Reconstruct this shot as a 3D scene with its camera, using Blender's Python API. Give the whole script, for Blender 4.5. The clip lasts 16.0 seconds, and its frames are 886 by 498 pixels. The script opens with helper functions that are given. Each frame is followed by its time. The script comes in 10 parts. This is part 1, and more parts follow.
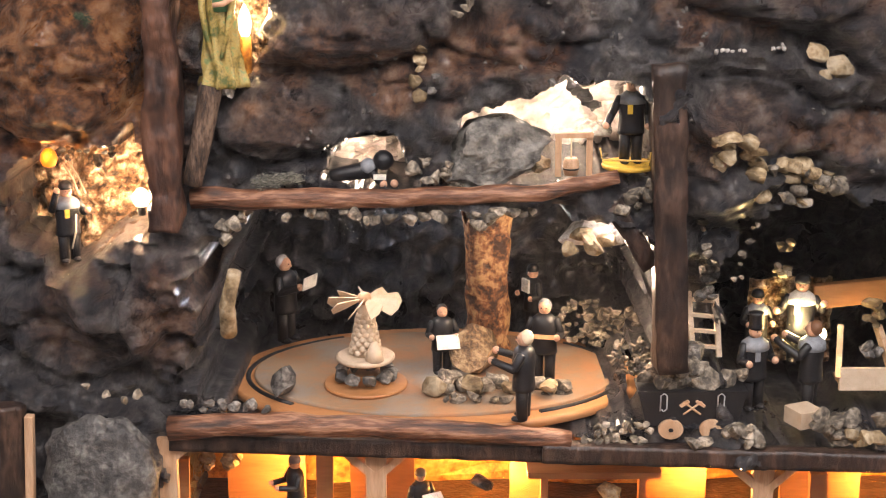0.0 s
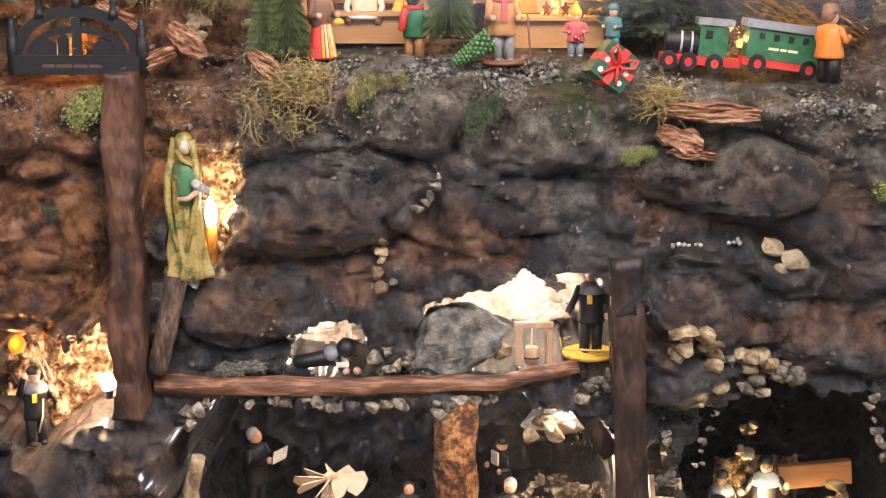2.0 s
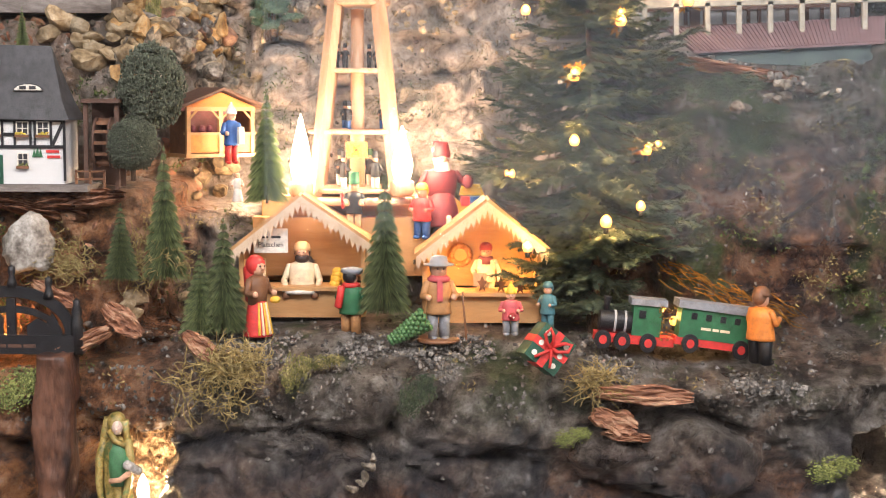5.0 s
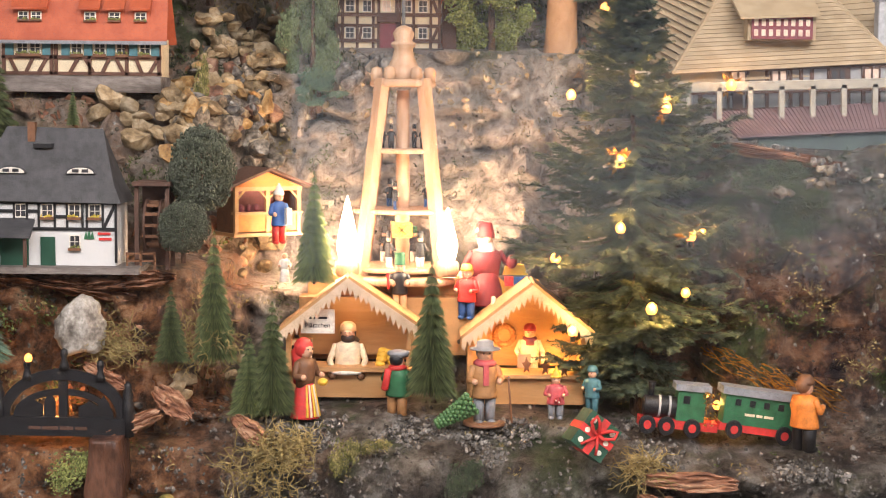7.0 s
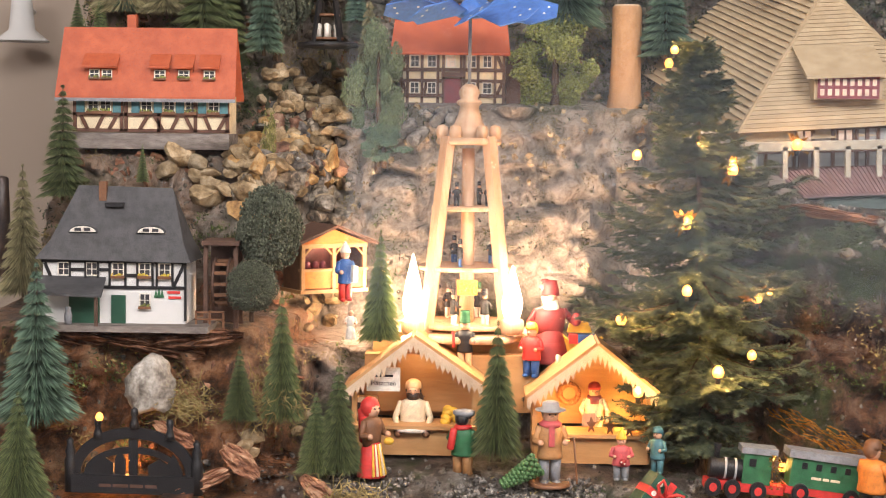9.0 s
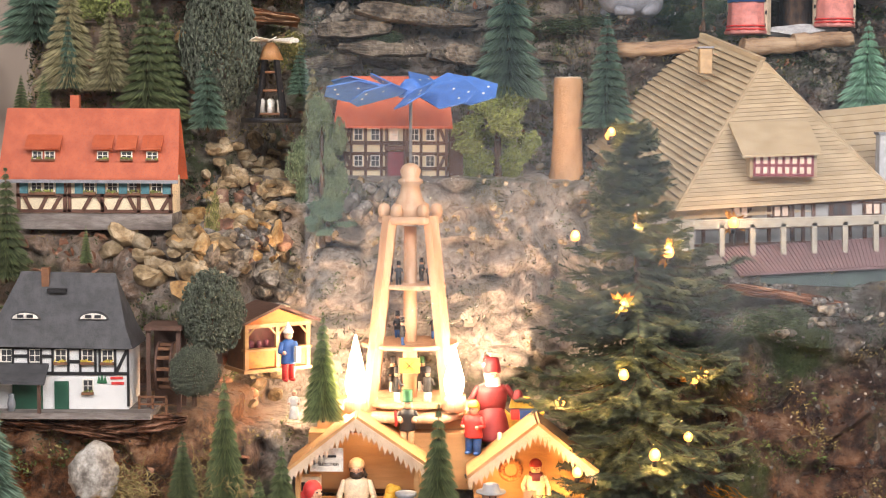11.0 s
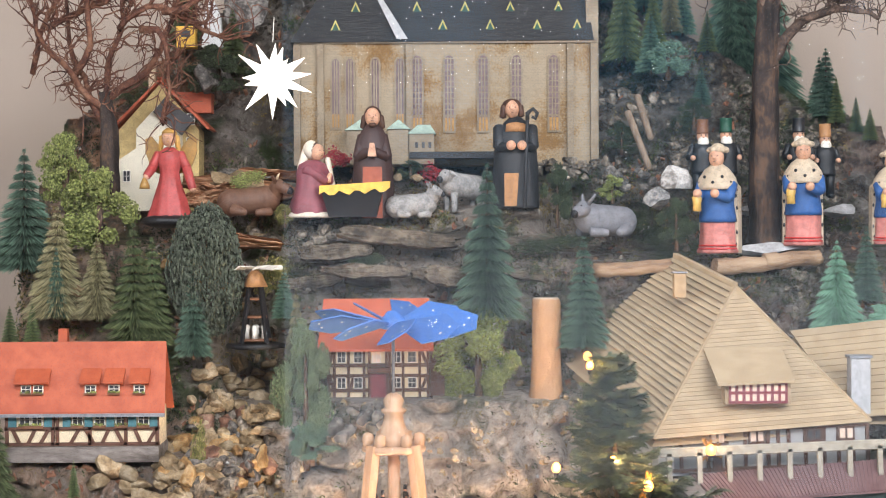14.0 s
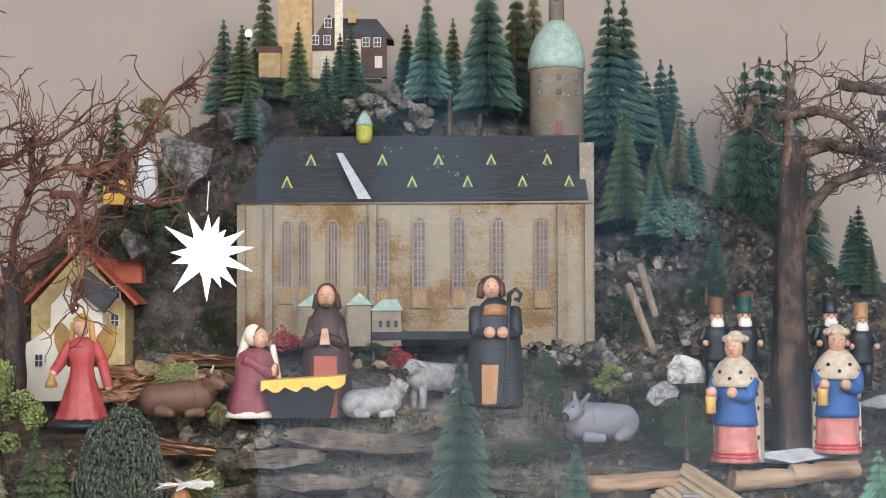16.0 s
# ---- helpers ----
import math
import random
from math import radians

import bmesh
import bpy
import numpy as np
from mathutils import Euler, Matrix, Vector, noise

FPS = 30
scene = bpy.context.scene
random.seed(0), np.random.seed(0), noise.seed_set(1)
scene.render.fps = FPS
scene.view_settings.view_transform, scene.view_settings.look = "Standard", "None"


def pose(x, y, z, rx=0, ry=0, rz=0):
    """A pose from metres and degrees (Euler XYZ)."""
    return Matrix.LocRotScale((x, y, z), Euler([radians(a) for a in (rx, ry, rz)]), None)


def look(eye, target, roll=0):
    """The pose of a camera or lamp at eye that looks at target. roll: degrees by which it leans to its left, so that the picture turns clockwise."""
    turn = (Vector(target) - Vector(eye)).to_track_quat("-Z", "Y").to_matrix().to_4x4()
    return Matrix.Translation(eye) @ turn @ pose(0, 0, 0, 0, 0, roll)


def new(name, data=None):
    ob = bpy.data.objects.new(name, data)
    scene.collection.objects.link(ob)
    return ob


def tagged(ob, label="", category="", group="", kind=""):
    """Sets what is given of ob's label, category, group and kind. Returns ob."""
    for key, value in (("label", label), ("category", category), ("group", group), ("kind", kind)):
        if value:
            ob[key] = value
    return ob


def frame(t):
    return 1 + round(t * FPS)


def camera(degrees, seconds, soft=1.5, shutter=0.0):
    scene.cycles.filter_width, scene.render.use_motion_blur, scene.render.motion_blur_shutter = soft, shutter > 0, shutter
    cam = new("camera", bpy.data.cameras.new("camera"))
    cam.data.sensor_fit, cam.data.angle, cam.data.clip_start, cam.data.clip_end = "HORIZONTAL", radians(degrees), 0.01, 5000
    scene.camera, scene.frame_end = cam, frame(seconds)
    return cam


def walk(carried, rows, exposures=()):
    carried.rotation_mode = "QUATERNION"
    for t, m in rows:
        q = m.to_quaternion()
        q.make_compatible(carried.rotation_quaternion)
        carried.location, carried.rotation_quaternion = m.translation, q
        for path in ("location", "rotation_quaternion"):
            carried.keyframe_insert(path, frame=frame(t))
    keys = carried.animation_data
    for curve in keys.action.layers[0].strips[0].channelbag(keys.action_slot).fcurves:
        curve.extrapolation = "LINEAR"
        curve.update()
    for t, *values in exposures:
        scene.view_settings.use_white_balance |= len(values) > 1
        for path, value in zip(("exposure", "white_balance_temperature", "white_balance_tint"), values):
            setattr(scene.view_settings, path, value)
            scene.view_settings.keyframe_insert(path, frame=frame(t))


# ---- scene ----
cam = camera(32.0, 16.0, soft=1.0)
# seconds, eye x y z, yaw, pitch, roll
ROWS = [
    (0.0, -0.0112, -1.6606, 1.5164, 0.385, -15.870, -0.210),
    (0.5, 0.0052, -1.6614, 1.5276, 0.720, -14.554, -0.385),
    (1.0, 0.0158, -1.6579, 1.5634, 0.765, -13.543, -0.214),
    (1.5, 0.0313, -1.6579, 1.5901, 0.874, -12.904, -0.028),
    (2.0, 0.0436, -1.6574, 1.6204, 0.788, -12.272, -0.094),
    (2.5, 0.0546, -1.6542, 1.6416, 0.354, -11.618, -0.265),
    (3.0, 0.0563, -1.6531, 1.6672, -0.146, -9.444, -0.041),
    (3.5, 0.0655, -1.6492, 1.6981, -0.386, -8.126, 0.015),
    (4.0, 0.0690, -1.6412, 1.7119, -0.601, -7.098, 0.044),
    (6.5, 0.0485, -1.6445, 1.7797, -0.752, -5.054, 0.492),
    (7.0, 0.0288, -1.6526, 1.8055, -0.328, -5.061, 0.574),
    (7.5, 0.0079, -1.6580, 1.8183, 0.399, -4.771, 0.841),
    (8.0, -0.0150, -1.6576, 1.8257, 1.552, -4.272, 0.864),
    (10.5, 0.0427, -1.6648, 1.9393, 0.776, -5.145, 0.197),
    (11.0, 0.0407, -1.6679, 1.9626, 0.329, -4.786, 0.292),
    (11.5, 0.0440, -1.6635, 1.9740, 0.150, -4.196, 0.151),
    (12.0, 0.0507, -1.6634, 2.0036, 0.028, -3.747, -0.133),
    (12.5, 0.0525, -1.6636, 2.0241, -0.071, -3.113, -0.128),
    (13.0, 0.0499, -1.6763, 2.0486, -0.198, -2.544, -0.211),
    (13.5, 0.0411, -1.6939, 2.0743, -0.442, -1.555, -0.295),
    (14.0, 0.0326, -1.7020, 2.1074, -0.588, -0.536, -0.325),
    (14.5, 0.0310, -1.7050, 2.1355, -0.695, 0.232, -0.314),
    (15.0, 0.0405, -1.7043, 2.1761, -0.664, 1.290, -0.324),
    (15.5, 0.0649, -1.5332, 2.2387, -0.461, 1.839, -0.182),
    (16.0, 0.0824, -1.3656, 2.2692, -0.420, 1.883, -0.161),
]
EXPOSE = [(0.0, 0.48, 6650, 15), (2.5, 0.5, 6450, 14), (3.5, 0.44, 6450, 12), (7.0, 0.22, 6650, 14), (8.0, 0.2, 6800, 14), (11.0, 0.28, 6550, 13), (12.5, 0.34, 6350, 10), (14.5, 0.32, 5950, 9), (16.0, 0.14, 5800, 8)]
walk(cam, [(t, pose(x, y, z, 90 + pitch, 0, yaw) @ pose(0, 0, 0, 0, 0, roll)) for t, x, y, z, yaw, pitch, roll in ROWS], EXPOSE)

# ---- light: a closed room with a wide unseen ceiling light, two added fill lamps, and the small lamps of the display ----
world = bpy.data.worlds.new("room_air")
scene.world = world
world.use_nodes = True
world.node_tree.nodes["Background"].inputs[0].default_value = (0.8, 0.78, 0.78, 1)
world.node_tree.nodes["Background"].inputs[1].default_value = 0.27


def lamp(name, place, watts, colour, radius=0.01, kind="POINT", size=1.0, aim=None):
    data = bpy.data.lights.new(name, kind)
    data.energy, data.color = watts, colour
    if kind == "AREA":
        data.shape, data.size, data.size_y = "RECTANGLE", size, size * 0.5
    else:
        data.shadow_soft_size = radius
    ob = new(name, data)
    ob.matrix_world = look(place, aim) if aim else pose(*place)
    return ob


WARM = (1.0, 0.62, 0.3)
CANDLE = (1.0, 0.72, 0.48)
# first the assumed ceiling light, then two unseen side lamps added as frontal fill
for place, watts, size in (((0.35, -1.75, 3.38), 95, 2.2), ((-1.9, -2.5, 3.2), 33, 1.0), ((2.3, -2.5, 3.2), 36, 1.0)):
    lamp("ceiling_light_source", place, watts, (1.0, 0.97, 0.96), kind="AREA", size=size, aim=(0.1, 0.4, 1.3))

# ---- helpers for meshes ----


class Build:
    """Collects shaped pieces in one bmesh, with a material slot for each piece."""

    def __init__(self):
        self.bm = bmesh.new()
        self.slot = 0

    def _done(self, verts, m):
        if m is not None:
            bmesh.ops.transform(self.bm, matrix=m, verts=verts)
        for f in {f for v in verts for f in v.link_faces}:
            f.material_index = self.slot
        return self

    def use(self, slot):
        self.slot = slot
        return self

    def box(self, a, b, m=None):
        """A box from corner a to corner b."""
        xs, ys, zs = zip(a, b)
        v = [self.bm.verts.new((x, y, z)) for x in xs for y in ys for z in zs]
        for f in ((0, 1, 3, 2), (4, 6, 7, 5), (0, 4, 5, 1), (2, 3, 7, 6), (0, 2, 6, 4), (1, 5, 7, 3)):
            self.bm.faces.new([v[i] for i in f])
        return self._done(v, m)

    def lathe(self, profile, n=14, m=None, squash=1.0):
        """A turned shape: profile of (radius, height)."""
        rings, made = [], []
        for r, z in profile:
            if r < 1e-5:
                ring = [self.bm.verts.new((0, 0, z))]
            else:
                ring = [self.bm.verts.new((r * math.cos(2 * math.pi * i / n), squash * r * math.sin(2 * math.pi * i / n), z)) for i in range(n)]
            rings.append(ring)
            made += ring
        for lo, hi in zip(rings, rings[1:]):
            for i in range(n):
                j = (i + 1) % n
                if len(lo) == 1 and len(hi) == 1:
                    continue
                if len(lo) == 1:
                    f = [lo[0], hi[j], hi[i]]
                elif len(hi) == 1:
                    f = [lo[i], lo[j], hi[0]]
                else:
                    f = [lo[i], lo[j], hi[j], hi[i]]
                self.bm.faces.new(f).smooth = True
        for ring, turn in ((rings[0], -1), (rings[-1], 1)):
            if len(ring) > 2:
                self.bm.faces.new(ring[::turn])
        return self._done(made, m)

    def ball(self, c, r, n=12, squash=(1, 1, 1)):
        prof = [(r * math.sin(math.pi * i / 8), -r * math.cos(math.pi * i / 8)) for i in range(9)]
        return self.lathe(prof, n, Matrix.Translation(c) @ Matrix.Diagonal((*squash, 1)))

    def rod(self, a, b, ra, rb=None, n=8):
        """A tapered rod with rounded ends."""
        a, b = Vector(a), Vector(b)
        rb = ra if rb is None else rb
        length = (b - a).length
        m = Matrix.Translation(a) @ (b - a).to_track_quat("Z", "Y").to_matrix().to_4x4()
        return self.lathe([(0, -ra * 0.5), (ra * 0.8, -ra * 0.25), (ra, 0), (rb, length), (rb * 0.8, length + rb * 0.25), (0, length + rb * 0.5)], n, m)

    def beam(self, a, b, w, d):
        """A squared bar between two points: w wide, d deep."""
        a, b = Vector(a), Vector(b)
        m = Matrix.Translation(a) @ (b - a).to_track_quat("Z", "Y").to_matrix().to_4x4()
        return self.box((-w / 2, -d / 2, 0), (w / 2, d / 2, (b - a).length), m)

    def tube(self, points, ra, rb=None, n=6):
        """A bent, tapering tube."""
        pts = [Vector(p) for p in points]
        rb = ra if rb is None else rb
        rings = []
        side = Vector((0.31, 0.83, 0.46)).normalized()
        for i, p in enumerate(pts):
            way = (pts[min(i + 1, len(pts) - 1)] - pts[max(i - 1, 0)]).normalized()
            u = way.cross(side)
            u = u.normalized() if u.length > 1e-4 else way.orthogonal().normalized()
            w = way.cross(u)
            r = ra + (rb - ra) * i / max(1, len(pts) - 1)
            rings.append([self.bm.verts.new(p + r * (math.cos(2 * math.pi * k / n) * u + math.sin(2 * math.pi * k / n) * w)) for k in range(n)])
        for lo, hi in zip(rings, rings[1:]):
            for i in range(n):
                self.bm.faces.new((lo[i], lo[(i + 1) % n], hi[(i + 1) % n], hi[i])).smooth = True
        self.bm.faces.new(rings[0][::-1])
        self.bm.faces.new(rings[-1])
        return self._done([v for r in rings for v in r], None)

    def prism(self, outline, y0, y1, m=None):
        """An outline of (x, z) drawn out from y0 to y1."""
        lo = [self.bm.verts.new((x, y0, z)) for x, z in outline]
        hi = [self.bm.verts.new((x, y1, z)) for x, z in outline]
        self.bm.faces.new(lo)
        self.bm.faces.new(hi[::-1])
        n = len(lo)
        for i in range(n):
            self.bm.faces.new((lo[(i + 1) % n], lo[i], hi[i], hi[(i + 1) % n]))
        return self._done(lo + hi, m)

    def solid(self, corners, faces, m=None):
        v = [self.bm.verts.new(c) for c in corners]
        for f in faces:
            self.bm.faces.new([v[i] for i in f])
        return self._done(v, m)

    def mesh(self, name, mats, bevel=0.0, normals=True):
        if bevel:
            edges = [e for e in self.bm.edges if len(e.link_faces) == 2 and e.calc_face_angle(0) > 0.6]
            bmesh.ops.bevel(self.bm, geom=edges, offset=bevel, segments=1, affect="EDGES", clamp_overlap=True)
        if normals:
            bmesh.ops.recalc_face_normals(self.bm, faces=self.bm.faces)
        data = bpy.data.meshes.new(name)
        self.bm.to_mesh(data)
        self.bm.free()
        for x in mats if isinstance(mats, (list, tuple)) else [mats]:
            data.materials.append(x)
        return data


def base(name, place, turn=0.0, scale=1.0, label="", category="", group="", kind=""):
    """The Empty at a thing's base, which carries its parts."""
    ob = new(name)
    ob.empty_display_size = 0.02
    ob.matrix_world = pose(*place, 0, 0, turn) @ Matrix.Scale(scale, 4)
    return tagged(ob, label, category, group, kind)


def part(name, build, material, parent, label="", bevel=0.0):
    ob = new(name, build.mesh(name, material, bevel))
    ob.parent = parent
    return tagged(ob, label)


def whole(name, build, material, place=(0, 0, 0), turn=0.0, scale=1.0, label="", category="", group="", kind="", bevel=0.0):
    ob = new(name, build.mesh(name, material, bevel))
    ob.matrix_world = pose(*place, 0, 0, turn) @ Matrix.Scale(scale, 4)
    return tagged(ob, label, category, group, kind)


def crumple(build, cuts, amp, size, seed=0.0):
    """Cuts a shape fine and crumples it along y."""
    bmesh.ops.subdivide_edges(build.bm, edges=build.bm.edges[:], cuts=cuts, use_grid_fill=True)
    for v in build.bm.verts:
        v.co.y += amp * (noise.ridged_multi_fractal(Vector((v.co.x / size + seed, 0.3, v.co.z / size)), 0.9, 2.1, 4, 1.0, 2.0) - 1.0)
    return build


def hewn(build, amp=0.003, size=0.03):
    """Roughly hewn timber: cut fine and made uneven."""
    bmesh.ops.subdivide_edges(build.bm, edges=[e for e in build.bm.edges if e.calc_length() > 0.1], cuts=24, use_grid_fill=True)
    bmesh.ops.subdivide_edges(build.bm, edges=[e for e in build.bm.edges if e.calc_length() > 0.015], cuts=3, use_grid_fill=True)
    for v in build.bm.verts:
        v.co += amp * noise.noise_vector(v.co / size) + 0.4 * amp * noise.noise_vector(v.co / (size * 0.3))
    for f in build.bm.faces:
        f.smooth = True
    return build


def fbm(p, scale, octaves=3):
    return noise.fractal(Vector(p) / scale, 1.0, 2.0, octaves)


def clamp(v, lo=0.0, hi=1.0):
    return max(lo, min(hi, v))


def smooth(a, b, v):
    k = clamp((v - a) / (b - a))
    return k * k * (3 - 2 * k)


# ---- materials ----


def material(name, colours, scale=0.03, rough=0.7, bump=0.3, fine=0.006, metal=0.0, emit=0.0, spread=(0.35, 0.65), sheen=0.0, stretch=(1, 1, 1), coat=0.0, random_tint=0.0, island_tint=0.0, tip=None):
    """A surface with colours mixed by two scales of noise (in metres), fine relief and uneven gloss."""
    m = bpy.data.materials.new(name)
    m.use_nodes = True
    nt = m.node_tree
    bsdf = nt.nodes["Principled BSDF"]
    link = nt.links.new
    geo = nt.nodes.new("ShaderNodeNewGeometry")
    mapping = nt.nodes.new("ShaderNodeMapping")
    mapping.inputs["Scale"].default_value = stretch
    link(geo.outputs["Position"], mapping.inputs["Vector"])
    big = nt.nodes.new("ShaderNodeTexNoise")
    big.inputs["Scale"].default_value = 1 / scale
    big.inputs["Detail"].default_value = 5
    big.inputs["Roughness"].default_value = 0.65
    small = nt.nodes.new("ShaderNodeTexNoise")
    small.inputs["Scale"].default_value = 1 / fine
    small.inputs["Detail"].default_value = 4
    for n in (big, small):
        link(mapping.outputs["Vector"], n.inputs["Vector"])
    both = nt.nodes.new("ShaderNodeMath")
    both.operation = "MULTIPLY_ADD"
    both.inputs[1].default_value = 0.35
    link(small.outputs["Fac"], both.inputs[0])
    low = nt.nodes.new("ShaderNodeMath")
    low.operation = "MULTIPLY_ADD"
    low.inputs[1].default_value, low.inputs[2].default_value = 1.0, -0.175
    link(big.outputs["Fac"], low.inputs[0])
    link(low.outputs[0], both.inputs[2])
    ramp = nt.nodes.new("ShaderNodeValToRGB")
    link(both.outputs[0], ramp.inputs["Fac"])
    els = ramp.color_ramp.elements
    while len(els) < len(colours):
        els.new(0.5)
    for i, c in enumerate(colours):
        els[i].position = spread[0] + (spread[1] - spread[0]) * i / max(1, len(colours) - 1)
        els[i].color = (*c, 1)
    out = ramp.outputs["Color"]
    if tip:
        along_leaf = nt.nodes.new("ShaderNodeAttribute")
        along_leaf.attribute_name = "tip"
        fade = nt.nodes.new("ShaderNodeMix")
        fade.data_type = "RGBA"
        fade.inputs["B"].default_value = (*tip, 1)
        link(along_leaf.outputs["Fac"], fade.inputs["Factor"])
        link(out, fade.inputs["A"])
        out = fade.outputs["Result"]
    if random_tint:
        info = nt.nodes.new("ShaderNodeObjectInfo")
        hsv = nt.nodes.new("ShaderNodeHueSaturation")
        span = nt.nodes.new("ShaderNodeMapRange")
        span.inputs["To Min"].default_value, span.inputs["To Max"].default_value = 1 - random_tint, 1 + random_tint
        link(info.outputs["Random"], span.inputs["Value"])
        link(span.outputs[0], hsv.inputs["Value"])
        link(out, hsv.inputs["Color"])
        out = hsv.outputs["Color"]
    if island_tint:
        hsv2 = nt.nodes.new("ShaderNodeHueSaturation")
        span2 = nt.nodes.new("ShaderNodeMapRange")
        span2.inputs["To Min"].default_value, span2.inputs["To Max"].default_value = 1 - island_tint, 1 + island_tint
        link(geo.outputs["Random Per Island"], span2.inputs["Value"])
        link(span2.outputs[0], hsv2.inputs["Value"])
        link(out, hsv2.inputs["Color"])
        out = hsv2.outputs["Color"]
    link(out, bsdf.inputs["Base Color"])
    bsdf.inputs["Metallic"].default_value = metal
    gloss = nt.nodes.new("ShaderNodeMapRange")
    gloss.inputs["To Min"].default_value, gloss.inputs["To Max"].default_value = clamp(rough - 0.15), clamp(rough + 0.15)
    link(small.outputs["Fac"], gloss.inputs["Value"])
    link(gloss.outputs[0], bsdf.inputs["Roughness"])
    if coat:
        bsdf.inputs["Coat Weight"].default_value = coat
        bsdf.inputs["Coat Roughness"].default_value = 0.25
    if bump:
        bp = nt.nodes.new("ShaderNodeBump")
        bp.inputs["Strength"].default_value = bump
        bp.inputs["Distance"].default_value = fine
        link(both.outputs[0], bp.inputs["Height"])
        link(bp.outputs["Normal"], bsdf.inputs["Normal"])
    if emit:
        link(out, bsdf.inputs["Emission Color"])
        bsdf.inputs["Emission Strength"].default_value = emit
    return m


def paint(name, c, rough=0.55, wear=0.2, emit=0.0):
    """Hand-painted wood or clay: one colour, slightly uneven."""
    dark = tuple(v * (1 - wear) for v in c)
    light = tuple(min(1, v * (1 + wear)) for v in c)
    return material(name, [dark, c, light], 0.009, rough, 0.3, 0.002, emit=emit)


def rock_material():
    """The painted rock: black and grey below, rust brown to one side, earth and grey stone above, moss in patches."""
    m = bpy.data.materials.new("painted_rock")
    m.use_nodes = True
    nt = m.node_tree
    bsdf = nt.nodes["Principled BSDF"]
    link = nt.links.new
    geo = nt.nodes.new("ShaderNodeNewGeometry")

    def tex(scale, detail=6, rough=0.65, warp=0.0):
        n = nt.nodes.new("ShaderNodeTexNoise")
        n.inputs["Scale"].default_value, n.inputs["Detail"].default_value = 1 / scale, detail
        n.inputs["Roughness"].default_value, n.inputs["Distortion"].default_value = rough, warp
        link(geo.outputs["Position"], n.inputs["Vector"])
        return n.outputs["Fac"]

    def ramp(fac, stops):
        n = nt.nodes.new("ShaderNodeValToRGB")
        link(fac, n.inputs["Fac"])
        els = n.color_ramp.elements
        while len(els) < len(stops):
            els.new(0.5)
        for e, (p, c) in zip(els, stops):
            e.position, e.color = p, (*c, 1)
        return n.outputs["Color"]

    def mix(fac, a, b):
        n = nt.nodes.new("ShaderNodeMix")
        n.data_type = "RGBA"
        link(fac, n.inputs["Factor"])
        link(a, n.inputs["A"])
        link(b, n.inputs["B"])
        return n.outputs["Result"]

    def zone(name):
        n = nt.nodes.new("ShaderNodeAttribute")
        n.attribute_name = name
        return n.outputs["Fac"]

    grain, patch, fine = tex(0.03, 10, 0.74, 0.12), tex(0.11, 4), tex(0.0065, 7, 0.78)
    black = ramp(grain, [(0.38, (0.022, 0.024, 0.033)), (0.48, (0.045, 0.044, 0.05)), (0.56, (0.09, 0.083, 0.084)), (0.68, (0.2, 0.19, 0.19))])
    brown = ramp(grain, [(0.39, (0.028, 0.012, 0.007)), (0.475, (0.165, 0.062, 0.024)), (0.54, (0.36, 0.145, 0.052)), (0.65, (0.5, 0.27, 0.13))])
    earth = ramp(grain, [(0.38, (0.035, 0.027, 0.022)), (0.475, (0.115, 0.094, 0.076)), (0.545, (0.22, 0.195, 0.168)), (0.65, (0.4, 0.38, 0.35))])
    crinkle = tex(0.016, 8, 0.72, 0.9)
    # crinkle also drives the bump; shade in the crevices is put into this colour
    stone = ramp(crinkle, [(0.36, (0.15, 0.125, 0.1)), (0.44, (0.42, 0.345, 0.28)), (0.53, (0.6, 0.51, 0.43)), (0.66, (0.78, 0.72, 0.65))])
    moss = ramp(grain, [(0.3, (0.02, 0.035, 0.012)), (0.55, (0.06, 0.085, 0.03)), (0.75, (0.14, 0.15, 0.06))])
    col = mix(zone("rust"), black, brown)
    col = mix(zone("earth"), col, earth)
    col = mix(zone("stone"), col, stone)
    spots = nt.nodes.new("ShaderNodeMapRange")
    spots.inputs["From Min"].default_value, spots.inputs["From Max"].default_value = 0.52, 0.62
    link(patch, spots.inputs["Value"])
    cover = nt.nodes.new("ShaderNodeMath")
    cover.operation = "MULTIPLY"
    link(spots.outputs[0], cover.inputs[0])
    link(zone("moss"), cover.inputs[1])
    col = mix(cover.outputs[0], col, moss)
    pale = nt.nodes.new("ShaderNodeMapRange")
    pale.inputs["From Min"].default_value, pale.inputs["From Max"].default_value = 0.6, 0.68
    pale.inputs["To Max"].default_value = 0.42
    link(fine, pale.inputs["Value"])
    chalk = nt.nodes.new("ShaderNodeMath")
    chalk.operation = "MULTIPLY"
    link(pale.outputs[0], chalk.inputs[0])
    link(tex(0.05, 3), chalk.inputs[1])
    col = mix(chalk.outputs[0], col, ramp(patch, [(0.3, (0.3, 0.27, 0.24)), (0.7, (0.55, 0.53, 0.5))]))
    link(col, bsdf.inputs["Base Color"])
    rough = nt.nodes.new("ShaderNodeMapRange")
    rough.inputs["From Min"].default_value, rough.inputs["From Max"].default_value = 0.35, 0.7
    rough.inputs["To Min"].default_value, rough.inputs["To Max"].default_value = 0.2, 0.62
    link(patch, rough.inputs["Value"])
    link(rough.outputs[0], bsdf.inputs["Roughness"])
    total = nt.nodes.new("ShaderNodeMath")
    total.operation = "MULTIPLY_ADD"
    total.inputs[1].default_value = 0.7
    link(fine, total.inputs[0])
    link(crinkle, total.inputs[2])
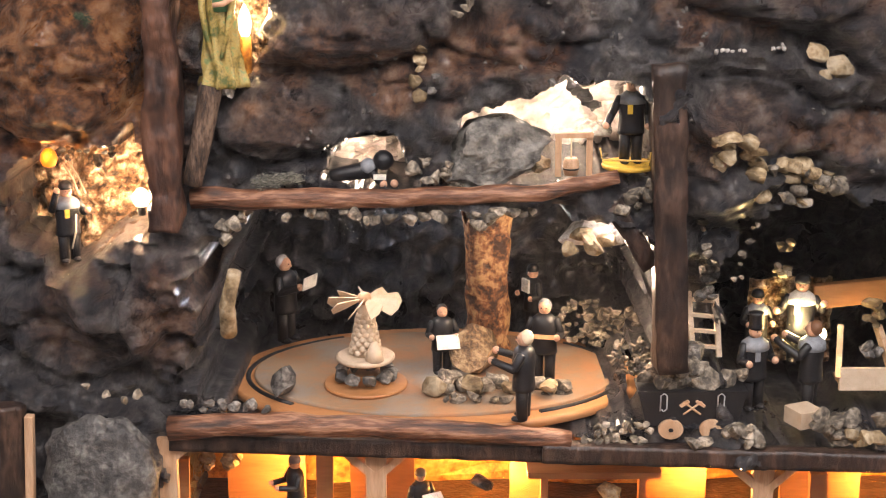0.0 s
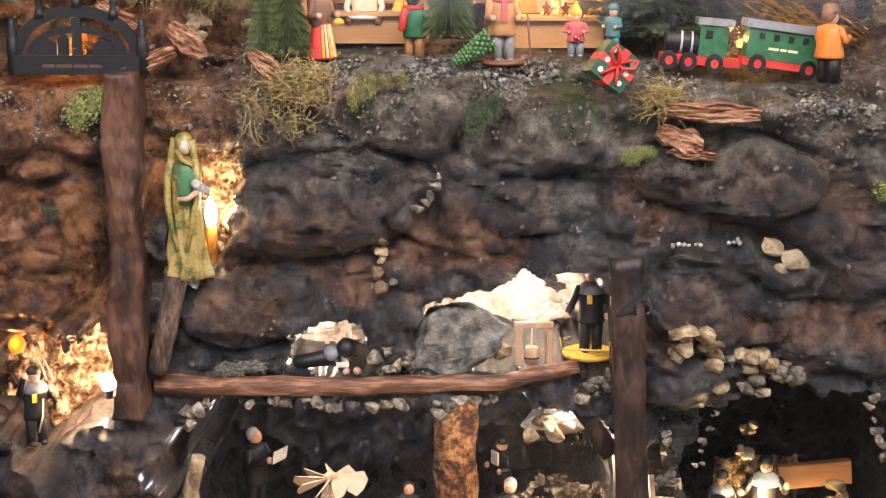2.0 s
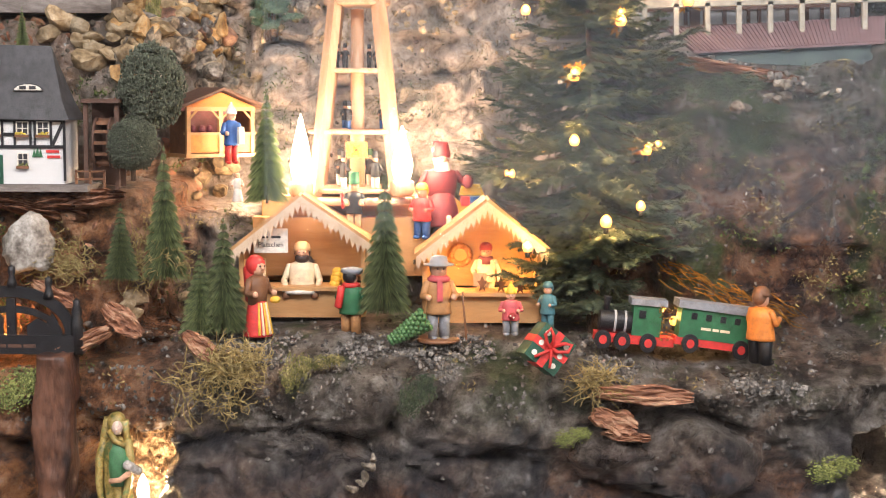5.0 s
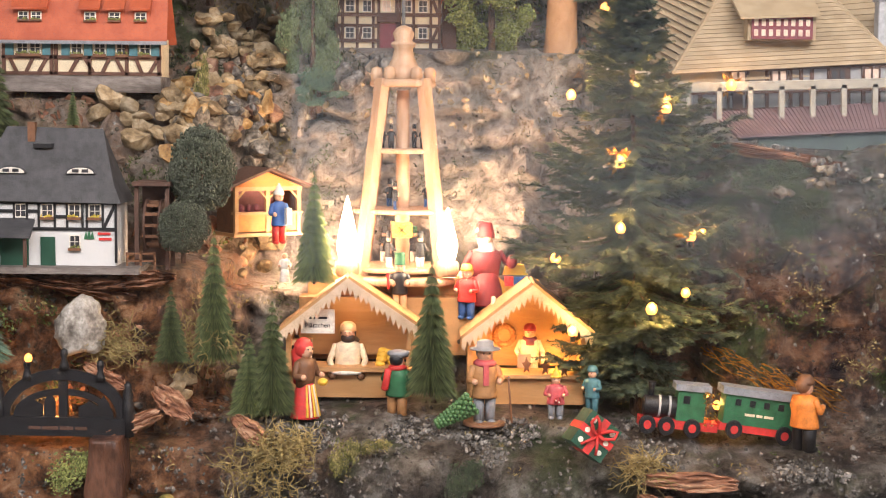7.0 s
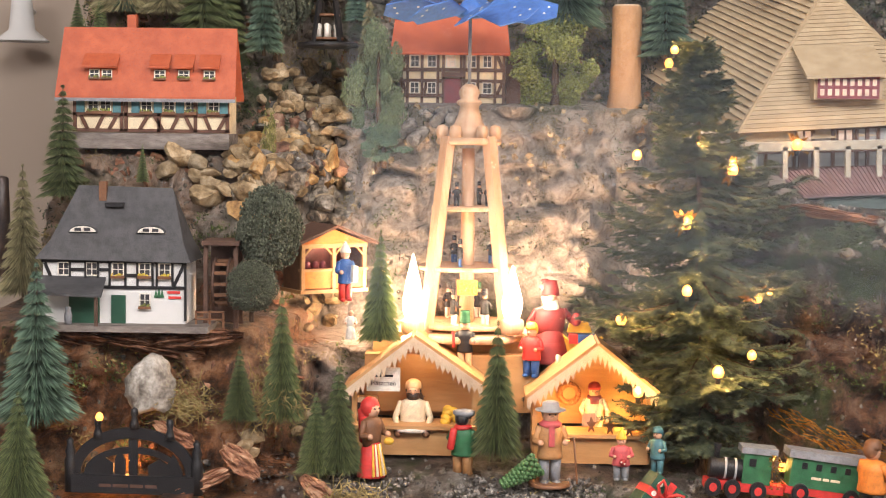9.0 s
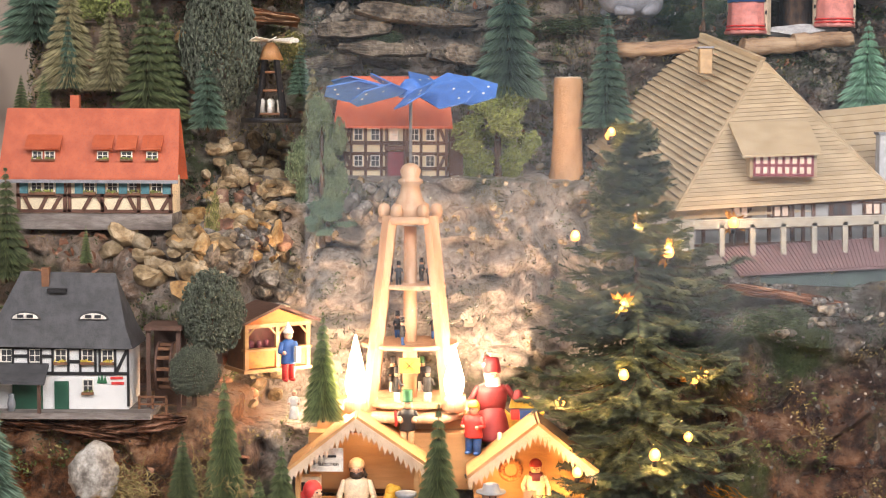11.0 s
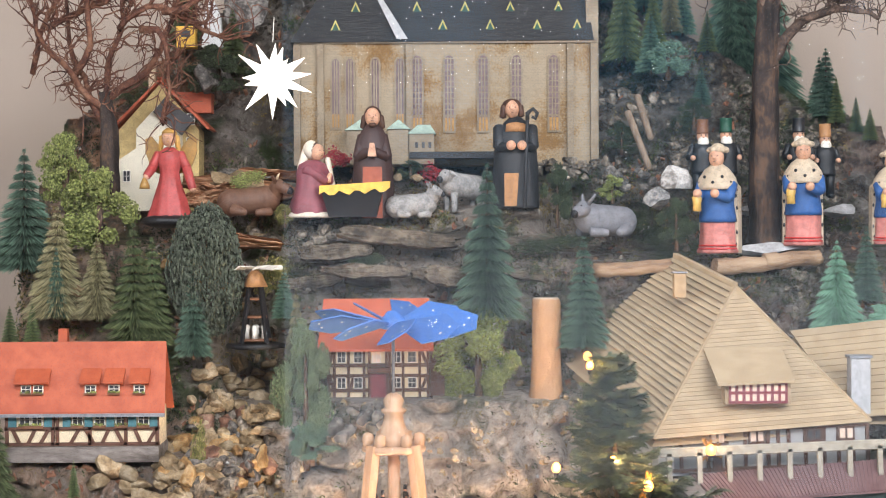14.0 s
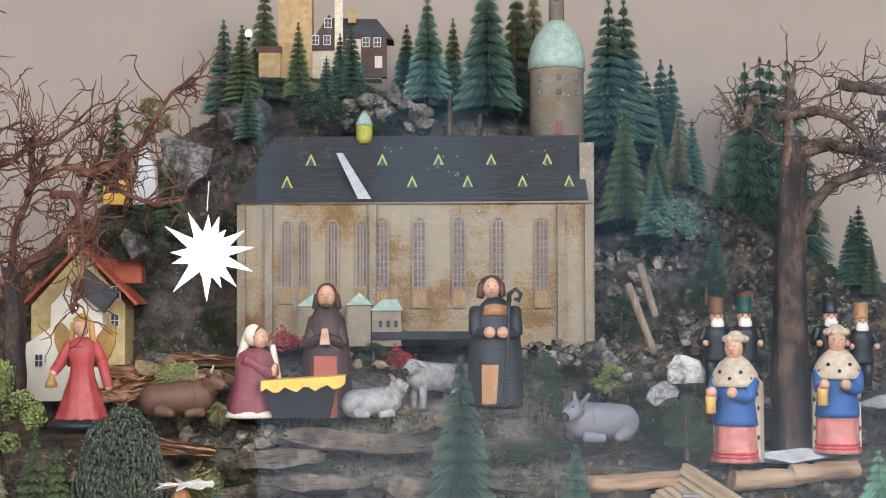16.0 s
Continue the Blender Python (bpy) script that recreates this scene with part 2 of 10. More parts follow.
    bp = nt.nodes.new("ShaderNodeBump")
    bp.inputs["Strength"].default_value, bp.inputs["Distance"].default_value = 1.0, 0.014
    link(total.outputs[0], bp.inputs["Height"])
    link(bp.outputs["Normal"], bsdf.inputs["Normal"])
    wet = nt.nodes.new("ShaderNodeAttribute")
    wet.attribute_name = "wet"
    link(wet.outputs["Fac"], bsdf.inputs["Coat Weight"])
    bsdf.inputs["Coat Roughness"].default_value = 0.1
    return m


ROCK = rock_material()
STONE = material("loose_stone", [(0.05, 0.042, 0.034), (0.17, 0.14, 0.105), (0.36, 0.31, 0.25)], 0.02, 0.75, 0.8, 0.005, random_tint=0.45)
DARK_STONE = material("dark_stone", [(0.028, 0.025, 0.023), (0.095, 0.085, 0.076), (0.23, 0.21, 0.19)], 0.02, 0.6, 0.8, 0.005, random_tint=0.3)
TAN_STONE = material("tan_stone", [(0.1, 0.065, 0.03), (0.28, 0.2, 0.11), (0.46, 0.37, 0.25)], 0.025, 0.75, 0.8, 0.006, random_tint=0.3)
PALE_STONE = material("pale_stone", [(0.2, 0.18, 0.16), (0.44, 0.41, 0.38), (0.62, 0.6, 0.57)], 0.02, 0.7, 0.7, 0.005)
GRAVEL = material("gravel", [(0.045, 0.04, 0.036), (0.12, 0.108, 0.096), (0.26, 0.24, 0.215)], 0.012, 0.8, 0.5, 0.003, island_tint=0.45)
WALL = material("wall_plaster", [(0.4, 0.325, 0.265), (0.44, 0.36, 0.295)], 0.5, 0.9, 0.05, 0.004)
FLOOR = material("dark_floor", [(0.06, 0.05, 0.045), (0.12, 0.1, 0.09)], 0.3, 0.6, 0.1, 0.01)
# tone of the unseen front wall, chosen for the faint veil it mirrors
UNSEEN_WALL = material("dark_wall_panelling", [(0.11, 0.105, 0.11), (0.15, 0.145, 0.15)], 0.2, 0.7, 0.1, 0.01, stretch=(1, 1, 0.2))
CEILING = material("white_ceiling", [(0.7, 0.68, 0.65), (0.76, 0.74, 0.71)], 0.4, 0.9, 0.05, 0.01)
LOG = material("peeled_log", [(0.035, 0.015, 0.009), (0.155, 0.063, 0.032), (0.38, 0.2, 0.12)], 0.011, 0.5, 1.0, 0.004, stretch=(0.15, 1, 1))
POST = material("dark_post", [(0.014, 0.01, 0.009), (0.036, 0.021, 0.016), (0.09, 0.052, 0.038)], 0.025, 0.4, 0.7, 0.005, stretch=(1, 1, 0.4))
RED_POST = material("reddish_post", [(0.018, 0.009, 0.007), (0.062, 0.026, 0.016), (0.14, 0.062, 0.036)], 0.03, 0.5, 0.7, 0.005, stretch=(1, 1, 0.4))
BARK = material("bark", [(0.025, 0.017, 0.013), (0.085, 0.05, 0.033), (0.19, 0.125, 0.085)], 0.012, 0.85, 0.9, 0.003, stretch=(1, 1, 0.3))
OLD_BARK = material("old_bark", [(0.014, 0.01, 0.009), (0.042, 0.029, 0.024), (0.13, 0.075, 0.045)], 0.035, 0.85, 1.0, 0.004, stretch=(1, 1, 0.5))
TWIG_GREY = material("grey_twig", [(0.03, 0.019, 0.014), (0.095, 0.06, 0.043), (0.22, 0.15, 0.11)], 0.02, 0.8, 0.5, 0.003)
TWIG = material("dry_twig", [(0.05, 0.017, 0.01), (0.13, 0.048, 0.027), (0.24, 0.12, 0.07)], 0.02, 0.8, 0.4, 0.003)
RAW_WOOD = material("raw_lime_wood", [(0.42, 0.24, 0.13), (0.5, 0.31, 0.185), (0.58, 0.39, 0.25)], 0.01, 0.55, 0.15, 0.002, stretch=(1, 1, 0.15))
PLY = material("pale_plywood", [(0.42, 0.22, 0.085), (0.52, 0.3, 0.13)], 0.015, 0.5, 0.1, 0.002, stretch=(0.15, 1, 1))
TABLE_WOOD = material("orange_wood", [(0.33, 0.14, 0.05), (0.44, 0.21, 0.085)], 0.03, 0.5, 0.1, 0.003, stretch=(0.15, 1, 1))
WHITE_WOOD = material("pale_maple", [(0.52, 0.39, 0.27), (0.63, 0.5, 0.37)], 0.01, 0.5, 0.1, 0.002)
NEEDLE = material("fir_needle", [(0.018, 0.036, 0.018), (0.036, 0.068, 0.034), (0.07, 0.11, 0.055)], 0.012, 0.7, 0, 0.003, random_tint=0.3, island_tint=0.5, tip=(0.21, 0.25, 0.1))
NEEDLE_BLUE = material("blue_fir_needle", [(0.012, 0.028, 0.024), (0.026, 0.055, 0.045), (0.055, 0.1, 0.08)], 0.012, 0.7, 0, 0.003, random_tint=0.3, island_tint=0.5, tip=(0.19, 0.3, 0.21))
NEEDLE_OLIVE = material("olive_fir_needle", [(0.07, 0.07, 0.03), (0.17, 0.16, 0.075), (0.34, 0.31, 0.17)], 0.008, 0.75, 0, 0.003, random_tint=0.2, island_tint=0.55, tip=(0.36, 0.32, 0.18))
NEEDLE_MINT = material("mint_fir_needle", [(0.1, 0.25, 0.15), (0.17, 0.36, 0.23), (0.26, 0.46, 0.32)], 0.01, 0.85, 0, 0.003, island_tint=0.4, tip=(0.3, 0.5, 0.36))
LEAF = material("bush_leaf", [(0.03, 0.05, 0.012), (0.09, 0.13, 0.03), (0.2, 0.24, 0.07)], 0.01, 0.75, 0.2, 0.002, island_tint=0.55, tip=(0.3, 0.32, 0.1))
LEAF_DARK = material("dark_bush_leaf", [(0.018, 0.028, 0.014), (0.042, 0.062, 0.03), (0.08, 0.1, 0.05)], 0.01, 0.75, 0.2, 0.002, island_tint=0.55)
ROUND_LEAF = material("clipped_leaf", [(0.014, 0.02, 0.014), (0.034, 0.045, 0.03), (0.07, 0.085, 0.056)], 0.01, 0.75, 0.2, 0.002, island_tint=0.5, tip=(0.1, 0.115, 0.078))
MOSS = material("dry_moss", [(0.06, 0.07, 0.015), (0.16, 0.15, 0.045), (0.33, 0.28, 0.12)], 0.01, 0.85, 0.3, 0.002, island_tint=0.55)
RED = paint("red_paint", (0.55, 0.035, 0.03))
DARK_RED = paint("dark_red_paint", (0.3, 0.02, 0.022))
WINE = paint("wine_red_paint", (0.2, 0.045, 0.055))
ROSE = paint("rose_red_paint", (0.5, 0.09, 0.1))
SALMON = paint("salmon_paint", (0.52, 0.19, 0.16))
ORANGE = paint("orange_paint", (0.62, 0.2, 0.035))
YELLOW = paint("yellow_paint", (0.7, 0.42, 0.05))
GREEN = paint("green_paint", (0.025, 0.13, 0.055))
PINE_GREEN = paint("dark_green_paint", (0.012, 0.07, 0.04))
BLUE = paint("blue_paint", (0.03, 0.1, 0.3))
WING_BLUE = paint("wing_blue_paint", (0.055, 0.16, 0.48))
BLACK = paint("black_paint", (0.012, 0.012, 0.014), 0.45)
GREY = paint("grey_paint", (0.22, 0.23, 0.25))
PALE_GREY = paint("pale_grey_paint", (0.42, 0.42, 0.43))
WHITE = paint("white_paint", (0.72, 0.68, 0.6))
CREAM = paint("cream_paint", (0.72, 0.6, 0.42))
SKIN = paint("skin_paint", (0.6, 0.34, 0.22))
BROWN = paint("brown_paint", (0.17, 0.075, 0.035))
TAN = paint("tan_paint", (0.4, 0.2, 0.08))
GOLD = paint("gold_paint", (0.62, 0.4, 0.1), 0.35)
WOOD_FIG = paint("turned_wood", (0.64, 0.42, 0.23))
TIMBER = paint("timber_brown", (0.09, 0.045, 0.03), 0.7)
PLASTER = paint("house_plaster", (0.72, 0.66, 0.52), 0.8, 0.06)
WHITEWASH = paint("whitewash", (0.64, 0.64, 0.63), 0.8, 0.05)
WINDOW_DARK = paint("window_pane_dark", (0.035, 0.035, 0.04), 0.4)
TEAL = paint("teal_shutter", (0.06, 0.17, 0.2))
RED_TIMBER = paint("reddish_timber", (0.11, 0.048, 0.03), 0.7)
PANEL = paint("cream_panel", (0.72, 0.61, 0.42), 0.8, 0.07)
ERMINE = paint("ermine_cream", (0.52, 0.42, 0.3), 0.6)
GLOW = material("bulb_glow", [(1.0, 0.4, 0.07), (1.0, 0.46, 0.1)], 0.05, 0.4, 0, emit=2.3)
HOT = material("candle_glow", [(1.0, 0.8, 0.5), (1.0, 0.82, 0.53)], 0.05, 0.4, 0, emit=16)
STAR_GLOW = material("star_glow", [(1.0, 0.9, 0.8), (1.0, 0.92, 0.83)], 0.05, 0.5, 0, emit=2.2)
AMBER = material("amber_foil", [(0.36, 0.13, 0.02), (0.72, 0.33, 0.06), (0.9, 0.55, 0.14)], 0.03, 0.4, 0.5, 0.006)
GOLD_FOIL = material("gold_foil", [(0.22, 0.085, 0.015), (0.6, 0.3, 0.06)], 0.004, 0.35, 0.8, 0.003, metal=0.7)
PAPER = material("crumpled_paper", [(0.42, 0.33, 0.28), (0.62, 0.53, 0.47), (0.82, 0.76, 0.71)], 0.05, 0.55, 0.6, 0.012)
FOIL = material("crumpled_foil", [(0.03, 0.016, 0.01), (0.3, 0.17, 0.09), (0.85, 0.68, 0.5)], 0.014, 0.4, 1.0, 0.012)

# ---- the room ----
HAZE_GLOW = bpy.data.materials.new("winter_sky")
HAZE_GLOW.use_nodes = True


def haze_backdrop(m):
    """An unseen glowing sheet behind the window, coloured to give the bluish haze that the glass mirrors."""
    nt = m.node_tree
    nt.nodes.clear()
    link = nt.links.new
    geo = nt.nodes.new("ShaderNodeNewGeometry")
    cut = nt.nodes.new("ShaderNodeSeparateXYZ")
    link(geo.outputs["Position"], cut.inputs[0])
    haze_noise = nt.nodes.new("ShaderNodeTexNoise")
    haze_noise.inputs["Scale"].default_value, haze_noise.inputs["Detail"].default_value = 2.6, 3
    haze_noise.inputs["Distortion"].default_value = 0.6
    link(geo.outputs["Position"], haze_noise.inputs["Vector"])
    rise = nt.nodes.new("ShaderNodeMath")
    rise.operation = "MULTIPLY_ADD"
    rise.inputs[1].default_value = 0.5
    link(haze_noise.outputs["Fac"], rise.inputs[0])
    link(cut.outputs["Z"], rise.inputs[2])
    level = nt.nodes.new("ShaderNodeMapRange")
    level.inputs["From Min"].default_value, level.inputs["From Max"].default_value = 1.5, 3.2
    link(rise.outputs[0], level.inputs["Value"])
    ramp = nt.nodes.new("ShaderNodeValToRGB")
    link(level.outputs[0], ramp.inputs["Fac"])
    els = ramp.color_ramp.elements
    while len(els) < 6:
        els.new(0.5)
    for e, (p, c) in zip(els, ((0.0, (0.03, 0.035, 0.04)), (0.1, (0.92, 0.98, 1.05)), (0.36, (0.84, 0.92, 1.02)), (0.56, (0.24, 0.3, 0.36)), (0.74, (0.16, 0.34, 0.5)), (1.0, (0.1, 0.26, 0.42)))):
        e.position, e.color = p, (*c, 1)
    # upright streaks, for the blue ones mirrored high in the glass
    pull = nt.nodes.new("ShaderNodeMapping")
    pull.inputs["Scale"].default_value = (5.0, 1.0, 0.35)
    link(geo.outputs["Position"], pull.inputs["Vector"])
    streak_noise = nt.nodes.new("ShaderNodeTexNoise")
    streak_noise.inputs["Scale"].default_value, streak_noise.inputs["Detail"].default_value = 1.0, 1
    link(pull.outputs[0], streak_noise.inputs["Vector"])
    gaps = nt.nodes.new("ShaderNodeMapRange")
    gaps.inputs["From Min"].default_value, gaps.inputs["From Max"].default_value = 0.4, 0.58
    gaps.inputs["To Min"].default_value, gaps.inputs["To Max"].default_value = 0.25, 1.2
    link(streak_noise.outputs["Fac"], gaps.inputs["Value"])
    high = nt.nodes.new("ShaderNodeMapRange")
    high.inputs["From Min"].default_value, high.inputs["From Max"].default_value = 2.1, 2.45
    link(cut.outputs["Z"], high.inputs["Value"])
    dim = nt.nodes.new("ShaderNodeMix")
    dim.inputs["A"].default_value = 1.0
    link(high.outputs[0], dim.inputs["Factor"])
    link(gaps.outputs[0], dim.inputs["B"])
    glow = nt.nodes.new("ShaderNodeEmission")
    link(dim.outputs["Result"], glow.inputs["Strength"])
    link(ramp.outputs["Color"], glow.inputs["Color"])
    out = nt.nodes.new("ShaderNodeOutputMaterial")
    link(glow.outputs[0], out.inputs["Surface"])


haze_backdrop(HAZE_GLOW)


def clear_glass(name):
    """Clear thin glass: it lets the light straight through and mirrors a few parts in a hundred."""
    m = bpy.data.materials.new(name)
    m.use_nodes = True
    nt = m.node_tree
    nt.nodes.clear()
    clear, gloss, both, sheen, out = [nt.nodes.new("ShaderNode" + k) for k in ("BsdfTransparent", "BsdfGlossy", "MixShader", "Fresnel", "OutputMaterial")]
    gloss.inputs["Roughness"].default_value = 0.0
    sheen.inputs["IOR"].default_value = 1.5
    nt.links.new(sheen.outputs[0], both.inputs[0])
    nt.links.new(clear.outputs[0], both.inputs[1])
    nt.links.new(gloss.outputs[0], both.inputs[2])
    nt.links.new(both.outputs[0], out.inputs["Surface"])
    return m


GLASS = clear_glass("clear_glass")
WIN_L, WIN_R, WIN_LO, WIN_HI = -0.42, 2.1, 1.2, 2.95
for name, a, b, mat in (("wall_back", (-2.6, 1.0, 0.0), (2.9, 1.12, 3.5), WALL), ("wall_left", (-2.72, -3.0, 0.0), (-2.6, 1.12, 3.5), WALL),
                        ("wall_right", (2.9, -3.0, 0.0), (3.02, 1.12, 3.5), WALL), ("floor", (-2.72, -3.12, -0.1), (3.02, 1.12, 0.0), FLOOR), ("ceiling", (-2.72, -3.12, 3.5), (3.02, 1.12, 3.6), CEILING)):
    whole(name, Build().box(a, b), mat, kind="structure", category=name.split("_")[0])
front = Build()
for a, b in (((-2.72, -3.12, 0.0), (WIN_L, -3.0, 3.5)), ((WIN_R, -3.12, 0.0), (3.02, -3.0, 3.5)), ((WIN_L, -3.12, 0.0), (WIN_R, -3.0, WIN_LO)), ((WIN_L, -3.12, WIN_HI), (WIN_R, -3.0, 3.5))):
    front.box(a, b)
whole("wall_front", front, UNSEEN_WALL, kind="structure", category="wall")
room_window = base("window_1", (0, -3.06, 0), label="wide room window facing the display", category="window", kind="structure")
WIN_BROWN = paint("window_brown", (0.06, 0.045, 0.035), 0.4, 0.05)
for a, b in (((WIN_L, -0.03, WIN_LO), (WIN_L + 0.04, 0.03, WIN_HI)), ((WIN_R - 0.04, -0.03, WIN_LO), (WIN_R, 0.03, WIN_HI)), ((WIN_L, -0.028, WIN_LO), (WIN_R, 0.028, WIN_LO + 0.04)), ((WIN_L, -0.028, WIN_HI - 0.04), (WIN_R, 0.028, WIN_HI))):
    part("window_frame", Build().box(a, b), WIN_BROWN, room_window)
pane = part("pane", Build().box((WIN_L + 0.02, -0.003, WIN_LO + 0.02), (WIN_R - 0.02, 0.003, WIN_HI - 0.02)), GLASS, room_window)
pane.visible_shadow = False
whole("backdrop", Build().box((-1.2, -3.5, 0.5), (2.9, -3.4, 3.6)), HAZE_GLOW, kind="structure", category="sky")
# the sheet of glass that shuts the display off from the room
showcase = whole("glass_front", Build().box((-2.6, -0.172, 0.0), (2.9, -0.166, 3.5)), GLASS, label="large clear pane of glass before the display", category="glass", kind="structure")
showcase.visible_shadow = False
whole("display_plinth", Build().box((-0.66, 0.03, 0.0), (0.76, 0.98, 0.66)), POST, label="dark-stained wooden plinth under the mountain display", category="plinth", bevel=0.01)

# ---- the mountain: one relief, terraced, with hollows ----
LEFT = [(0.6, 0.0), (1.436, 0.0), (1.446, 0.05), (1.60, 0.085), (1.622, 0.1), (1.632, 0.22), (1.82, 0.235), (1.835, 0.34), (2.09, 0.40), (2.105, 0.57), (2.4, 0.72), (2.7, 0.9)]
MID = [(0.6, 0.0), (1.425, -0.005), (1.462, 0.05), (1.478, 0.17), (1.585, 0.19), (1.6, 0.30), (1.88, 0.37), (1.895, 0.47), (1.96, 0.475), (2.14, 0.475), (2.165, 0.57), (2.215, 0.7), (2.5, 0.76), (2.7, 0.93)]
RIGHT = [(0.6, 0.0), (1.42, -0.01), (1.448, 0.07), (1.47, 0.1), (1.70, 0.115), (1.75, 0.15), (1.79, 0.18), (1.803, 0.40), (2.055, 0.425), (2.085, 0.56), (2.45, 0.78), (2.7, 0.95)]
TOP = [(-0.62, 2.2), (-0.508, 2.277), (-0.377, 2.386), (-0.253, 2.503), (-0.16, 2.56), (0.188, 2.55), (0.343, 2.49), (0.41, 2.465), (0.459, 2.42), (0.56, 2.35), (0.705, 2.27)]


def along(table, v):
    return float(np.interp(v, [a for a, _ in table], [b for _, b in table]))


# hollows: centre x, centre z, half width, half height, roundness, depth, lean
CAVES = [
    (-0.033, 0.942, 0.262, 0.138, 4.0, 0.46, 0.0),
    (0.43, 0.95, 0.135, 0.145, 3.0, 0.32, 0.0),
    (0.585, 1.325, 0.05, 0.05, 2.0, 0.12, 0.0),
    (0.268, 0.93, 0.03, 0.10, 3.0, 0.07, 0.0),
]


# hollows with a broken outline: depth, outline in x and z
HOLLOWS = [
    (0.17, [(-0.358, 1.19), (-0.347, 1.136), (-0.355, 1.06), (-0.394, 1.055), (-0.454, 1.009), (-0.471, 1.039), (-0.512, 1.056), (-0.51, 1.117), (-0.462, 1.157), (-0.41, 1.158), (-0.375, 1.17)]),
    (0.22, [(-0.003, 1.189), (0.031, 1.203), (0.074, 1.216), (0.11, 1.243), (0.129, 1.229), (0.166, 1.232), (0.206, 1.21), (0.21, 1.125), (0.075, 1.116), (-0.012, 1.11)]),
    (0.15, [(-0.147, 1.158), (-0.111, 1.171), (-0.074, 1.176), (-0.066, 1.14), (-0.05, 1.118), (-0.112, 1.112), (-0.15, 1.125)]),
    (0.33, [(-0.342, 0.60), (-0.342, 0.818), (-0.144, 0.804), (0.053, 0.794), (0.283, 0.786), (0.61, 0.781), (0.61, 0.60)]),
    (0.1, [(-0.273, 1.375), (-0.237, 1.362), (-0.205, 1.369), (-0.197, 1.343), (-0.215, 1.293), (-0.228, 1.236), (-0.278, 1.236)]),
]
# big rounded bodies of the rock: centre x, centre z, half width, half height, lean, how far they stand out
LOBES = [
    (-0.125, 1.305, 0.125, 0.058, 0.6, 0.035), (0.119, 1.392, 0.085, 0.05, 0.0, 0.026), (-0.012, 1.402, 0.052, 0.045, 0.0, 0.022), (0.335, 1.342, 0.11, 0.044, -0.3, 0.03), (0.46, 1.262, 0.09, 0.058, 0.4, 0.024), (0.03, 1.295, 0.07, 0.04, -0.5, 0.018),
    (-0.435, 1.262, 0.088, 0.095, 0.3, 0.05), (-0.43, 0.96, 0.085, 0.07, 0.0, 0.03), (-0.33, 0.985, 0.05, 0.1, 0.1, 0.025), (0.32, 1.19, 0.075, 0.05, -0.4, 0.02), (-0.2, 1.19, 0.07, 0.045, 0.2, 0.024), (0.12, 1.31, 0.06, 0.035, 0.0, 0.015), (-0.43, 1.39, 0.09, 0.05, 0.0, 0.03),
]


def inside(x, z, outline):
    """How deep a point lies within an outline; less than nothing outside it."""
    near, within = 9.0, False
    for (ax, az), (bx, bz) in zip(outline, outline[1:] + outline[:1]):
        ex, ez = bx - ax, bz - az
        k = clamp(((x - ax) * ex + (z - az) * ez) / (ex * ex + ez * ez))
        near = min(near, math.hypot(x - ax - k * ex, z - az - k * ez))
        if (az > z) != (bz > z) and x < ax + ex * (z - az) / ez:
            within = not within
    return near if within else -near


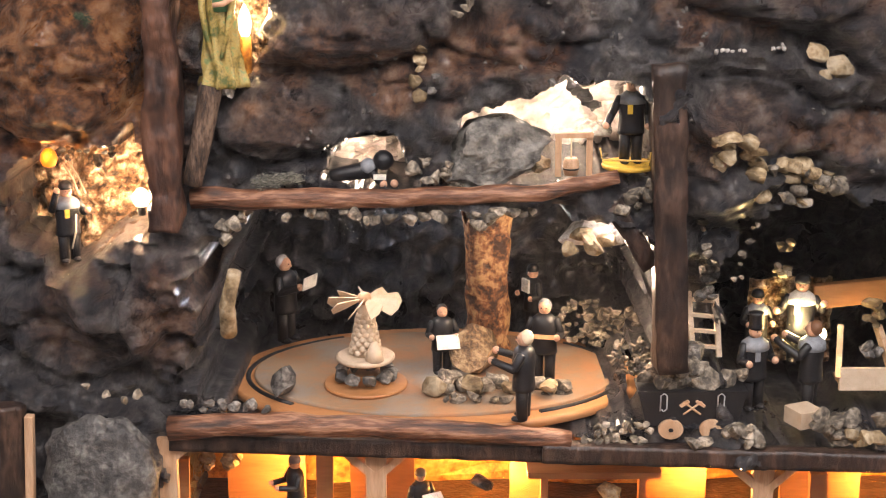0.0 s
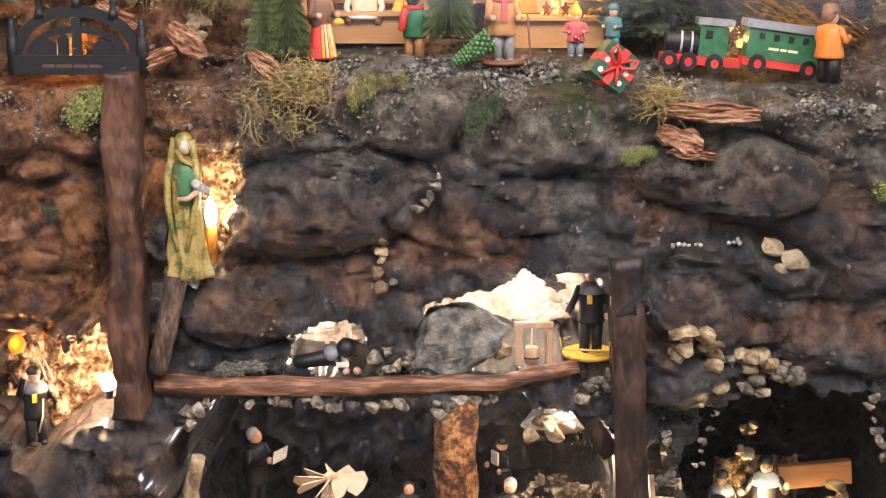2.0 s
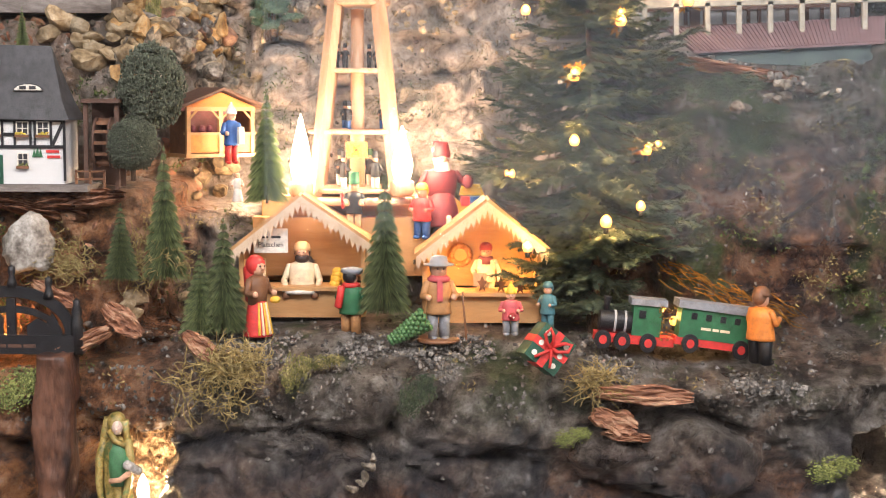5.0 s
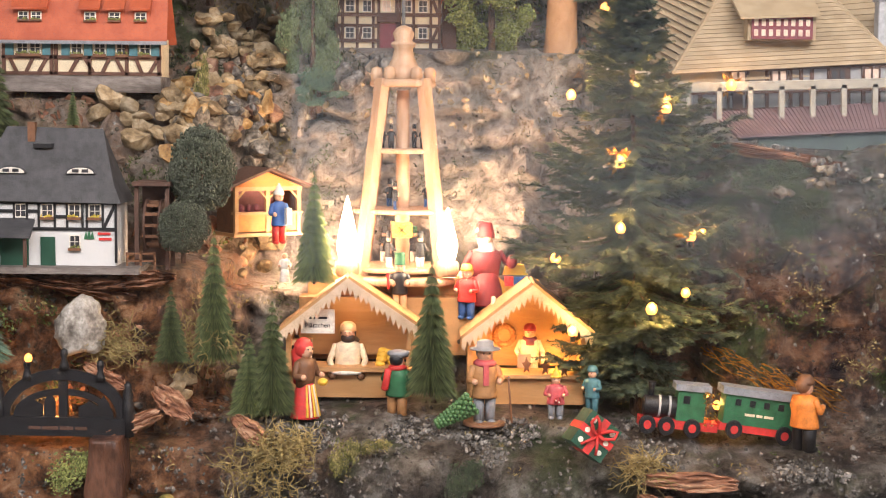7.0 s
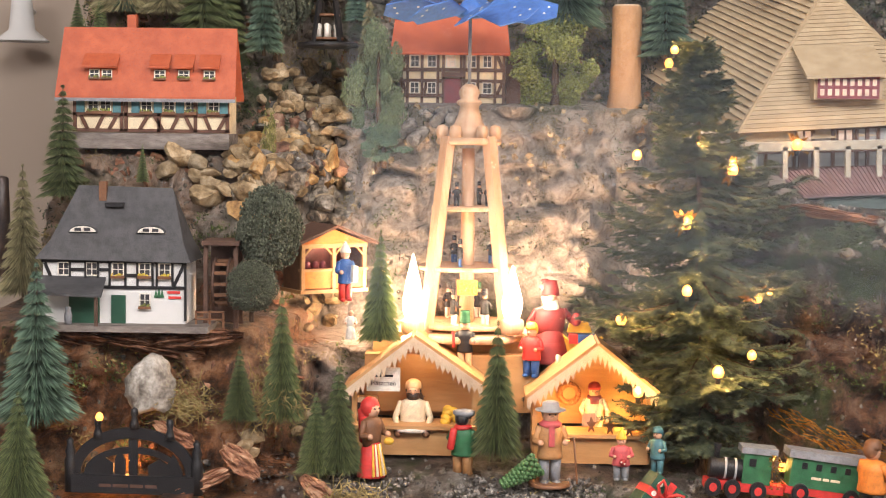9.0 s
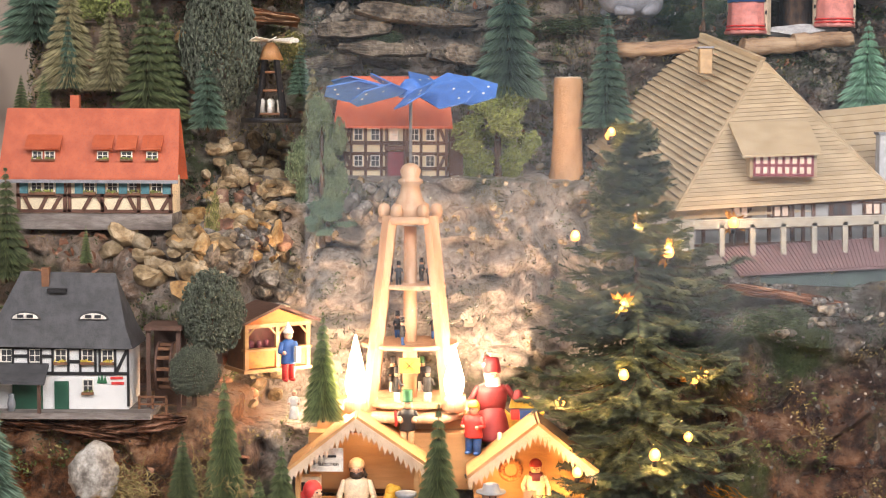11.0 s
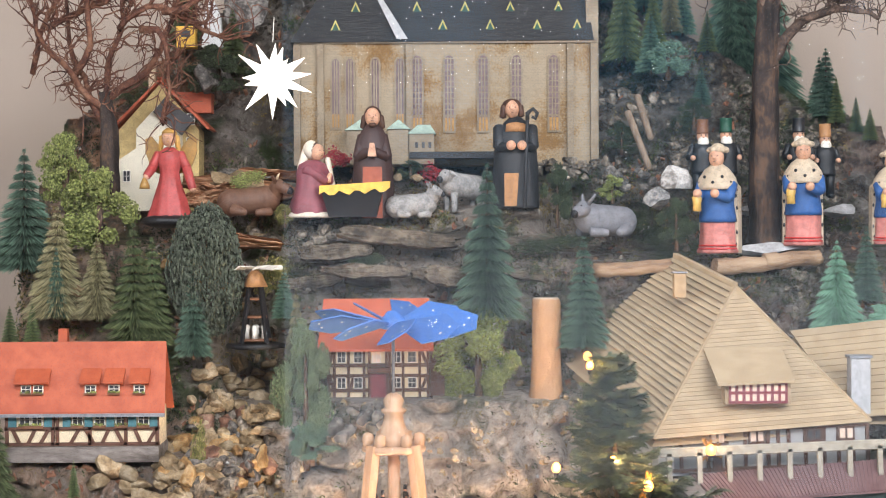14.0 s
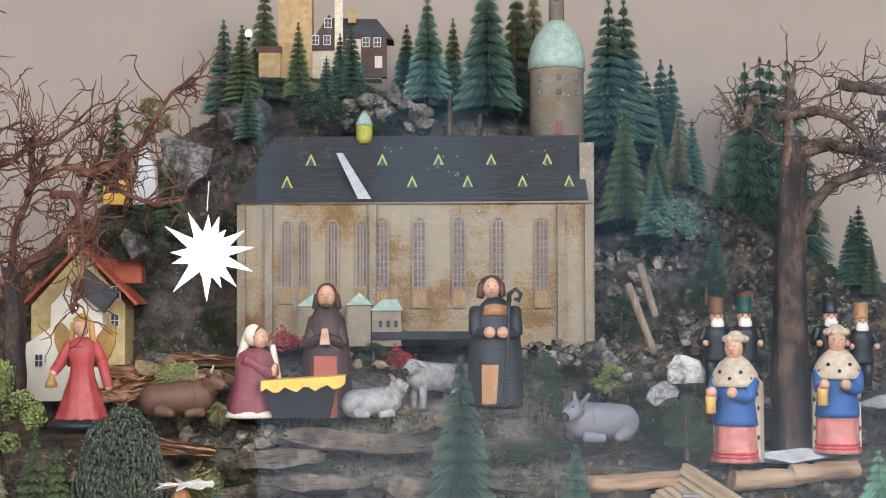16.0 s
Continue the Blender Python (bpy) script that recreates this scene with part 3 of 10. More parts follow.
def relief(x, z):
    """How far back the rock lies at this place of the front, and what it is painted with."""
    zz = z + 0.007 * noise.noise(Vector((x * 9, 3.1, z * 9)))
    wl, wr = 1 - smooth(-0.27, -0.18, x), smooth(0.17, 0.27, x)
    y = wl * along(LEFT, zz) + wr * along(RIGHT, zz) + (1 - wl - wr) * along(MID, zz)
    p = Vector((x, y, z))
    q = p + 0.02 * Vector((noise.noise(p / 0.05), 0, noise.noise(p / 0.05 + Vector((9, 0, 0)))))
    up = smooth(1.36, 1.46, z)
    d = noise.voronoi(Vector((q.x / 0.15, q.y / 0.3, q.z / 0.105)))[0]
    e = noise.voronoi(Vector((q.x / 0.055, q.y / 0.05, q.z / 0.034)))[0]
    lump = smooth(0.0, 0.42, d[1] - d[0])
    chip = smooth(0.0, 0.45, e[1] - e[0])
    ridge = 0.5 - abs(noise.noise(q / 0.045 + Vector((7, 1, 3))))
    g = noise.voronoi(Vector((q.x / 0.25, q.y / 0.3, (q.z + 0.25 * q.x) / 0.15)))[0]
    bulge = smooth(0.0, 0.5, g[1] - g[0])
    folds = noise.ridged_multi_fractal(Vector(((q.x - 0.3 * q.z) / 0.17, 1.7, (q.z + 0.3 * q.x) / 0.07)), 0.9, 2.1, 6, 1.0, 2.0)
    low = 0.036 * bulge + 0.013 * lump + 0.018 * folds + 0.008 * chip + 0.006 * ridge + fbm(p, 0.014, 4) * 0.006 - 0.042
    high = 0.014 * lump + 0.018 * chip * (0.4 + 0.6 * abs(noise.noise(q / 0.09))) + 0.014 * ridge + fbm(p, 0.026, 5) * 0.010 + 0.006 * noise.ridged_multi_fractal(q / 0.045 + Vector((3, 0, 5)), 0.9, 2.1, 4, 1.0, 2.0) - 0.028
    y -= low + (high - low) * up
    # a bay in which the spruce stands
    y += 0.07 * smooth(1.45, 1.475, z) * (1 - smooth(1.74, 1.8, z)) * smooth(0.15, 0.2, x) * (1 - smooth(0.33, 0.39, x))
    # crinkled plaster rock behind the pyramid
    plaster = smooth(1.58, 1.64, z) * (1 - smooth(1.9, 1.96, z)) * smooth(-0.27, -0.2, x) * (1 - smooth(0.27, 0.34, x))
    if plaster > 0:
        y -= plaster * (0.02 * (noise.ridged_multi_fractal(Vector((q.x / 0.05, 7.0, q.z / 0.07)), 0.9, 2.2, 6, 1.0, 2.0) - 1.0) + 0.006 * chip + 0.007 * noise.turbulence(q / 0.02, 3, False))
    # thin slabs laid over each other below the nativity
    slab = smooth(1.9, 1.95, z) * (1 - smooth(2.13, 2.17, z)) * smooth(-0.2, -0.15, x) * (1 - smooth(0.2, 0.26, x))
    if slab > 0:
        k = (z + 0.02 * noise.noise(Vector((x * 6, 1, z * 4)))) / 0.026
        y += slab * 0.009 * (k - math.floor(k) - 0.5)
    # the display ends to the left in a steep side
    edge = -0.555 + 0.03 * noise.noise(Vector((1.3, 2.2, z * 7))) + 0.03 * smooth(1.5, 1.7, z) - 0.07 * (1 - smooth(1.6, 1.67, z))
    if z > 1.5:
        y += 0.7 * smooth(0, 0.05, edge - x)
    if z < 1.5:
        for cx, cz, rx, rz, lean, h in LOBES:
            dx, dz = (x - cx - lean * (z - cz)) / rx, (z - cz) / rz
            d = math.hypot(dx, dz) + 0.12 * noise.noise(Vector((x / 0.05, 4.0, z / 0.05)))
            if d < 1.3:
                y += 0.3 * h * math.exp(-((d - 1.08) / 0.08) ** 2) - 0.75 * h * math.sqrt(max(0.0, 1 - d * d))
    deep = 0.0
    for depth, outline in HOLLOWS:
        if outline[0][0] - 0.17 < x < outline[0][0] + 1.0 and abs(z - outline[0][1]) < 0.25:
            d = inside(x, z, outline) + 0.008 * fbm((x, 0.4, z), 0.02, 3)
            deep = max(deep, depth * smooth(-0.003, 0.006, d))
    for cx, cz, rx, rz, k, depth, lean in CAVES:
        dx, dz = (x - cx - lean * (z - cz)) / rx, (z - cz) / rz
        if abs(dx) < 1.6 and abs(dz) < 1.6:
            d = (abs(dx) ** k + abs(dz) ** k) ** (1 / k) + 0.13 * fbm((x, 0.4, z), 0.03, 3)
            deep = max(deep, depth * smooth(1.06, 0.93, d) * (0.92 + 0.08 * noise.noise(p / 0.02)))
    return y + deep, deep


def mountain():
    xs = np.arange(-0.64, 0.742, 0.0036)
    zs = np.arange(0.62, 2.62, 0.0036)
    verts, keep, zones = [], {}, []
    for i, x in enumerate(xs):
        top = along(TOP, x) + 0.02 * fbm((x, 0, 0), 0.06, 3)
        for j, z in enumerate(zs):
            if z > top + 0.004:
                continue
            y, deep = relief(x, z)
            keep[i, j] = len(verts)
            verts.append((x, min(y, 0.985), z))
            n1, n2 = fbm((x, y, z), 0.1, 3), fbm((x + 5, y, z), 0.07, 3)
            up = smooth(1.32, 1.38, z + 0.06 * n1)
            rust = smooth(-0.27, -0.33, x + 0.05 * n2) * smooth(1.1, 1.25, z + 0.08 * n1) * (1 - 0.55 * smooth(-0.1, 0.3, n2)) + 0.5 * smooth(0.02, 0.4, n1) * smooth(1.08, 1.2, z) * (1 - smooth(0.03, 0.2, deep))
            rust = max(rust, (0.95 + 0.2 * n1) * smooth(-0.29, -0.35, x + 0.04 * n2) * smooth(1.12, 1.2, z + 0.04 * n1))
            stony = smooth(1.6, 1.68, z + 0.04 * n1 + 0.09 * smooth(-0.22, -0.17, x) * (1 - smooth(-0.06, -0.02, x))) * smooth(0.29, 0.22, x + 0.04 * n2) * (0.5 + 0.5 * smooth(-0.22, -0.12, x)) * (1 - 0.35 * smooth(1.88, 1.97, z + 0.05 * n2)) * (1 - 0.6 * smooth(2.14, 2.2, z + 0.04 * n1))
            rust = clamp(rust + 0.9 * up * smooth(-0.12, -0.25, x + 0.07 * n1) * (1 - smooth(1.62, 1.68, z)))
            body = 0.0
            if z < 1.45:
                for cx, cz, rx, rz, lean, h in LOBES:
                    body = max(body, 1 - math.hypot((x - cx - lean * (z - cz)) / rx, (z - cz) / rz))
            rust = max(rust, 0.3 * smooth(0.0, 0.5, body) * (0.75 + n1) * (1 - smooth(1.36, 1.42, z)))
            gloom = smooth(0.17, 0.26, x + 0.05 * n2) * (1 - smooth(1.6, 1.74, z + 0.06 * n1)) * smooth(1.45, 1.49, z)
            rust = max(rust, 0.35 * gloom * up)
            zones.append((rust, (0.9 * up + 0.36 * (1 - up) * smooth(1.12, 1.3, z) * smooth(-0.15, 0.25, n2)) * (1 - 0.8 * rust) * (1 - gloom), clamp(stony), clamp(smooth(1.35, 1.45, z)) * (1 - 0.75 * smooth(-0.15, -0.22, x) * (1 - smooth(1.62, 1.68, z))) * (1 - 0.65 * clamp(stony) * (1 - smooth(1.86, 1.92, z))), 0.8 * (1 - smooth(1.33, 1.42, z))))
    faces = []
    for (i, j), a in keep.items():
        q = (a, keep.get((i + 1, j)), keep.get((i + 1, j + 1)), keep.get((i, j + 1)))
        if None not in q:
            faces.append(q)
    data = bpy.data.meshes.new("rock_face")
    data.from_pydata(verts, [], faces)
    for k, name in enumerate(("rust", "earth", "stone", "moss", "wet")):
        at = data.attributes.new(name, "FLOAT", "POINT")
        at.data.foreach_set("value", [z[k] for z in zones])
    data.polygons.foreach_set("use_smooth", [True] * len(data.polygons))
    data.set_sharp_from_angle(angle=radians(55))
    data.materials.append(ROCK)
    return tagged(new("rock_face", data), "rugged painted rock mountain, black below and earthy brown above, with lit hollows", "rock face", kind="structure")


MOUNTAIN = mountain()

# ---- kinds of things ----


def rock_mesh(seed, rough=0.28, sub=2):
    rng = random.Random(seed)
    bm = bmesh.new()
    bmesh.ops.create_icosphere(bm, subdivisions=sub, radius=0.5)
    off = Vector((rng.random() * 50, rng.random() * 50, rng.random() * 50))
    cuts = [(Vector((rng.gauss(0, 1), rng.gauss(0, 1), rng.gauss(0, 1))).normalized(), 0.19 + 0.18 * rng.random()) for _ in range(12)]
    for v in bm.verts:
        p = v.co.copy()
        for n, d in cuts:
            over = p.dot(n) - d
            if over > 0:
                p -= n * over * (0.96 if sub > 2 else 0.8)
        v.co = p * (1 + rough * noise.fractal(p * 2.6 + off, 1.0, 2.0, 3))
    for f in bm.faces:
        f.smooth = sub > 1
    data = bpy.data.meshes.new("stone")
    bm.to_mesh(data)
    if sub > 1:
        data.set_sharp_from_angle(angle=radians(22 if sub > 2 else 38))
    bm.free()
    return data


ROCKS = {}


def rock_data(mat, big=False):
    """One of the shared stone shapes in that material."""
    key = (mat.name, big, random.randrange(6 if not big else 3))
    if key not in ROCKS:
        ROCKS[key] = rock_mesh(key[2] * 7 + len(mat.name) + (40 if big else 0), 0.16 if big else 0.28, 5 if big else 2)
        ROCKS[key].materials.append(mat)
    return ROCKS[key]


def stone(place, w, d, h, mat=None, parent=None, turn=None, tilt=15):
    """A loose stone that belongs to the rock face."""
    ob = new("stone", rock_data(mat or STONE))
    ob.parent = parent or MOUNTAIN
    ob.matrix_world = pose(*place, random.uniform(-tilt, tilt), random.uniform(-tilt, tilt), random.uniform(0, 360) if turn is None else turn) @ Matrix.Diagonal((w, d, h, 1))
    return ob


def boulder(place, w, d, h, mat, label, turn=None):
    ob = new("boulder", rock_data(mat, True))
    ob.matrix_world = pose(*place, 0, 0, random.uniform(0, 360) if turn is None else turn) @ Matrix.Diagonal((w, d, h, 1))
    return tagged(ob, label, "boulder", "boulders")


def heap(centre, rx, rz, n, small, large, mat=None, y=None, lean=0.0):
    """Stones strewn over a patch of the rock face."""
    cx, cy, cz = centre
    for _ in range(n):
        a, r = random.uniform(0, 6.28), math.sqrt(random.random())
        dx, dz = rx * r * math.cos(a), rz * r * math.sin(a)
        x, z = cx + dx + lean * dz, cz + dz
        s = random.uniform(small, large)
        stone((x, (relief(x, z)[0] if y is None else y) - 0.25 * s, z), s, s * 0.8, s * random.uniform(0.65, 0.95), mat)


def string(a, b, n, small, large, mat=None, wobble=0.006):
    """Stones set one after another along a line of the rock face."""
    a, b = Vector(a), Vector(b)
    for i in range(n):
        p = a.lerp(b, (i + 0.5) / n)
        s = random.uniform(small, large)
        x, z = p.x + random.uniform(-wobble, wobble), p.z + random.uniform(-wobble, wobble)
        back, deep = relief(x, z)
        stone((x, p.y - 0.2 * s if deep > 0.01 else min(p.y, back) - 0.2 * s, z), s, s * 0.8, s * random.uniform(0.7, 1.0), mat)


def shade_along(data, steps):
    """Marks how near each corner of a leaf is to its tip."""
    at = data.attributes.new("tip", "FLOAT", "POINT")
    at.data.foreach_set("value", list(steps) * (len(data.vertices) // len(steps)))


def fir_mesh(seed, tufts=900, spread=0.24, droop=0.25, bare=0.07, fat=1.0):
    """A bottle-brush fir, 1 high: bristles stand out from the stem in loose whorls, shorter towards the tip."""
    rng = random.Random(seed)
    verts, faces = [], []
    whorls = 13
    for _ in range(int(tufts * 8.0)):
        f = 1 - math.sqrt(1 - rng.random() * 0.985) if rng.random() < 0.72 else rng.uniform(0.4, 1.0)
        step = round(f * whorls) / whorls
        f = clamp(0.42 * f + 0.58 * (step + rng.gauss(0, 0.013)))
        z = bare + (0.97 - bare) * f
        ragged = 1 + 0.18 * noise.noise(Vector((seed, f * 9, 0)))
        r = (spread * (1 - f) ** 0.9 * ragged + 0.012) * rng.uniform(0.45, 1.1)
        a = rng.random() * 2 * math.pi
        out = Vector((math.cos(a), math.sin(a), 0))
        side = Vector((-out.y, out.x, 0))
        root = Vector((0, 0, z + 0.22 * r)) + out * r * 0.15
        tip = out * r + Vector((0, 0, z - r * droop + rng.gauss(0, 0.006)))
        mid = root.lerp(tip, 0.62) + Vector((0, 0, 0.05 * r))
        w = fat * (0.0021 + 0.012 * r) * rng.uniform(0.7, 1.3)
        roll = rng.uniform(-1.2, 1.2)
        side = side * math.cos(roll) + Vector((0, 0, math.sin(roll)))
        k = len(verts)
        verts += [root, mid + side * w, tip, mid - side * w]
        faces += [(k, k + 1, k + 2), (k, k + 2, k + 3)]
    crown = bpy.data.meshes.new("crown")
    crown.from_pydata([tuple(v) for v in verts], [], faces)
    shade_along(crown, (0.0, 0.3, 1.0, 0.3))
    trunk = Build().lathe([(0.016, 0), (0.013, 0.3), (0.003, 0.95), (0, 0.975)], 7)
    return crown, trunk.mesh("trunk", BARK)


FIRS = {}
FIR_KINDS = {
    "fir": (NEEDLE, 1000, 0.23, 0.3), "slim": (NEEDLE, 900, 0.14, 0.35), "blue": (NEEDLE_BLUE, 1000, 0.22, 0.2), "olive": (NEEDLE_OLIVE, 900, 0.22, 0.3),
    "mint": (NEEDLE_MINT, 900, 0.26, 0.3), "wide": (NEEDLE, 1100, 0.3, 0.35), "blueslim": (NEEDLE_BLUE, 900, 0.15, 0.3),
}


def fir(place, height, kind="fir", width=1.0, label="", turn=None):
    needle, tufts, spread, droop = FIR_KINDS[kind]
    key = (kind, random.randrange(3))
    if key not in FIRS:
        FIRS[key] = fir_mesh(len(FIRS) * 3 + 1, tufts, spread, droop)
        FIRS[key][0].materials.append(needle)
    crown, trunk = FIRS[key]
    tree = base("fir_tree", place, random.uniform(0, 360) if turn is None else turn, 1, label or "small green bottle-brush model fir on the rocky slope", "fir tree", "model firs")
    tree.matrix_world = tree.matrix_world @ Matrix.Diagonal((height * width, height * width, height, 1))
    for name, data in (("crown", crown), ("trunk", trunk)):
        new(name, data).parent = tree
    return tree


def leaf_crown(seed, shape, n, size, inner=0.75):
    """A crown of many small leaf clumps in an uneven shape: list of (centre, radii)."""
    rng = random.Random(seed)
    verts, faces = [], []
    for _ in range(n):
        c, r = rng.choice(shape)
        d = Vector((rng.gauss(0, 1), rng.gauss(0, 1), rng.gauss(0, 1))).normalized()
        k = rng.uniform(inner, 1.0) * (1 + 0.16 * noise.noise(d * 2.3 + Vector((seed, 0, 0))))
        p = Vector((c[0] + d.x * r[0] * k, c[1] + d.y * r[1] * k, c[2] + d.z * r[2] * k))
        s = size * rng.uniform(0.6, 1.3)
        u = d.orthogonal().normalized()
        w = d.cross(u)
        a = rng.random() * 6.28
        u, w = u * math.cos(a) + w * math.sin(a), w * math.cos(a) - u * math.sin(a)
        st = len(verts)
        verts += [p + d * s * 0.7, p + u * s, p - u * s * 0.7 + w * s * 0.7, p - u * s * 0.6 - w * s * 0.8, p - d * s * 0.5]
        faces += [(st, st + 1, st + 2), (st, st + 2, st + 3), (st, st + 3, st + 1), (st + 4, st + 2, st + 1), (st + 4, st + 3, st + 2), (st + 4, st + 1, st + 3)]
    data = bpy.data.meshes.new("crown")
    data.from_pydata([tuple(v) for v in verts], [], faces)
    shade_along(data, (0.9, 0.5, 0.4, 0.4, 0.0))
    return data


def bush(place, w, h, mat, seed, label, name="bush", n=1500, lobes=5, size=0.035, round_crown=False):
    """A round tree or bush: short trunk, lobed crown."""
    rng = random.Random(seed)
    if round_crown:
        shape = [((0, 0, 0.55), (0.48, 0.48, 0.45))]
    else:
        shape = []
        for i in range(lobes * 3):
            f = i / (lobes * 3 - 1)
            wide = 0.36 * math.sin(math.pi * (0.2 + 0.72 * f))
            shape.append(((rng.uniform(-1, 1) * wide, rng.uniform(-0.6, 0.6) * wide, 0.16 + 0.72 * f), (rng.uniform(0.08, 0.19), 0.15, rng.uniform(0.07, 0.14))))
    tree = base(name, place, 0, 1, label, name.replace("_", " "))
    tree.matrix_world = tree.matrix_world @ Matrix.Diagonal((w, w, h, 1))
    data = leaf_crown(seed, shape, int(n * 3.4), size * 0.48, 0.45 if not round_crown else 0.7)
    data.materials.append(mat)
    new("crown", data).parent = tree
    part("trunk", Build().lathe([(0.05, -0.05), (0.035, 0.4), (0.015, 0.8)], 8), BARK, tree)
    return tree


def twig_walk(rng, start, way, length, steps, curl, lift=0.0):
    pts, p, d = [Vector(start)], Vector(start), Vector(way).normalized()
    for _ in range(steps):
        d = (d + Vector((rng.gauss(0, curl), rng.gauss(0, curl * 0.6), rng.gauss(0, curl) + lift))).normalized()
        p = p + d * (length / steps)
        pts.append(p.copy())
    return pts


# slots of a doll: coat, legs, skin, hat, first extra, second extra, hair
def doll(name, place, height, coat, legs, hat, extra=None, extra2=None, hair=None, turn=0.0, skirt=False, hat_kind="round", arms=((-0.16, -0.14, 0.55), (0.16, -0.14, 0.55)), more=None, label="", group="", stout=1.0, category="figurine", head=1.0, beard=False):
    """A turned or carved figurine, in one mesh, facing the front."""
    b = Build()
    k = stout
    if skirt:
        b.use(1).lathe([(0.19 * k, 0), (0.185 * k, 0.03), (0.15 * k, 0.25), (0.11 * k, 0.45)], 16)
        b.use(0).lathe([(0.125 * k, 0.4), (0.14 * k, 0.52), (0.15 * k, 0.66), (0.13 * k, 0.74), (0.06, 0.79)], 16, squash=0.8)
    else:
        for s in (-1, 1):
            b.use(1).lathe([(0.058 * k, 0.02), (0.062 * k, 0.2), (0.07 * k, 0.42)], 10, Matrix.Translation((s * 0.068 * k, 0, 0)))
            b.use(1).ball((s * 0.072 * k, -0.035, 0.025), 0.055 * k, 10, (0.9, 1.4, 0.6))
        b.use(0).lathe([(0.15 * k, 0.33), (0.148 * k, 0.37), (0.135 * k, 0.5), (0.15 * k, 0.64), (0.13 * k, 0.74), (0.06, 0.79)], 16, squash=0.78)
    for s, hand in zip((-1, 1), arms):
        elbow = Vector((s * 0.2 * k, 0.02, 0.56)).lerp(Vector(hand), 0.25)
        b.use(0).rod((s * 0.13 * k, 0, 0.72), elbow, 0.048, 0.045)
        b.use(0).rod(elbow, hand, 0.045, 0.038)
        b.use(2).ball(hand, 0.04, 8)
    below = set(b.bm.verts)
    b.use(2).ball((0, 0, 0.86), 0.088, 14, (0.95, 1, 1.08))
    b.use(2).ball((0, -0.09, 0.85), 0.018, 6)
    b.use(7)
    for s in (-1, 1):
        b.ball((s * 0.032, -0.082, 0.878), 0.01, 6)
    if beard:
        b.use(6).ball((0, -0.03, 0.82), 0.085, 12, (1.0, 0.95, 0.75)).ball((0, 0.03, 0.87), 0.094, 12)
        b.use(2).ball((0, -0.082, 0.885), 0.052, 10, (1.15, 0.7, 0.75)).ball((0, -0.12, 0.87), 0.014, 6)
        for s in (-1, 1):
            b.use(7).ball((s * 0.026, -0.115, 0.895), 0.008, 6)
    if hair:
        b.use(6).ball((0, 0.034, 0.885), 0.09, 12, (1.02, 0.92, 1.05))
    b.use(3)
    if hat_kind == "round":
        b.lathe([(0.1, 0.9), (0.1, 0.93), (0.085, 0.98), (0.045, 1.01), (0, 1.015)], 14)
    elif hat_kind == "brim":
        b.lathe([(0.085, 0.905), (0.16, 0.91), (0.16, 0.922), (0.095, 0.93), (0.085, 0.995), (0.04, 1.01), (0, 1.01)], 16)
    elif hat_kind == "tall":
        b.lathe([(0.1, 0.9), (0.088, 0.93), (0.085, 1.08), (0.092, 1.1), (0, 1.1)], 14)
    elif hat_kind == "peak":
        b.lathe([(0.1, 0.9), (0.1, 0.93), (0.07, 1.0), (0.02, 1.08), (0, 1.09)], 14)
        b.ball((0, 0, 1.09), 0.024, 8)
    elif hat_kind == "soft":
        b.lathe([(0.1, 0.9), (0.102, 0.94), (0.085, 1.02), (0.07, 1.07), (0, 1.08)], 16)
        b.tube([(-0.03, 0.01, 1.07), (-0.08, 0.01, 1.07), (-0.1, 0.01, 1.04)], 0.022, 0.014)
    elif hat_kind == "cap":
        b.lathe([(0.095, 0.905), (0.145, 0.95), (0.14, 0.985), (0.05, 1.005), (0, 1.0)], 16, Matrix.Translation((0, -0.02, 0)))
        b.box((-0.07, -0.17, 0.905), (0.07, -0.05, 0.92))
    elif hat_kind == "turban":
        for i in range(10):
            a = i * 0.628
            b.ball((0.075 * math.cos(a), 0.075 * math.sin(a), 0.93), 0.043, 7)
        b.ball((0, 0, 0.955), 0.075, 12)
    elif hat_kind == "veil":
        b.ball((0, 0.025, 0.88), 0.104, 14, (1.05, 1, 1.1))
        b.rod((0, 0.07, 0.84), (0, 0.1, 0.5), 0.1, 0.06)
    if group in ("mine singers", "mine miners"):
        head *= 0.84
    if head != 1.0:
        for v in set(b.bm.verts) - below:
            v.co = Vector((0, 0, 0.79)) + (v.co - Vector((0, 0, 0.79))) * head
    if more:
        more(b)
    mats = [coat, legs, SKIN, hat or coat, extra or coat, extra2 or coat, hair or coat, BLACK]
    return whole(name, b, mats, place, turn, height, label, category, group)


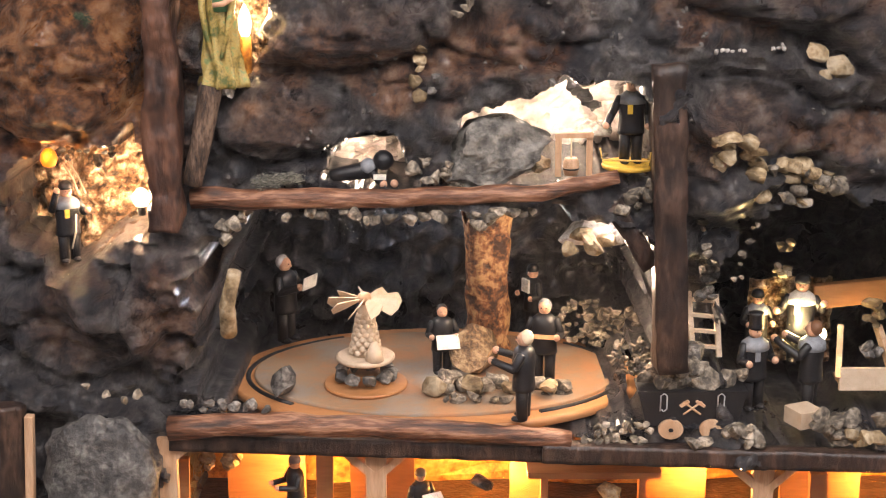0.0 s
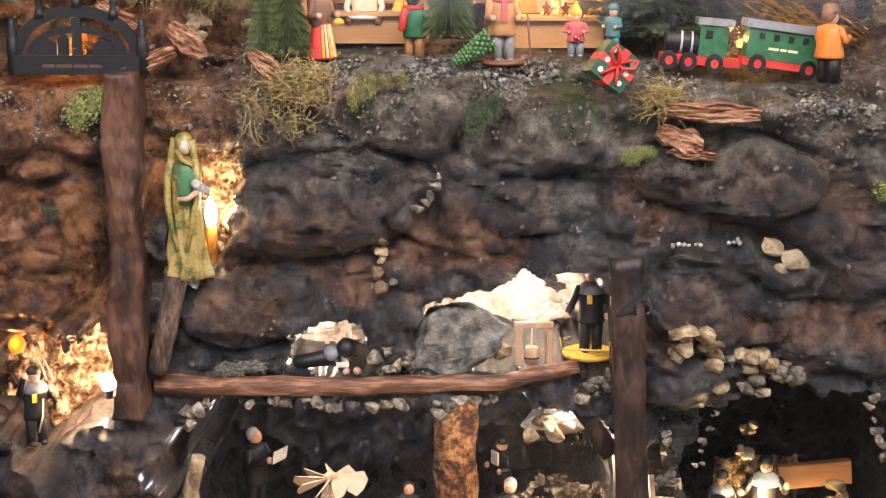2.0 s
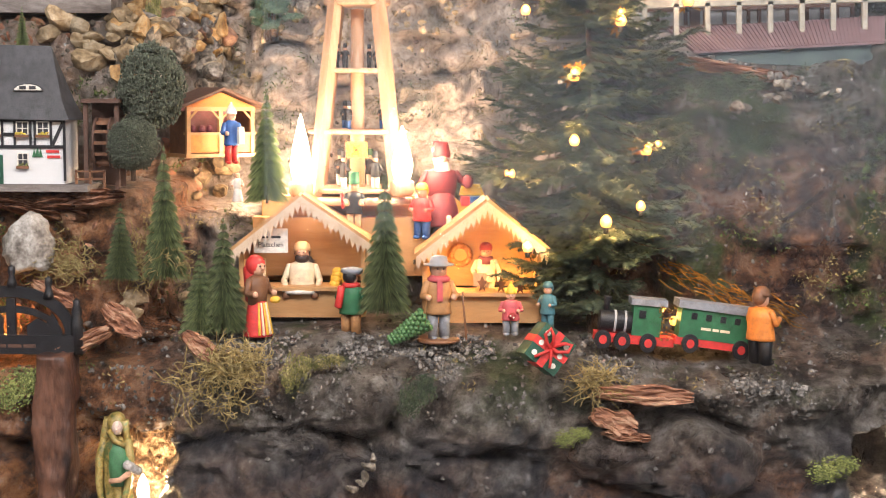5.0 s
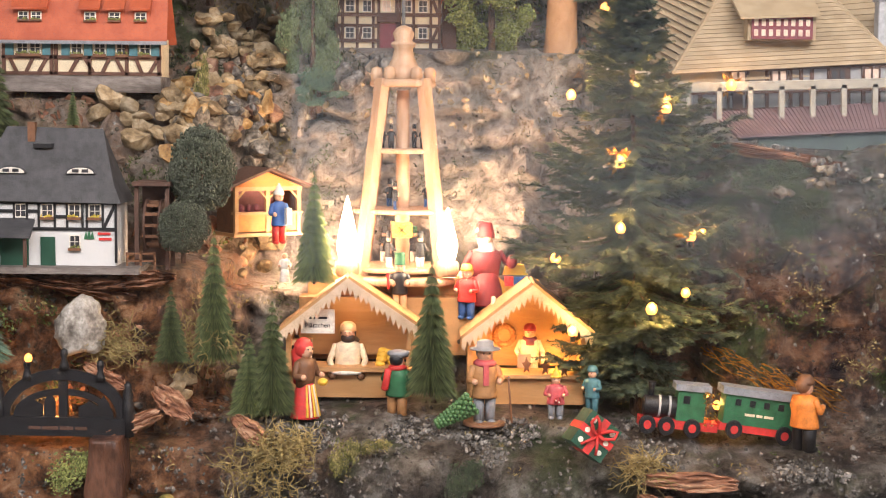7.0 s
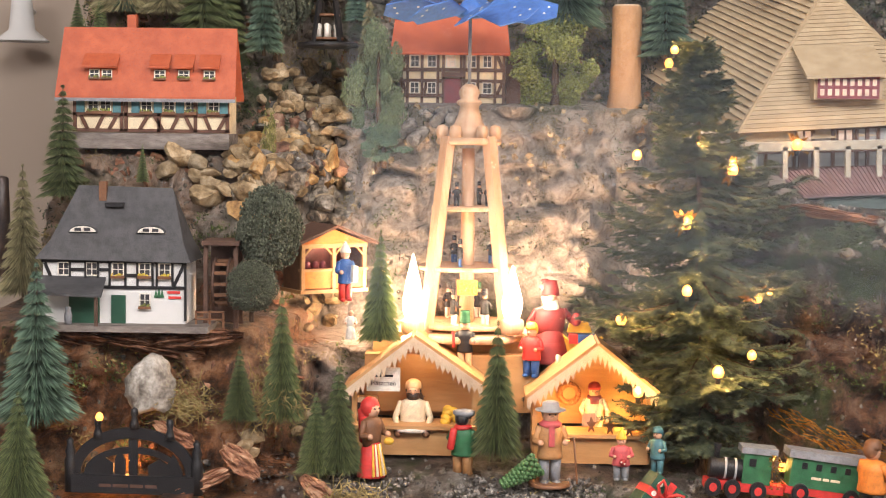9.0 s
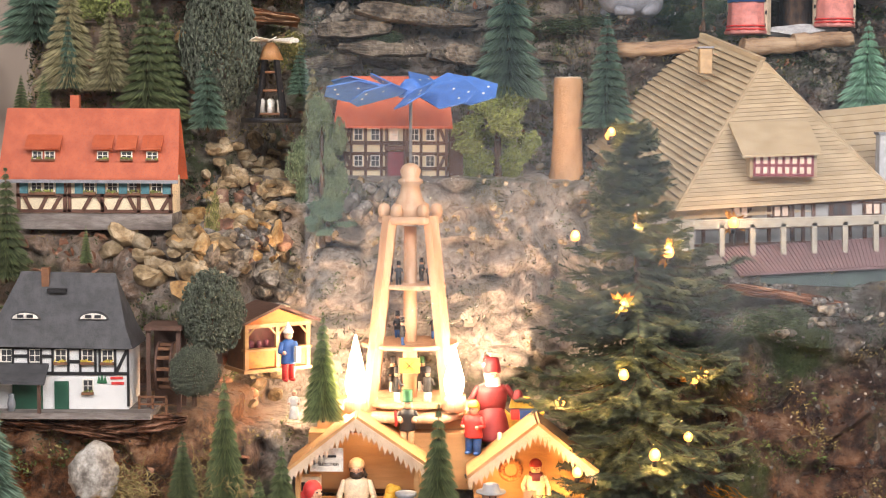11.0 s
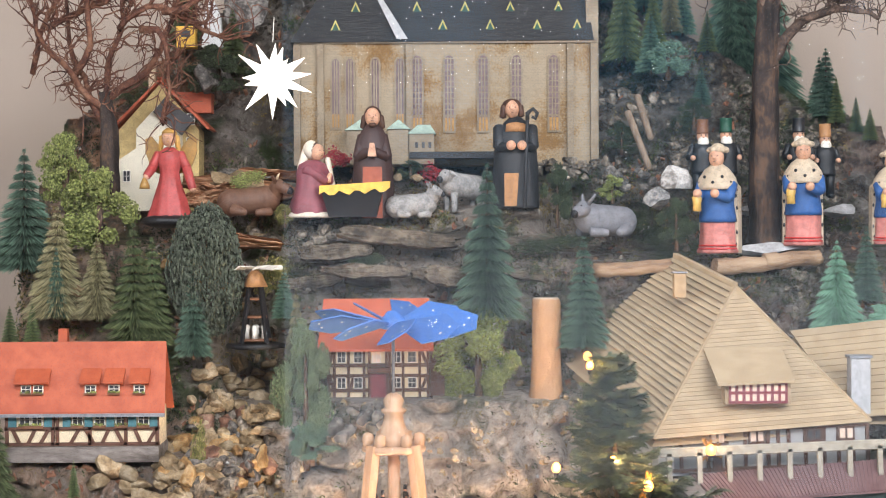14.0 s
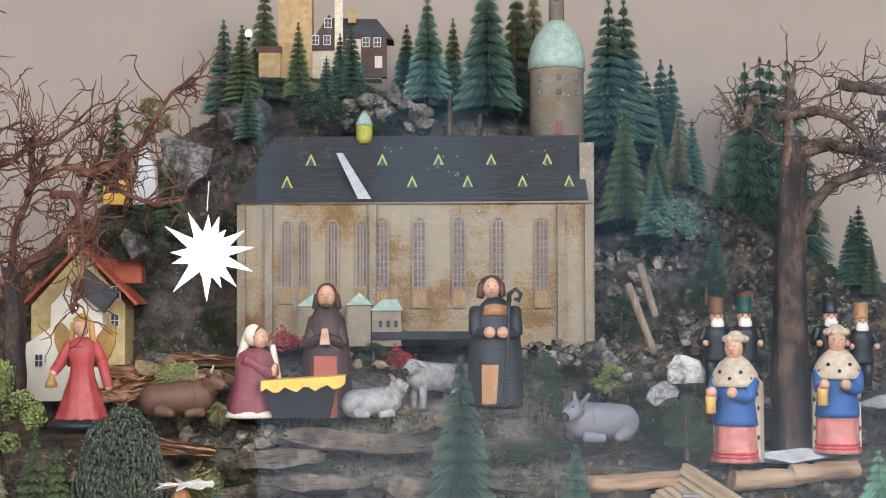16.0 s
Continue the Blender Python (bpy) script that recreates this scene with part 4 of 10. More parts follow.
def window(parent, x, z, w, h, y=0.0, cols=2, rows=2, frame_mat=None, pane_mat=None, bar=None, flowers=None):
    """A window with its frame, bars and panes; y is the wall's face, x and z the middle of the foot."""
    bar = bar or 0.09 * w
    d = 0.12 * w
    ring = [(x - w / 2, z), (x + w / 2, z), (x + w / 2, z + h), (x - w / 2, z + h)]
    hole = [(x - w / 2 + bar, z + bar), (x + w / 2 - bar, z + bar), (x + w / 2 - bar, z + h - bar), (x - w / 2 + bar, z + h - bar)]
    corners = [(cx, cy, cz) for cy in (y - d, y + d) for cx, cz in ring + hole]
    faces = []
    for i in range(4):
        j = (i + 1) % 4
        faces += [(i, j, 4 + j, 4 + i), (8 + j, 8 + i, 12 + i, 12 + j), (j, i, 8 + i, 8 + j), (4 + i, 4 + j, 12 + j, 12 + i)]
    win = part("window", Build().solid(corners, faces), frame_mat or WHITE, parent)
    for i in range(1, cols):
        cx = x - w / 2 + w * i / cols
        part("glazing_bar", Build().box((cx - bar * 0.35, y - d * 0.7, z + bar), (cx + bar * 0.35, y + d, z + h - bar)), frame_mat or WHITE, win)
    for j in range(1, rows):
        cz = z + h * j / rows
        part("glazing_bar", Build().box((x - w / 2 + bar, y - d * 0.6, cz - bar * 0.35), (x + w / 2 - bar, y + d, cz + bar * 0.35)), frame_mat or WHITE, win)
    part("pane", Build().box((x - w / 2 + bar * 0.5, y - d * 0.25, z + bar * 0.5), (x + w / 2 - bar * 0.5, y + d * 0.6, z + h - bar * 0.5)), pane_mat or WINDOW_DARK, win)
    if flowers:
        fb = Build().use(0).box((x - w * 0.55, y - 3.2 * d, z - h * 0.14), (x + w * 0.55, y - d * 0.9, z + h * 0.06))
        fb.use(1)
        rng = random.Random(int(x * 10 + z))
        for i in range(12):
            fb.ball((x + w * rng.uniform(-0.5, 0.5), y - d * rng.uniform(1.2, 3), z + h * rng.uniform(0.02, 0.22)), w * rng.uniform(0.07, 0.12), 5)
        part("flower_box", fb, [BROWN, flowers], win)
    return win


def bars(parent, name, mat, spans, y0, y1, width):
    """Timbers: each a part of its own, from (x0, z0) to (x1, z1) on the wall's face."""
    for x0, z0, x1, z1 in spans:
        part(name, Build().beam((x0, (y0 + y1) / 2, z0), (x1, (y0 + y1) / 2, z1), width, abs(y1 - y0)), mat, parent)


def bulb(place, r=0.006, mat=None, name="light_bulb", label="small warm glowing bulb of the display lighting", watts=0.0, colour=WARM, socket=True, star=False):
    b = base(name, place, 0, 1, label, "bulb", "display bulbs")
    part("glass", Build().lathe([(0, -r), (0.7 * r, -0.75 * r), (r, 0), (0.8 * r, 0.7 * r), (0.35 * r, 1.15 * r), (0, 1.25 * r)], 12), mat or GLOW, b)
    if star:
        rng = random.Random(int(place[0] * 5000))
        foil = Build()
        for i in range(17):
            a, k = rng.uniform(0, 6.28), rng.uniform(1.2, 3.2) * r
            lean = rng.uniform(-1.6, 1.2) * r
            foil.solid([(0, 0.8 * r, 0), (0.6 * k * math.cos(a - 0.25), 0.9 * r, 0.6 * k * math.sin(a - 0.25)), (k * math.cos(a), 0.9 * r + lean, k * math.sin(a)), (0.6 * k * math.cos(a + 0.25), 0.9 * r, 0.6 * k * math.sin(a + 0.25)), (0, 1.1 * r, 0)], [(0, 1, 2, 3), (4, 3, 2, 1), (0, 4, 1), (0, 3, 4)])
        bmesh.ops.remove_doubles(foil.bm, verts=foil.bm.verts, dist=1e-5)
        part("reflector", foil, GOLD_FOIL, b, "crinkled gold foil rosette")
    if socket:
        part("socket", Build().lathe([(0.45 * r, -1.9 * r), (0.5 * r, -0.8 * r), (0.4 * r, -0.6 * r)], 8), BLACK, b)
    if watts:
        lamp("bulb_light", (place[0], place[1] - 0.016, place[2] + 0.008), watts, colour, 0.006)
    return b

# ---- the mine: timbers ----


def log(name, points, ra, rb, mat, label, knots=True):
    b = Build()
    pts = [Vector(p) for p in points]
    fine = []
    for a, c in zip(pts, pts[1:]):
        for i in range(5):
            fine.append(a.lerp(c, i / 5) + Vector((0, 0.2 * ra * noise.noise(a * 31 + Vector((i, 0, 0))), 0.25 * ra * noise.noise(a * 23 + Vector((0, i, 0))))))
    fine.append(pts[-1])
    b.tube(fine, ra, rb, 12)
    for v in b.bm.verts:
        v.co += Vector((0, 0.3, 1)).normalized() * 0.16 * ra * noise.noise(v.co / 0.02)
    return whole(name, b, mat, label=label, category="log")


log("log_beam", [(-0.3370, -0.0150, 0.8365), (-0.2259, -0.0180, 0.8425), (-0.0771, -0.0200, 0.8375), (0.0456, -0.0180, 0.8290), (0.1238, -0.0150, 0.8205)], 0.0145, 0.010, LOG, "long peeled log along the front of the mine floor")
whole("front_beam", hewn(Build().beam((-0.3385, -0.0060, 0.8170), (0.1100, -0.0040, 0.8010), 0.018, 0.02), 0.0012), POST, label="dark squared timber under the peeled log", category="beam")
whole("front_beam", hewn(Build().beam((0.0914, -0.0140, 0.8060), (0.6100, -0.0140, 0.7900), 0.02, 0.022), 0.0012), POST, label="dark squared timber below the mine cart ledge", category="beam")
log("log_beam", [(-0.3002, 0.0000, 1.1040), (-0.1613, -0.0120, 1.1054), (-0.0122, -0.0120, 1.1077), (0.0872, -0.0100, 1.1121), (0.1716, 0.0000, 1.1274)], 0.0125, 0.008, LOG, "weathered brown log carrying the upper gallery")
whole("mine_post", hewn(Build().beam((0.2358, -0.0080, 0.9066), (0.2188, -0.0080, 1.2550), 0.05, 0.035)), POST, label="thick dark timber post beside the gallery", category="post")
whole("brace", hewn(Build().beam((0.2092, 0.0000, 1.0248), (0.1662, 0.0000, 1.0953), 0.022, 0.02)), POST, label="forked dark branch bracing the gallery log", category="brace")
whole("mine_post", hewn(Build().beam((-0.3259, -0.0150, 1.0702), (-0.3200, -0.0150, 1.4538), 0.046, 0.034), 0.007, 0.05), RED_POST, label="reddish dark timber post beside the statue niche", category="post")
log("bark_strip", [(-0.2972, -0.0120, 1.1227), (-0.2839, -0.0120, 1.1744), (-0.2711, -0.0120, 1.2318)], 0.011, 0.013, BARK, "strip of bark below the carved statue")
log("bark_strip", [(-0.2691, 0.0200, 0.9384), (-0.2665, -0.0000, 0.9790), (-0.2566, 0.0000, 1.0190)], 0.010, 0.008, TAN_STONE, "pale strip of bark at the cave mouth")
part_post = whole("wood_stake", Build().beam((-0.5017, -0.0200, 0.7377), (-0.4948, -0.0200, 0.8538), 0.012, 0.01), RAW_WOOD, label="pale wooden stake at the foot of the rock", category="stake", bevel=0.001)
whole("mine_post", hewn(Build().beam((-0.5280, -0.0200, 0.7378), (-0.5223, -0.0150, 0.8657), 0.035, 0.03)), POST, label="dark post at the foot of the rock", category="post")

# ---- the round stage with its figures ----
stage = base("stage_table", (-0.034, 0.178, 0.831), label="orange oval wooden stage with a grey track and a groove", category="stage")
part("top", Build().lathe([(0.253, -0.012), (0.26, -0.009), (0.26, -0.002), (0.256, 0)], 56, squash=0.68), TABLE_WOOD, stage)
for mid in (0, 180):
    arc = [(0.236 * math.cos(radians(mid + a)), 0.157 * math.sin(radians(mid + a)), 0.0) for a in range(-58, 50, 6)]
    part("groove", Build().tube(arc, 0.0032, 0.0032, 8), BLACK, stage, "dark curved groove at the end of the stage")
part("inner_disc", Build().lathe([(0.2285, -0.004), (0.2285, 0.0032), (0.2265, 0.004)], 56, squash=0.655), material("grey_wash", [(0.34, 0.16, 0.07), (0.27, 0.17, 0.1), (0.24, 0.2, 0.165)], 0.07, 0.6, 0.1), stage)

small = base("mini_pyramid", (-0.1185, 0.1234, 0.8350), label="pale wooden mini pyramid with paddle wings on a ring of stones", category="pyramid")
part("ground_disc", Build().lathe([(0.05, 0), (0.052, 0.003), (0.05, 0.005)], 28), TABLE_WOOD, small)
part("disc", Build().lathe([(0.034, 0.034), (0.036, 0.036), (0.036, 0.039), (0.033, 0.041)], 26), WHITE_WOOD, small)
for i in range(9):
    s = part("foot_stone", Build(), DARK_STONE, small)
    s.data = rock_data(DARK_STONE if i % 2 else GRAVEL)
    s.matrix_local = pose(0.031 * math.cos(i * 0.7), 0.031 * math.sin(i * 0.7), 0.016, 20 * i, 0, 40 * i) @ Matrix.Diagonal((0.024, 0.02, 0.026, 1))
cone = Build()
for k in range(9):
    for i in range(9):
        a = 2 * math.pi * (i + 0.5 * (k % 2)) / 9
        r = 0.017 - 0.0011 * k
        cone.lathe([(0, -0.006), (0.0045, -0.002), (0.004, 0.002), (0, 0.004)], 5, Matrix.Translation((r * math.cos(a), r * math.sin(a), 0.047 + 0.0055 * k)))
cone.lathe([(0.016, 0.04), (0.014, 0.07), (0.008, 0.1), (0.004, 0.108)], 12)
part("cone_body", cone, WHITE_WOOD, small, "scaly fir-cone shaped pale wooden body")
part("bell_body", Build().lathe([(0.012, 0.04), (0.009, 0.052), (0.005, 0.062), (0, 0.064)], 12, Matrix.Translation((0.012, -0.022, 0))), WHITE_WOOD, small)
part("hub", Build().lathe([(0.007, 0.106), (0.009, 0.112), (0.007, 0.118), (0, 0.121)], 12), RAW_WOOD, small)
for i in range(9):
    a = 2 * math.pi * i / 9 + 0.25
    wing = Build().prism([(0.006, -0.0025), (0.03, -0.009), (0.042, -0.011), (0.047, 0.0), (0.042, 0.011), (0.03, 0.009), (0.006, 0.0025)], -0.0006, 0.0006, Matrix.Rotation(radians(-40), 4, "X"))
    ob = part("wing", wing, WHITE_WOOD, small)
    ob.matrix_local = pose(0, 0, 0.112, 0, 8, math.degrees(a))


def sheet(x, y, z, w=0.22, h=0.16, tilt=-25, turn=0, slot=4):
    def add(b):
        b.use(slot).box((-w / 2, -0.006, -h / 2), (w / 2, 0.006, h / 2), pose(x, y, z, tilt, 0, turn))
    return add


black_label = "carved singer in a black coat holding a white music sheet"
doll("singer_figurine", (-0.2335, 0.2931, 0.8340), 0.1256, BLACK, BLACK, GREY, WHITE, hair=PALE_GREY, turn=60, hat_kind="none", arms=((-0.1, -0.26, 0.66), (0.12, -0.26, 0.66)), more=sheet(0, -0.32, 0.7, 0.24, 0.14, 10), label=black_label, group="mine singers")
doll("singer_figurine", (-0.0248, 0.1694, 0.8340), 0.0953, BLACK, BLACK, BLACK, WHITE, hair=BLACK, turn=10, hat_kind="none", more=sheet(0.04, -0.22, 0.5, 0.3, 0.2, -40), label=black_label, group="mine singers")
doll("singer_figurine", (0.1012, 0.1448, 0.8340), 0.1108, BLACK, BLACK, GREY, TAN, WHITE, hair=GREY, turn=-12, hat_kind="none", more=sheet(0.02, -0.22, 0.58, 0.24, 0.05, -30), label="carved singer with grey hair and a black suit on the stage", group="mine singers")
doll("singer_figurine", (0.0702, 0.0152, 0.8340), 0.1158, BLACK, BLACK, CREAM, TAN, hair=CREAM, turn=-105, hat_kind="none", arms=((-0.08, -0.3, 0.68), (0.12, -0.3, 0.64)), more=sheet(0, -0.34, 0.68, 0.2, 0.04, -20), label="carved conductor figurine with white hair and black tailcoat", group="mine singers")
doll("singer_figurine", (0.0960, 0.3218, 0.8340), 0.1006, BLACK, BLACK, BLACK, WHITE, turn=-60, hat_kind="round", more=lambda b: b.use(4).box((-0.08, -0.13, 0.6), (0.08, -0.1, 0.78)), label="carved miner figurine in black at the back of the cave", group="mine singers")

lamp("cave_light", (0.185, 0.1, 1.0), 2.4, (1.0, 0.74, 0.5), 0.02)
lamp("cave_light", (-0.14, 0.14, 1.03), 0.7, (1.0, 0.86, 0.74), 0.02)
# unseen bluish fill lamp, added for the cool tone of the cave's back
lamp("cave_light", (-0.06, 0.34, 1.03), 0.35, (0.75, 0.85, 1.0), 0.02)

# pillar and stones in the cave
pillar = Build().lathe([(0.033, 0), (0.029, 0.03), (0.027, 0.09), (0.03, 0.16), (0.036, 0.2)], 26, squash=0.8)
bmesh.ops.subdivide_edges(pillar.bm, edges=pillar.bm.edges[:], cuts=2, use_grid_fill=True)
for v in pillar.bm.verts:
    v.co *= 1 + 0.22 * fbm(tuple(v.co), 0.03, 3)
whole("rock_pillar", pillar, material("rusty_rock", [(0.035, 0.014, 0.01), (0.19, 0.08, 0.035), (0.4, 0.24, 0.12)], 0.022, 0.7, 1.0, 0.006, spread=(0.4, 0.6)), (0.0334, 0.2582, 0.8340), label="rust-brown rock pillar holding up the cave roof", category="pillar")
boulder((0.0230, 0.1650, 0.8600), 0.085, 0.06, 0.078, material("brown_stone", [(0.07, 0.04, 0.022), (0.2, 0.12, 0.06), (0.36, 0.25, 0.14)], 0.02, 0.75, 0.9, 0.005), "brownish boulder at the foot of the pillar")
boulder((-0.2176, 0.0900, 0.8530), 0.05, 0.04, 0.068, DARK_STONE, "dark pointed rock standing on the stage", 70)
for px in (0, 1):
    boulder((-0.0161 + 0.034 * px, 0.10, 0.8540 - 0.012 * px), 0.034, 0.03, 0.03, STONE, "grey crystalline boulder in the middle of the stage")
for k in range(11):
    stone((-0.035 + 0.0155 * k, 0.085 + 0.012 * (k % 3), 0.845 + 0.003 * (k % 2)), 0.036 - 0.001 * k, 0.03, 0.034 - 0.0012 * k, STONE if k % 3 else TAN_STONE)
heap((0.0283, 0.0700, 0.8403), 0.06, 0.006, 12, 0.012, 0.022, STONE, y=0.07)
heap((0.1006, 0.1000, 0.8392), 0.03, 0.008, 8, 0.014, 0.024, STONE, y=0.1)
heap((0.1750, 0.2700, 0.8720), 0.06, 0.03, 90, 0.01, 0.02, STONE, y=0.26)
heap((0.2057, 0.1500, 0.8700), 0.026, 0.024, 60, 0.008, 0.014, STONE, y=0.13)
heap((0.2171, 0.0800, 0.8778), 0.02, 0.012, 14, 0.007, 0.012, DARK_STONE, y=0.07)
heap((0.0317, -0.0000, 1.0853), 0.05, 0.008, 14, 0.014, 0.024)
heap((0.1157, 0.0300, 1.0661), 0.05, 0.006, 9, 0.012, 0.02)
string((-0.1998, -0.0050, 1.0903), (-0.0122, -0.0050, 1.0834), 13, 0.014, 0.024, STONE)
heap((0.1783, 0.0000, 1.1095), 0.03, 0.02, 14, 0.016, 0.03)
heap((-0.2466, 0.0100, 1.0656), 0.028, 0.018, 12, 0.016, 0.03)
boulder((0.1540, 0.0600, 1.0530), 0.1, 0.05, 0.064, PALE_STONE, "pale white rock shape standing for a lit sheet in the cave mouth", 0)
# unseen lamp below the gallery, added to brighten the pale shape
lamp("gallery_light", (0.1655, 0.0150, 1.0601), 0.12, (1.0, 0.85, 0.75), 0.01)
heap((0.1417, 0.0300, 1.0461), 0.03, 0.012, 5, 0.018, 0.034, TAN_STONE, y=0.03)
string((-0.3306, -0.0050, 0.8594), (-0.2197, -0.0100, 0.8585), 10, 0.012, 0.022, GRAVEL)
string((-0.4291, -0.0200, 0.8895), (-0.3658, -0.0200, 0.8743), 4, 0.014, 0.022, STONE)
foot_rock = Build().lathe([(0.066, -0.09), (0.07, -0.03), (0.066, 0.01), (0.052, 0.036), (0.026, 0.047), (0, 0.05)], 30, squash=0.45)
bmesh.ops.subdivide_edges(foot_rock.bm, edges=foot_rock.bm.edges[:], cuts=2, use_grid_fill=True)
for v in foot_rock.bm.verts:
    v.co *= 0.95 + 0.24 * fbm(tuple(v.co), 0.05, 4)
whole("boulder", foot_rock, material("mottled_grey_rock", [(0.025, 0.024, 0.026), (0.07, 0.066, 0.063), (0.17, 0.165, 0.155)], 0.025, 0.6, 1.0, 0.005), (-0.4120, -0.0200, 0.8050), label="large mottled grey rock at the foot of the mountain", category="boulder", group="boulders")

# the upper gallery
granite = Build().box((-0.5, -0.5, -0.5), (0.5, 0.5, 0.5))
bmesh.ops.subdivide_edges(granite.bm, edges=granite.bm.edges[:], cuts=14, use_grid_fill=True)
for v in granite.bm.verts:
    x, y, z = v.co
    v.co = v.co.lerp(v.co.normalized() * 0.55, 0.45)
    v.co.x += 0.3 * z
    v.co.z *= 1 - 0.4 * smooth(0.0, 0.6, x)
    v.co *= 0.95 + 0.2 * fbm((x, y, z), 0.45, 5)
ob = whole("boulder", granite, material("grey_boulder", [(0.05, 0.046, 0.042), (0.14, 0.13, 0.115), (0.27, 0.25, 0.22)], 0.02, 0.7, 0.9, 0.006), label="big grey granite boulder in the lit gallery", category="boulder", group="boulders")
ob.matrix_world = pose(0.0380, 0.0250, 1.1500, 0, 8, 12) @ Matrix.Diagonal((0.098, 0.05, 0.082, 1))
boulder((0.0865, 0.0400, 1.1326), 0.04, 0.03, 0.026, TAN_STONE, "yellowish stone on the gallery log")
boulder((0.1571, 0.1600, 1.1504), 0.06, 0.03, 0.03, PALE_STONE, "pale stone at the back of the lit gallery")
heap((-0.0278, 0.0200, 1.1374), 0.03, 0.018, 14, 0.012, 0.026)
heap((0.1314, 0.0300, 1.2304), 0.04, 0.006, 6, 0.016, 0.026)
gallery_back = crumple(Build().box((-0.125, 0, -0.07), (0.115, 0.004, 0.11)), 40, 0.016, 0.06)
whole("paper_backdrop", gallery_back, PAPER, (0.1150, 0.1900, 1.1515), label="crumpled pale paper lining behind the gallery", category="lining")
lamp("gallery_light", (0.0927, 0.1000, 1.2005), 1.1, (1.0, 0.82, 0.62), 0.012)
lamp("gallery_light", (0.2269, 0.1300, 1.1731), 0.5, (1.0, 0.82, 0.62), 0.012)
crawl_back = Build().box((-0.055, 0, -0.03), (0.055, 0.004, 0.03))
bmesh.ops.subdivide_edges(crawl_back.bm, edges=crawl_back.bm.edges[:], cuts=14, use_grid_fill=True)
for v in crawl_back.bm.verts:
    v.co.y += 0.02 * fbm((v.co.x, 5, v.co.z), 0.02, 4)
whole("paper_backdrop", crawl_back, PAPER, (-0.1088, 0.1200, 1.1184), label="crumpled pale lining of the low gallery", category="lining")
lamp("crawlway_light", (-0.1167, 0.0900, 1.1405), 0.1, (1.0, 0.82, 0.62), 0.01)


def miner_gear(b):
    b.use(4).box((-0.075, -0.135, 0.56), (-0.02, -0.115, 0.66))
    b.use(5).lathe([(0.16, 0.66), (0.15, 0.73), (0.07, 0.79)], 14, squash=0.85)


miner = doll("miner_figurine", (0.1871, 0.0300, 1.1359), 0.1029, BLACK, BLACK, BLACK, YELLOW, GREY, hat_kind="tall", turn=8, arms=((-0.3, -0.1, 0.44), (0.16, -0.1, 0.42)), more=miner_gear, label="carved miner in black with grey collar on a yellow disc", group="mine miners")
whole("figure_disc", Build().lathe([(0.03, 0), (0.031, 0.003), (0.03, 0.005)], 24), YELLOW, (0.1860, 0.0300, 1.1307), label="round yellow wooden disc under the miner", category="disc")
windlass = base("windlass", (0.1245, 0.0100, 1.1252), scale=0.0006, label="pale wooden windlass frame with a small bucket", category="windlass")
for n, a, c in (("upright", (-32, 0, 0), (-32, 0, 78)), ("upright", (26, 8, 0), (26, 8, 78)), ("crossbar", (-38, 4, 76), (32, 4, 76))):
    part(n, Build().beam(a, c, 11, 9), RAW_WOOD, windlass)
part("rope", Build().rod((-8, 2, 30), (-8, 2, 74), 1.5), CREAM, windlass)
part("bucket", Build().use(0).lathe([(12, 0), (15, 12), (14, 26), (11, 32)], 14, Matrix.Translation((-8, 2, 2))).use(1).lathe([(15.4, 11), (15.6, 14)], 14, Matrix.Translation((-8, 2, 2))), [RAW_WOOD, BLACK], windlass)
whole("wire_guard", Build().tube([(0.1503, -0.0000, 1.1592), (0.1531, 0.0000, 1.1459), (0.2052, 0.0000, 1.1439), (0.2061, -0.0000, 1.1540)], 0.0012), GOLD, label="thin brass wire guard before the miner", category="wire")
crawl = Build()
crawl.use(0).rod((-0.55, 0, 0.12), (0.05, 0, 0.22), 0.1, 0.14).ball((0.2, -0.05, 0.36), 0.15).rod((0.02, -0.08, 0.2), (0.2, -0.16, 0.02), 0.06)
crawl.use(1).ball((0.2, -0.17, 0.03), 0.06).ball((0.36, -0.13, 0.03), 0.06).use(2).box((0.06, -0.19, 0.1), (0.24, -0.15, 0.17)).use(3).ball((-0.02, -0.05, 0.27), 0.12)
whole("miner_figurine", crawl, [BLACK, SKIN, WHITE, GREY], (-0.1037, 0.0200, 1.1149), 0, 0.0767, "carved miner in black crawling through the low gallery", "figurine", "mine miners")

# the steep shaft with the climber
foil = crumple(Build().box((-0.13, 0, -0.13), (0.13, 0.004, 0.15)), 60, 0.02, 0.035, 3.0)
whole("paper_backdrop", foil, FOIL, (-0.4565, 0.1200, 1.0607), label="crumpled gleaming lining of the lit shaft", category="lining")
bulb((-0.3671, 0.0500, 1.0904), 0.010, HOT, label="bright bare bulb lighting the shaft")
lamp("shaft_light", (-0.3885, 0.0450, 1.0930), 1.4, (1.0, 0.68, 0.4), 0.012)
bulb((-0.4600, 0.0150, 1.1450), 0.010, material("ember_glow", [(1.0, 0.2, 0.015), (1.0, 0.26, 0.02)], 0.02, 0.5, 0, emit=0.9), label="orange glowing lamp under the rock", watts=0.05, colour=(1.0, 0.35, 0.06), socket=False)
doll("miner_figurine", (-0.4491, 0.0350, 1.0210), 0.0967, BLACK, BLACK, BLACK, YELLOW, GREY, turn=35, hat_kind="round", hair=BLACK, arms=((-0.16, -0.14, 0.9), (0.2, -0.14, 0.62)), more=miner_gear, label="carved miner in black climbing a rope in the shaft", group="mine miners")
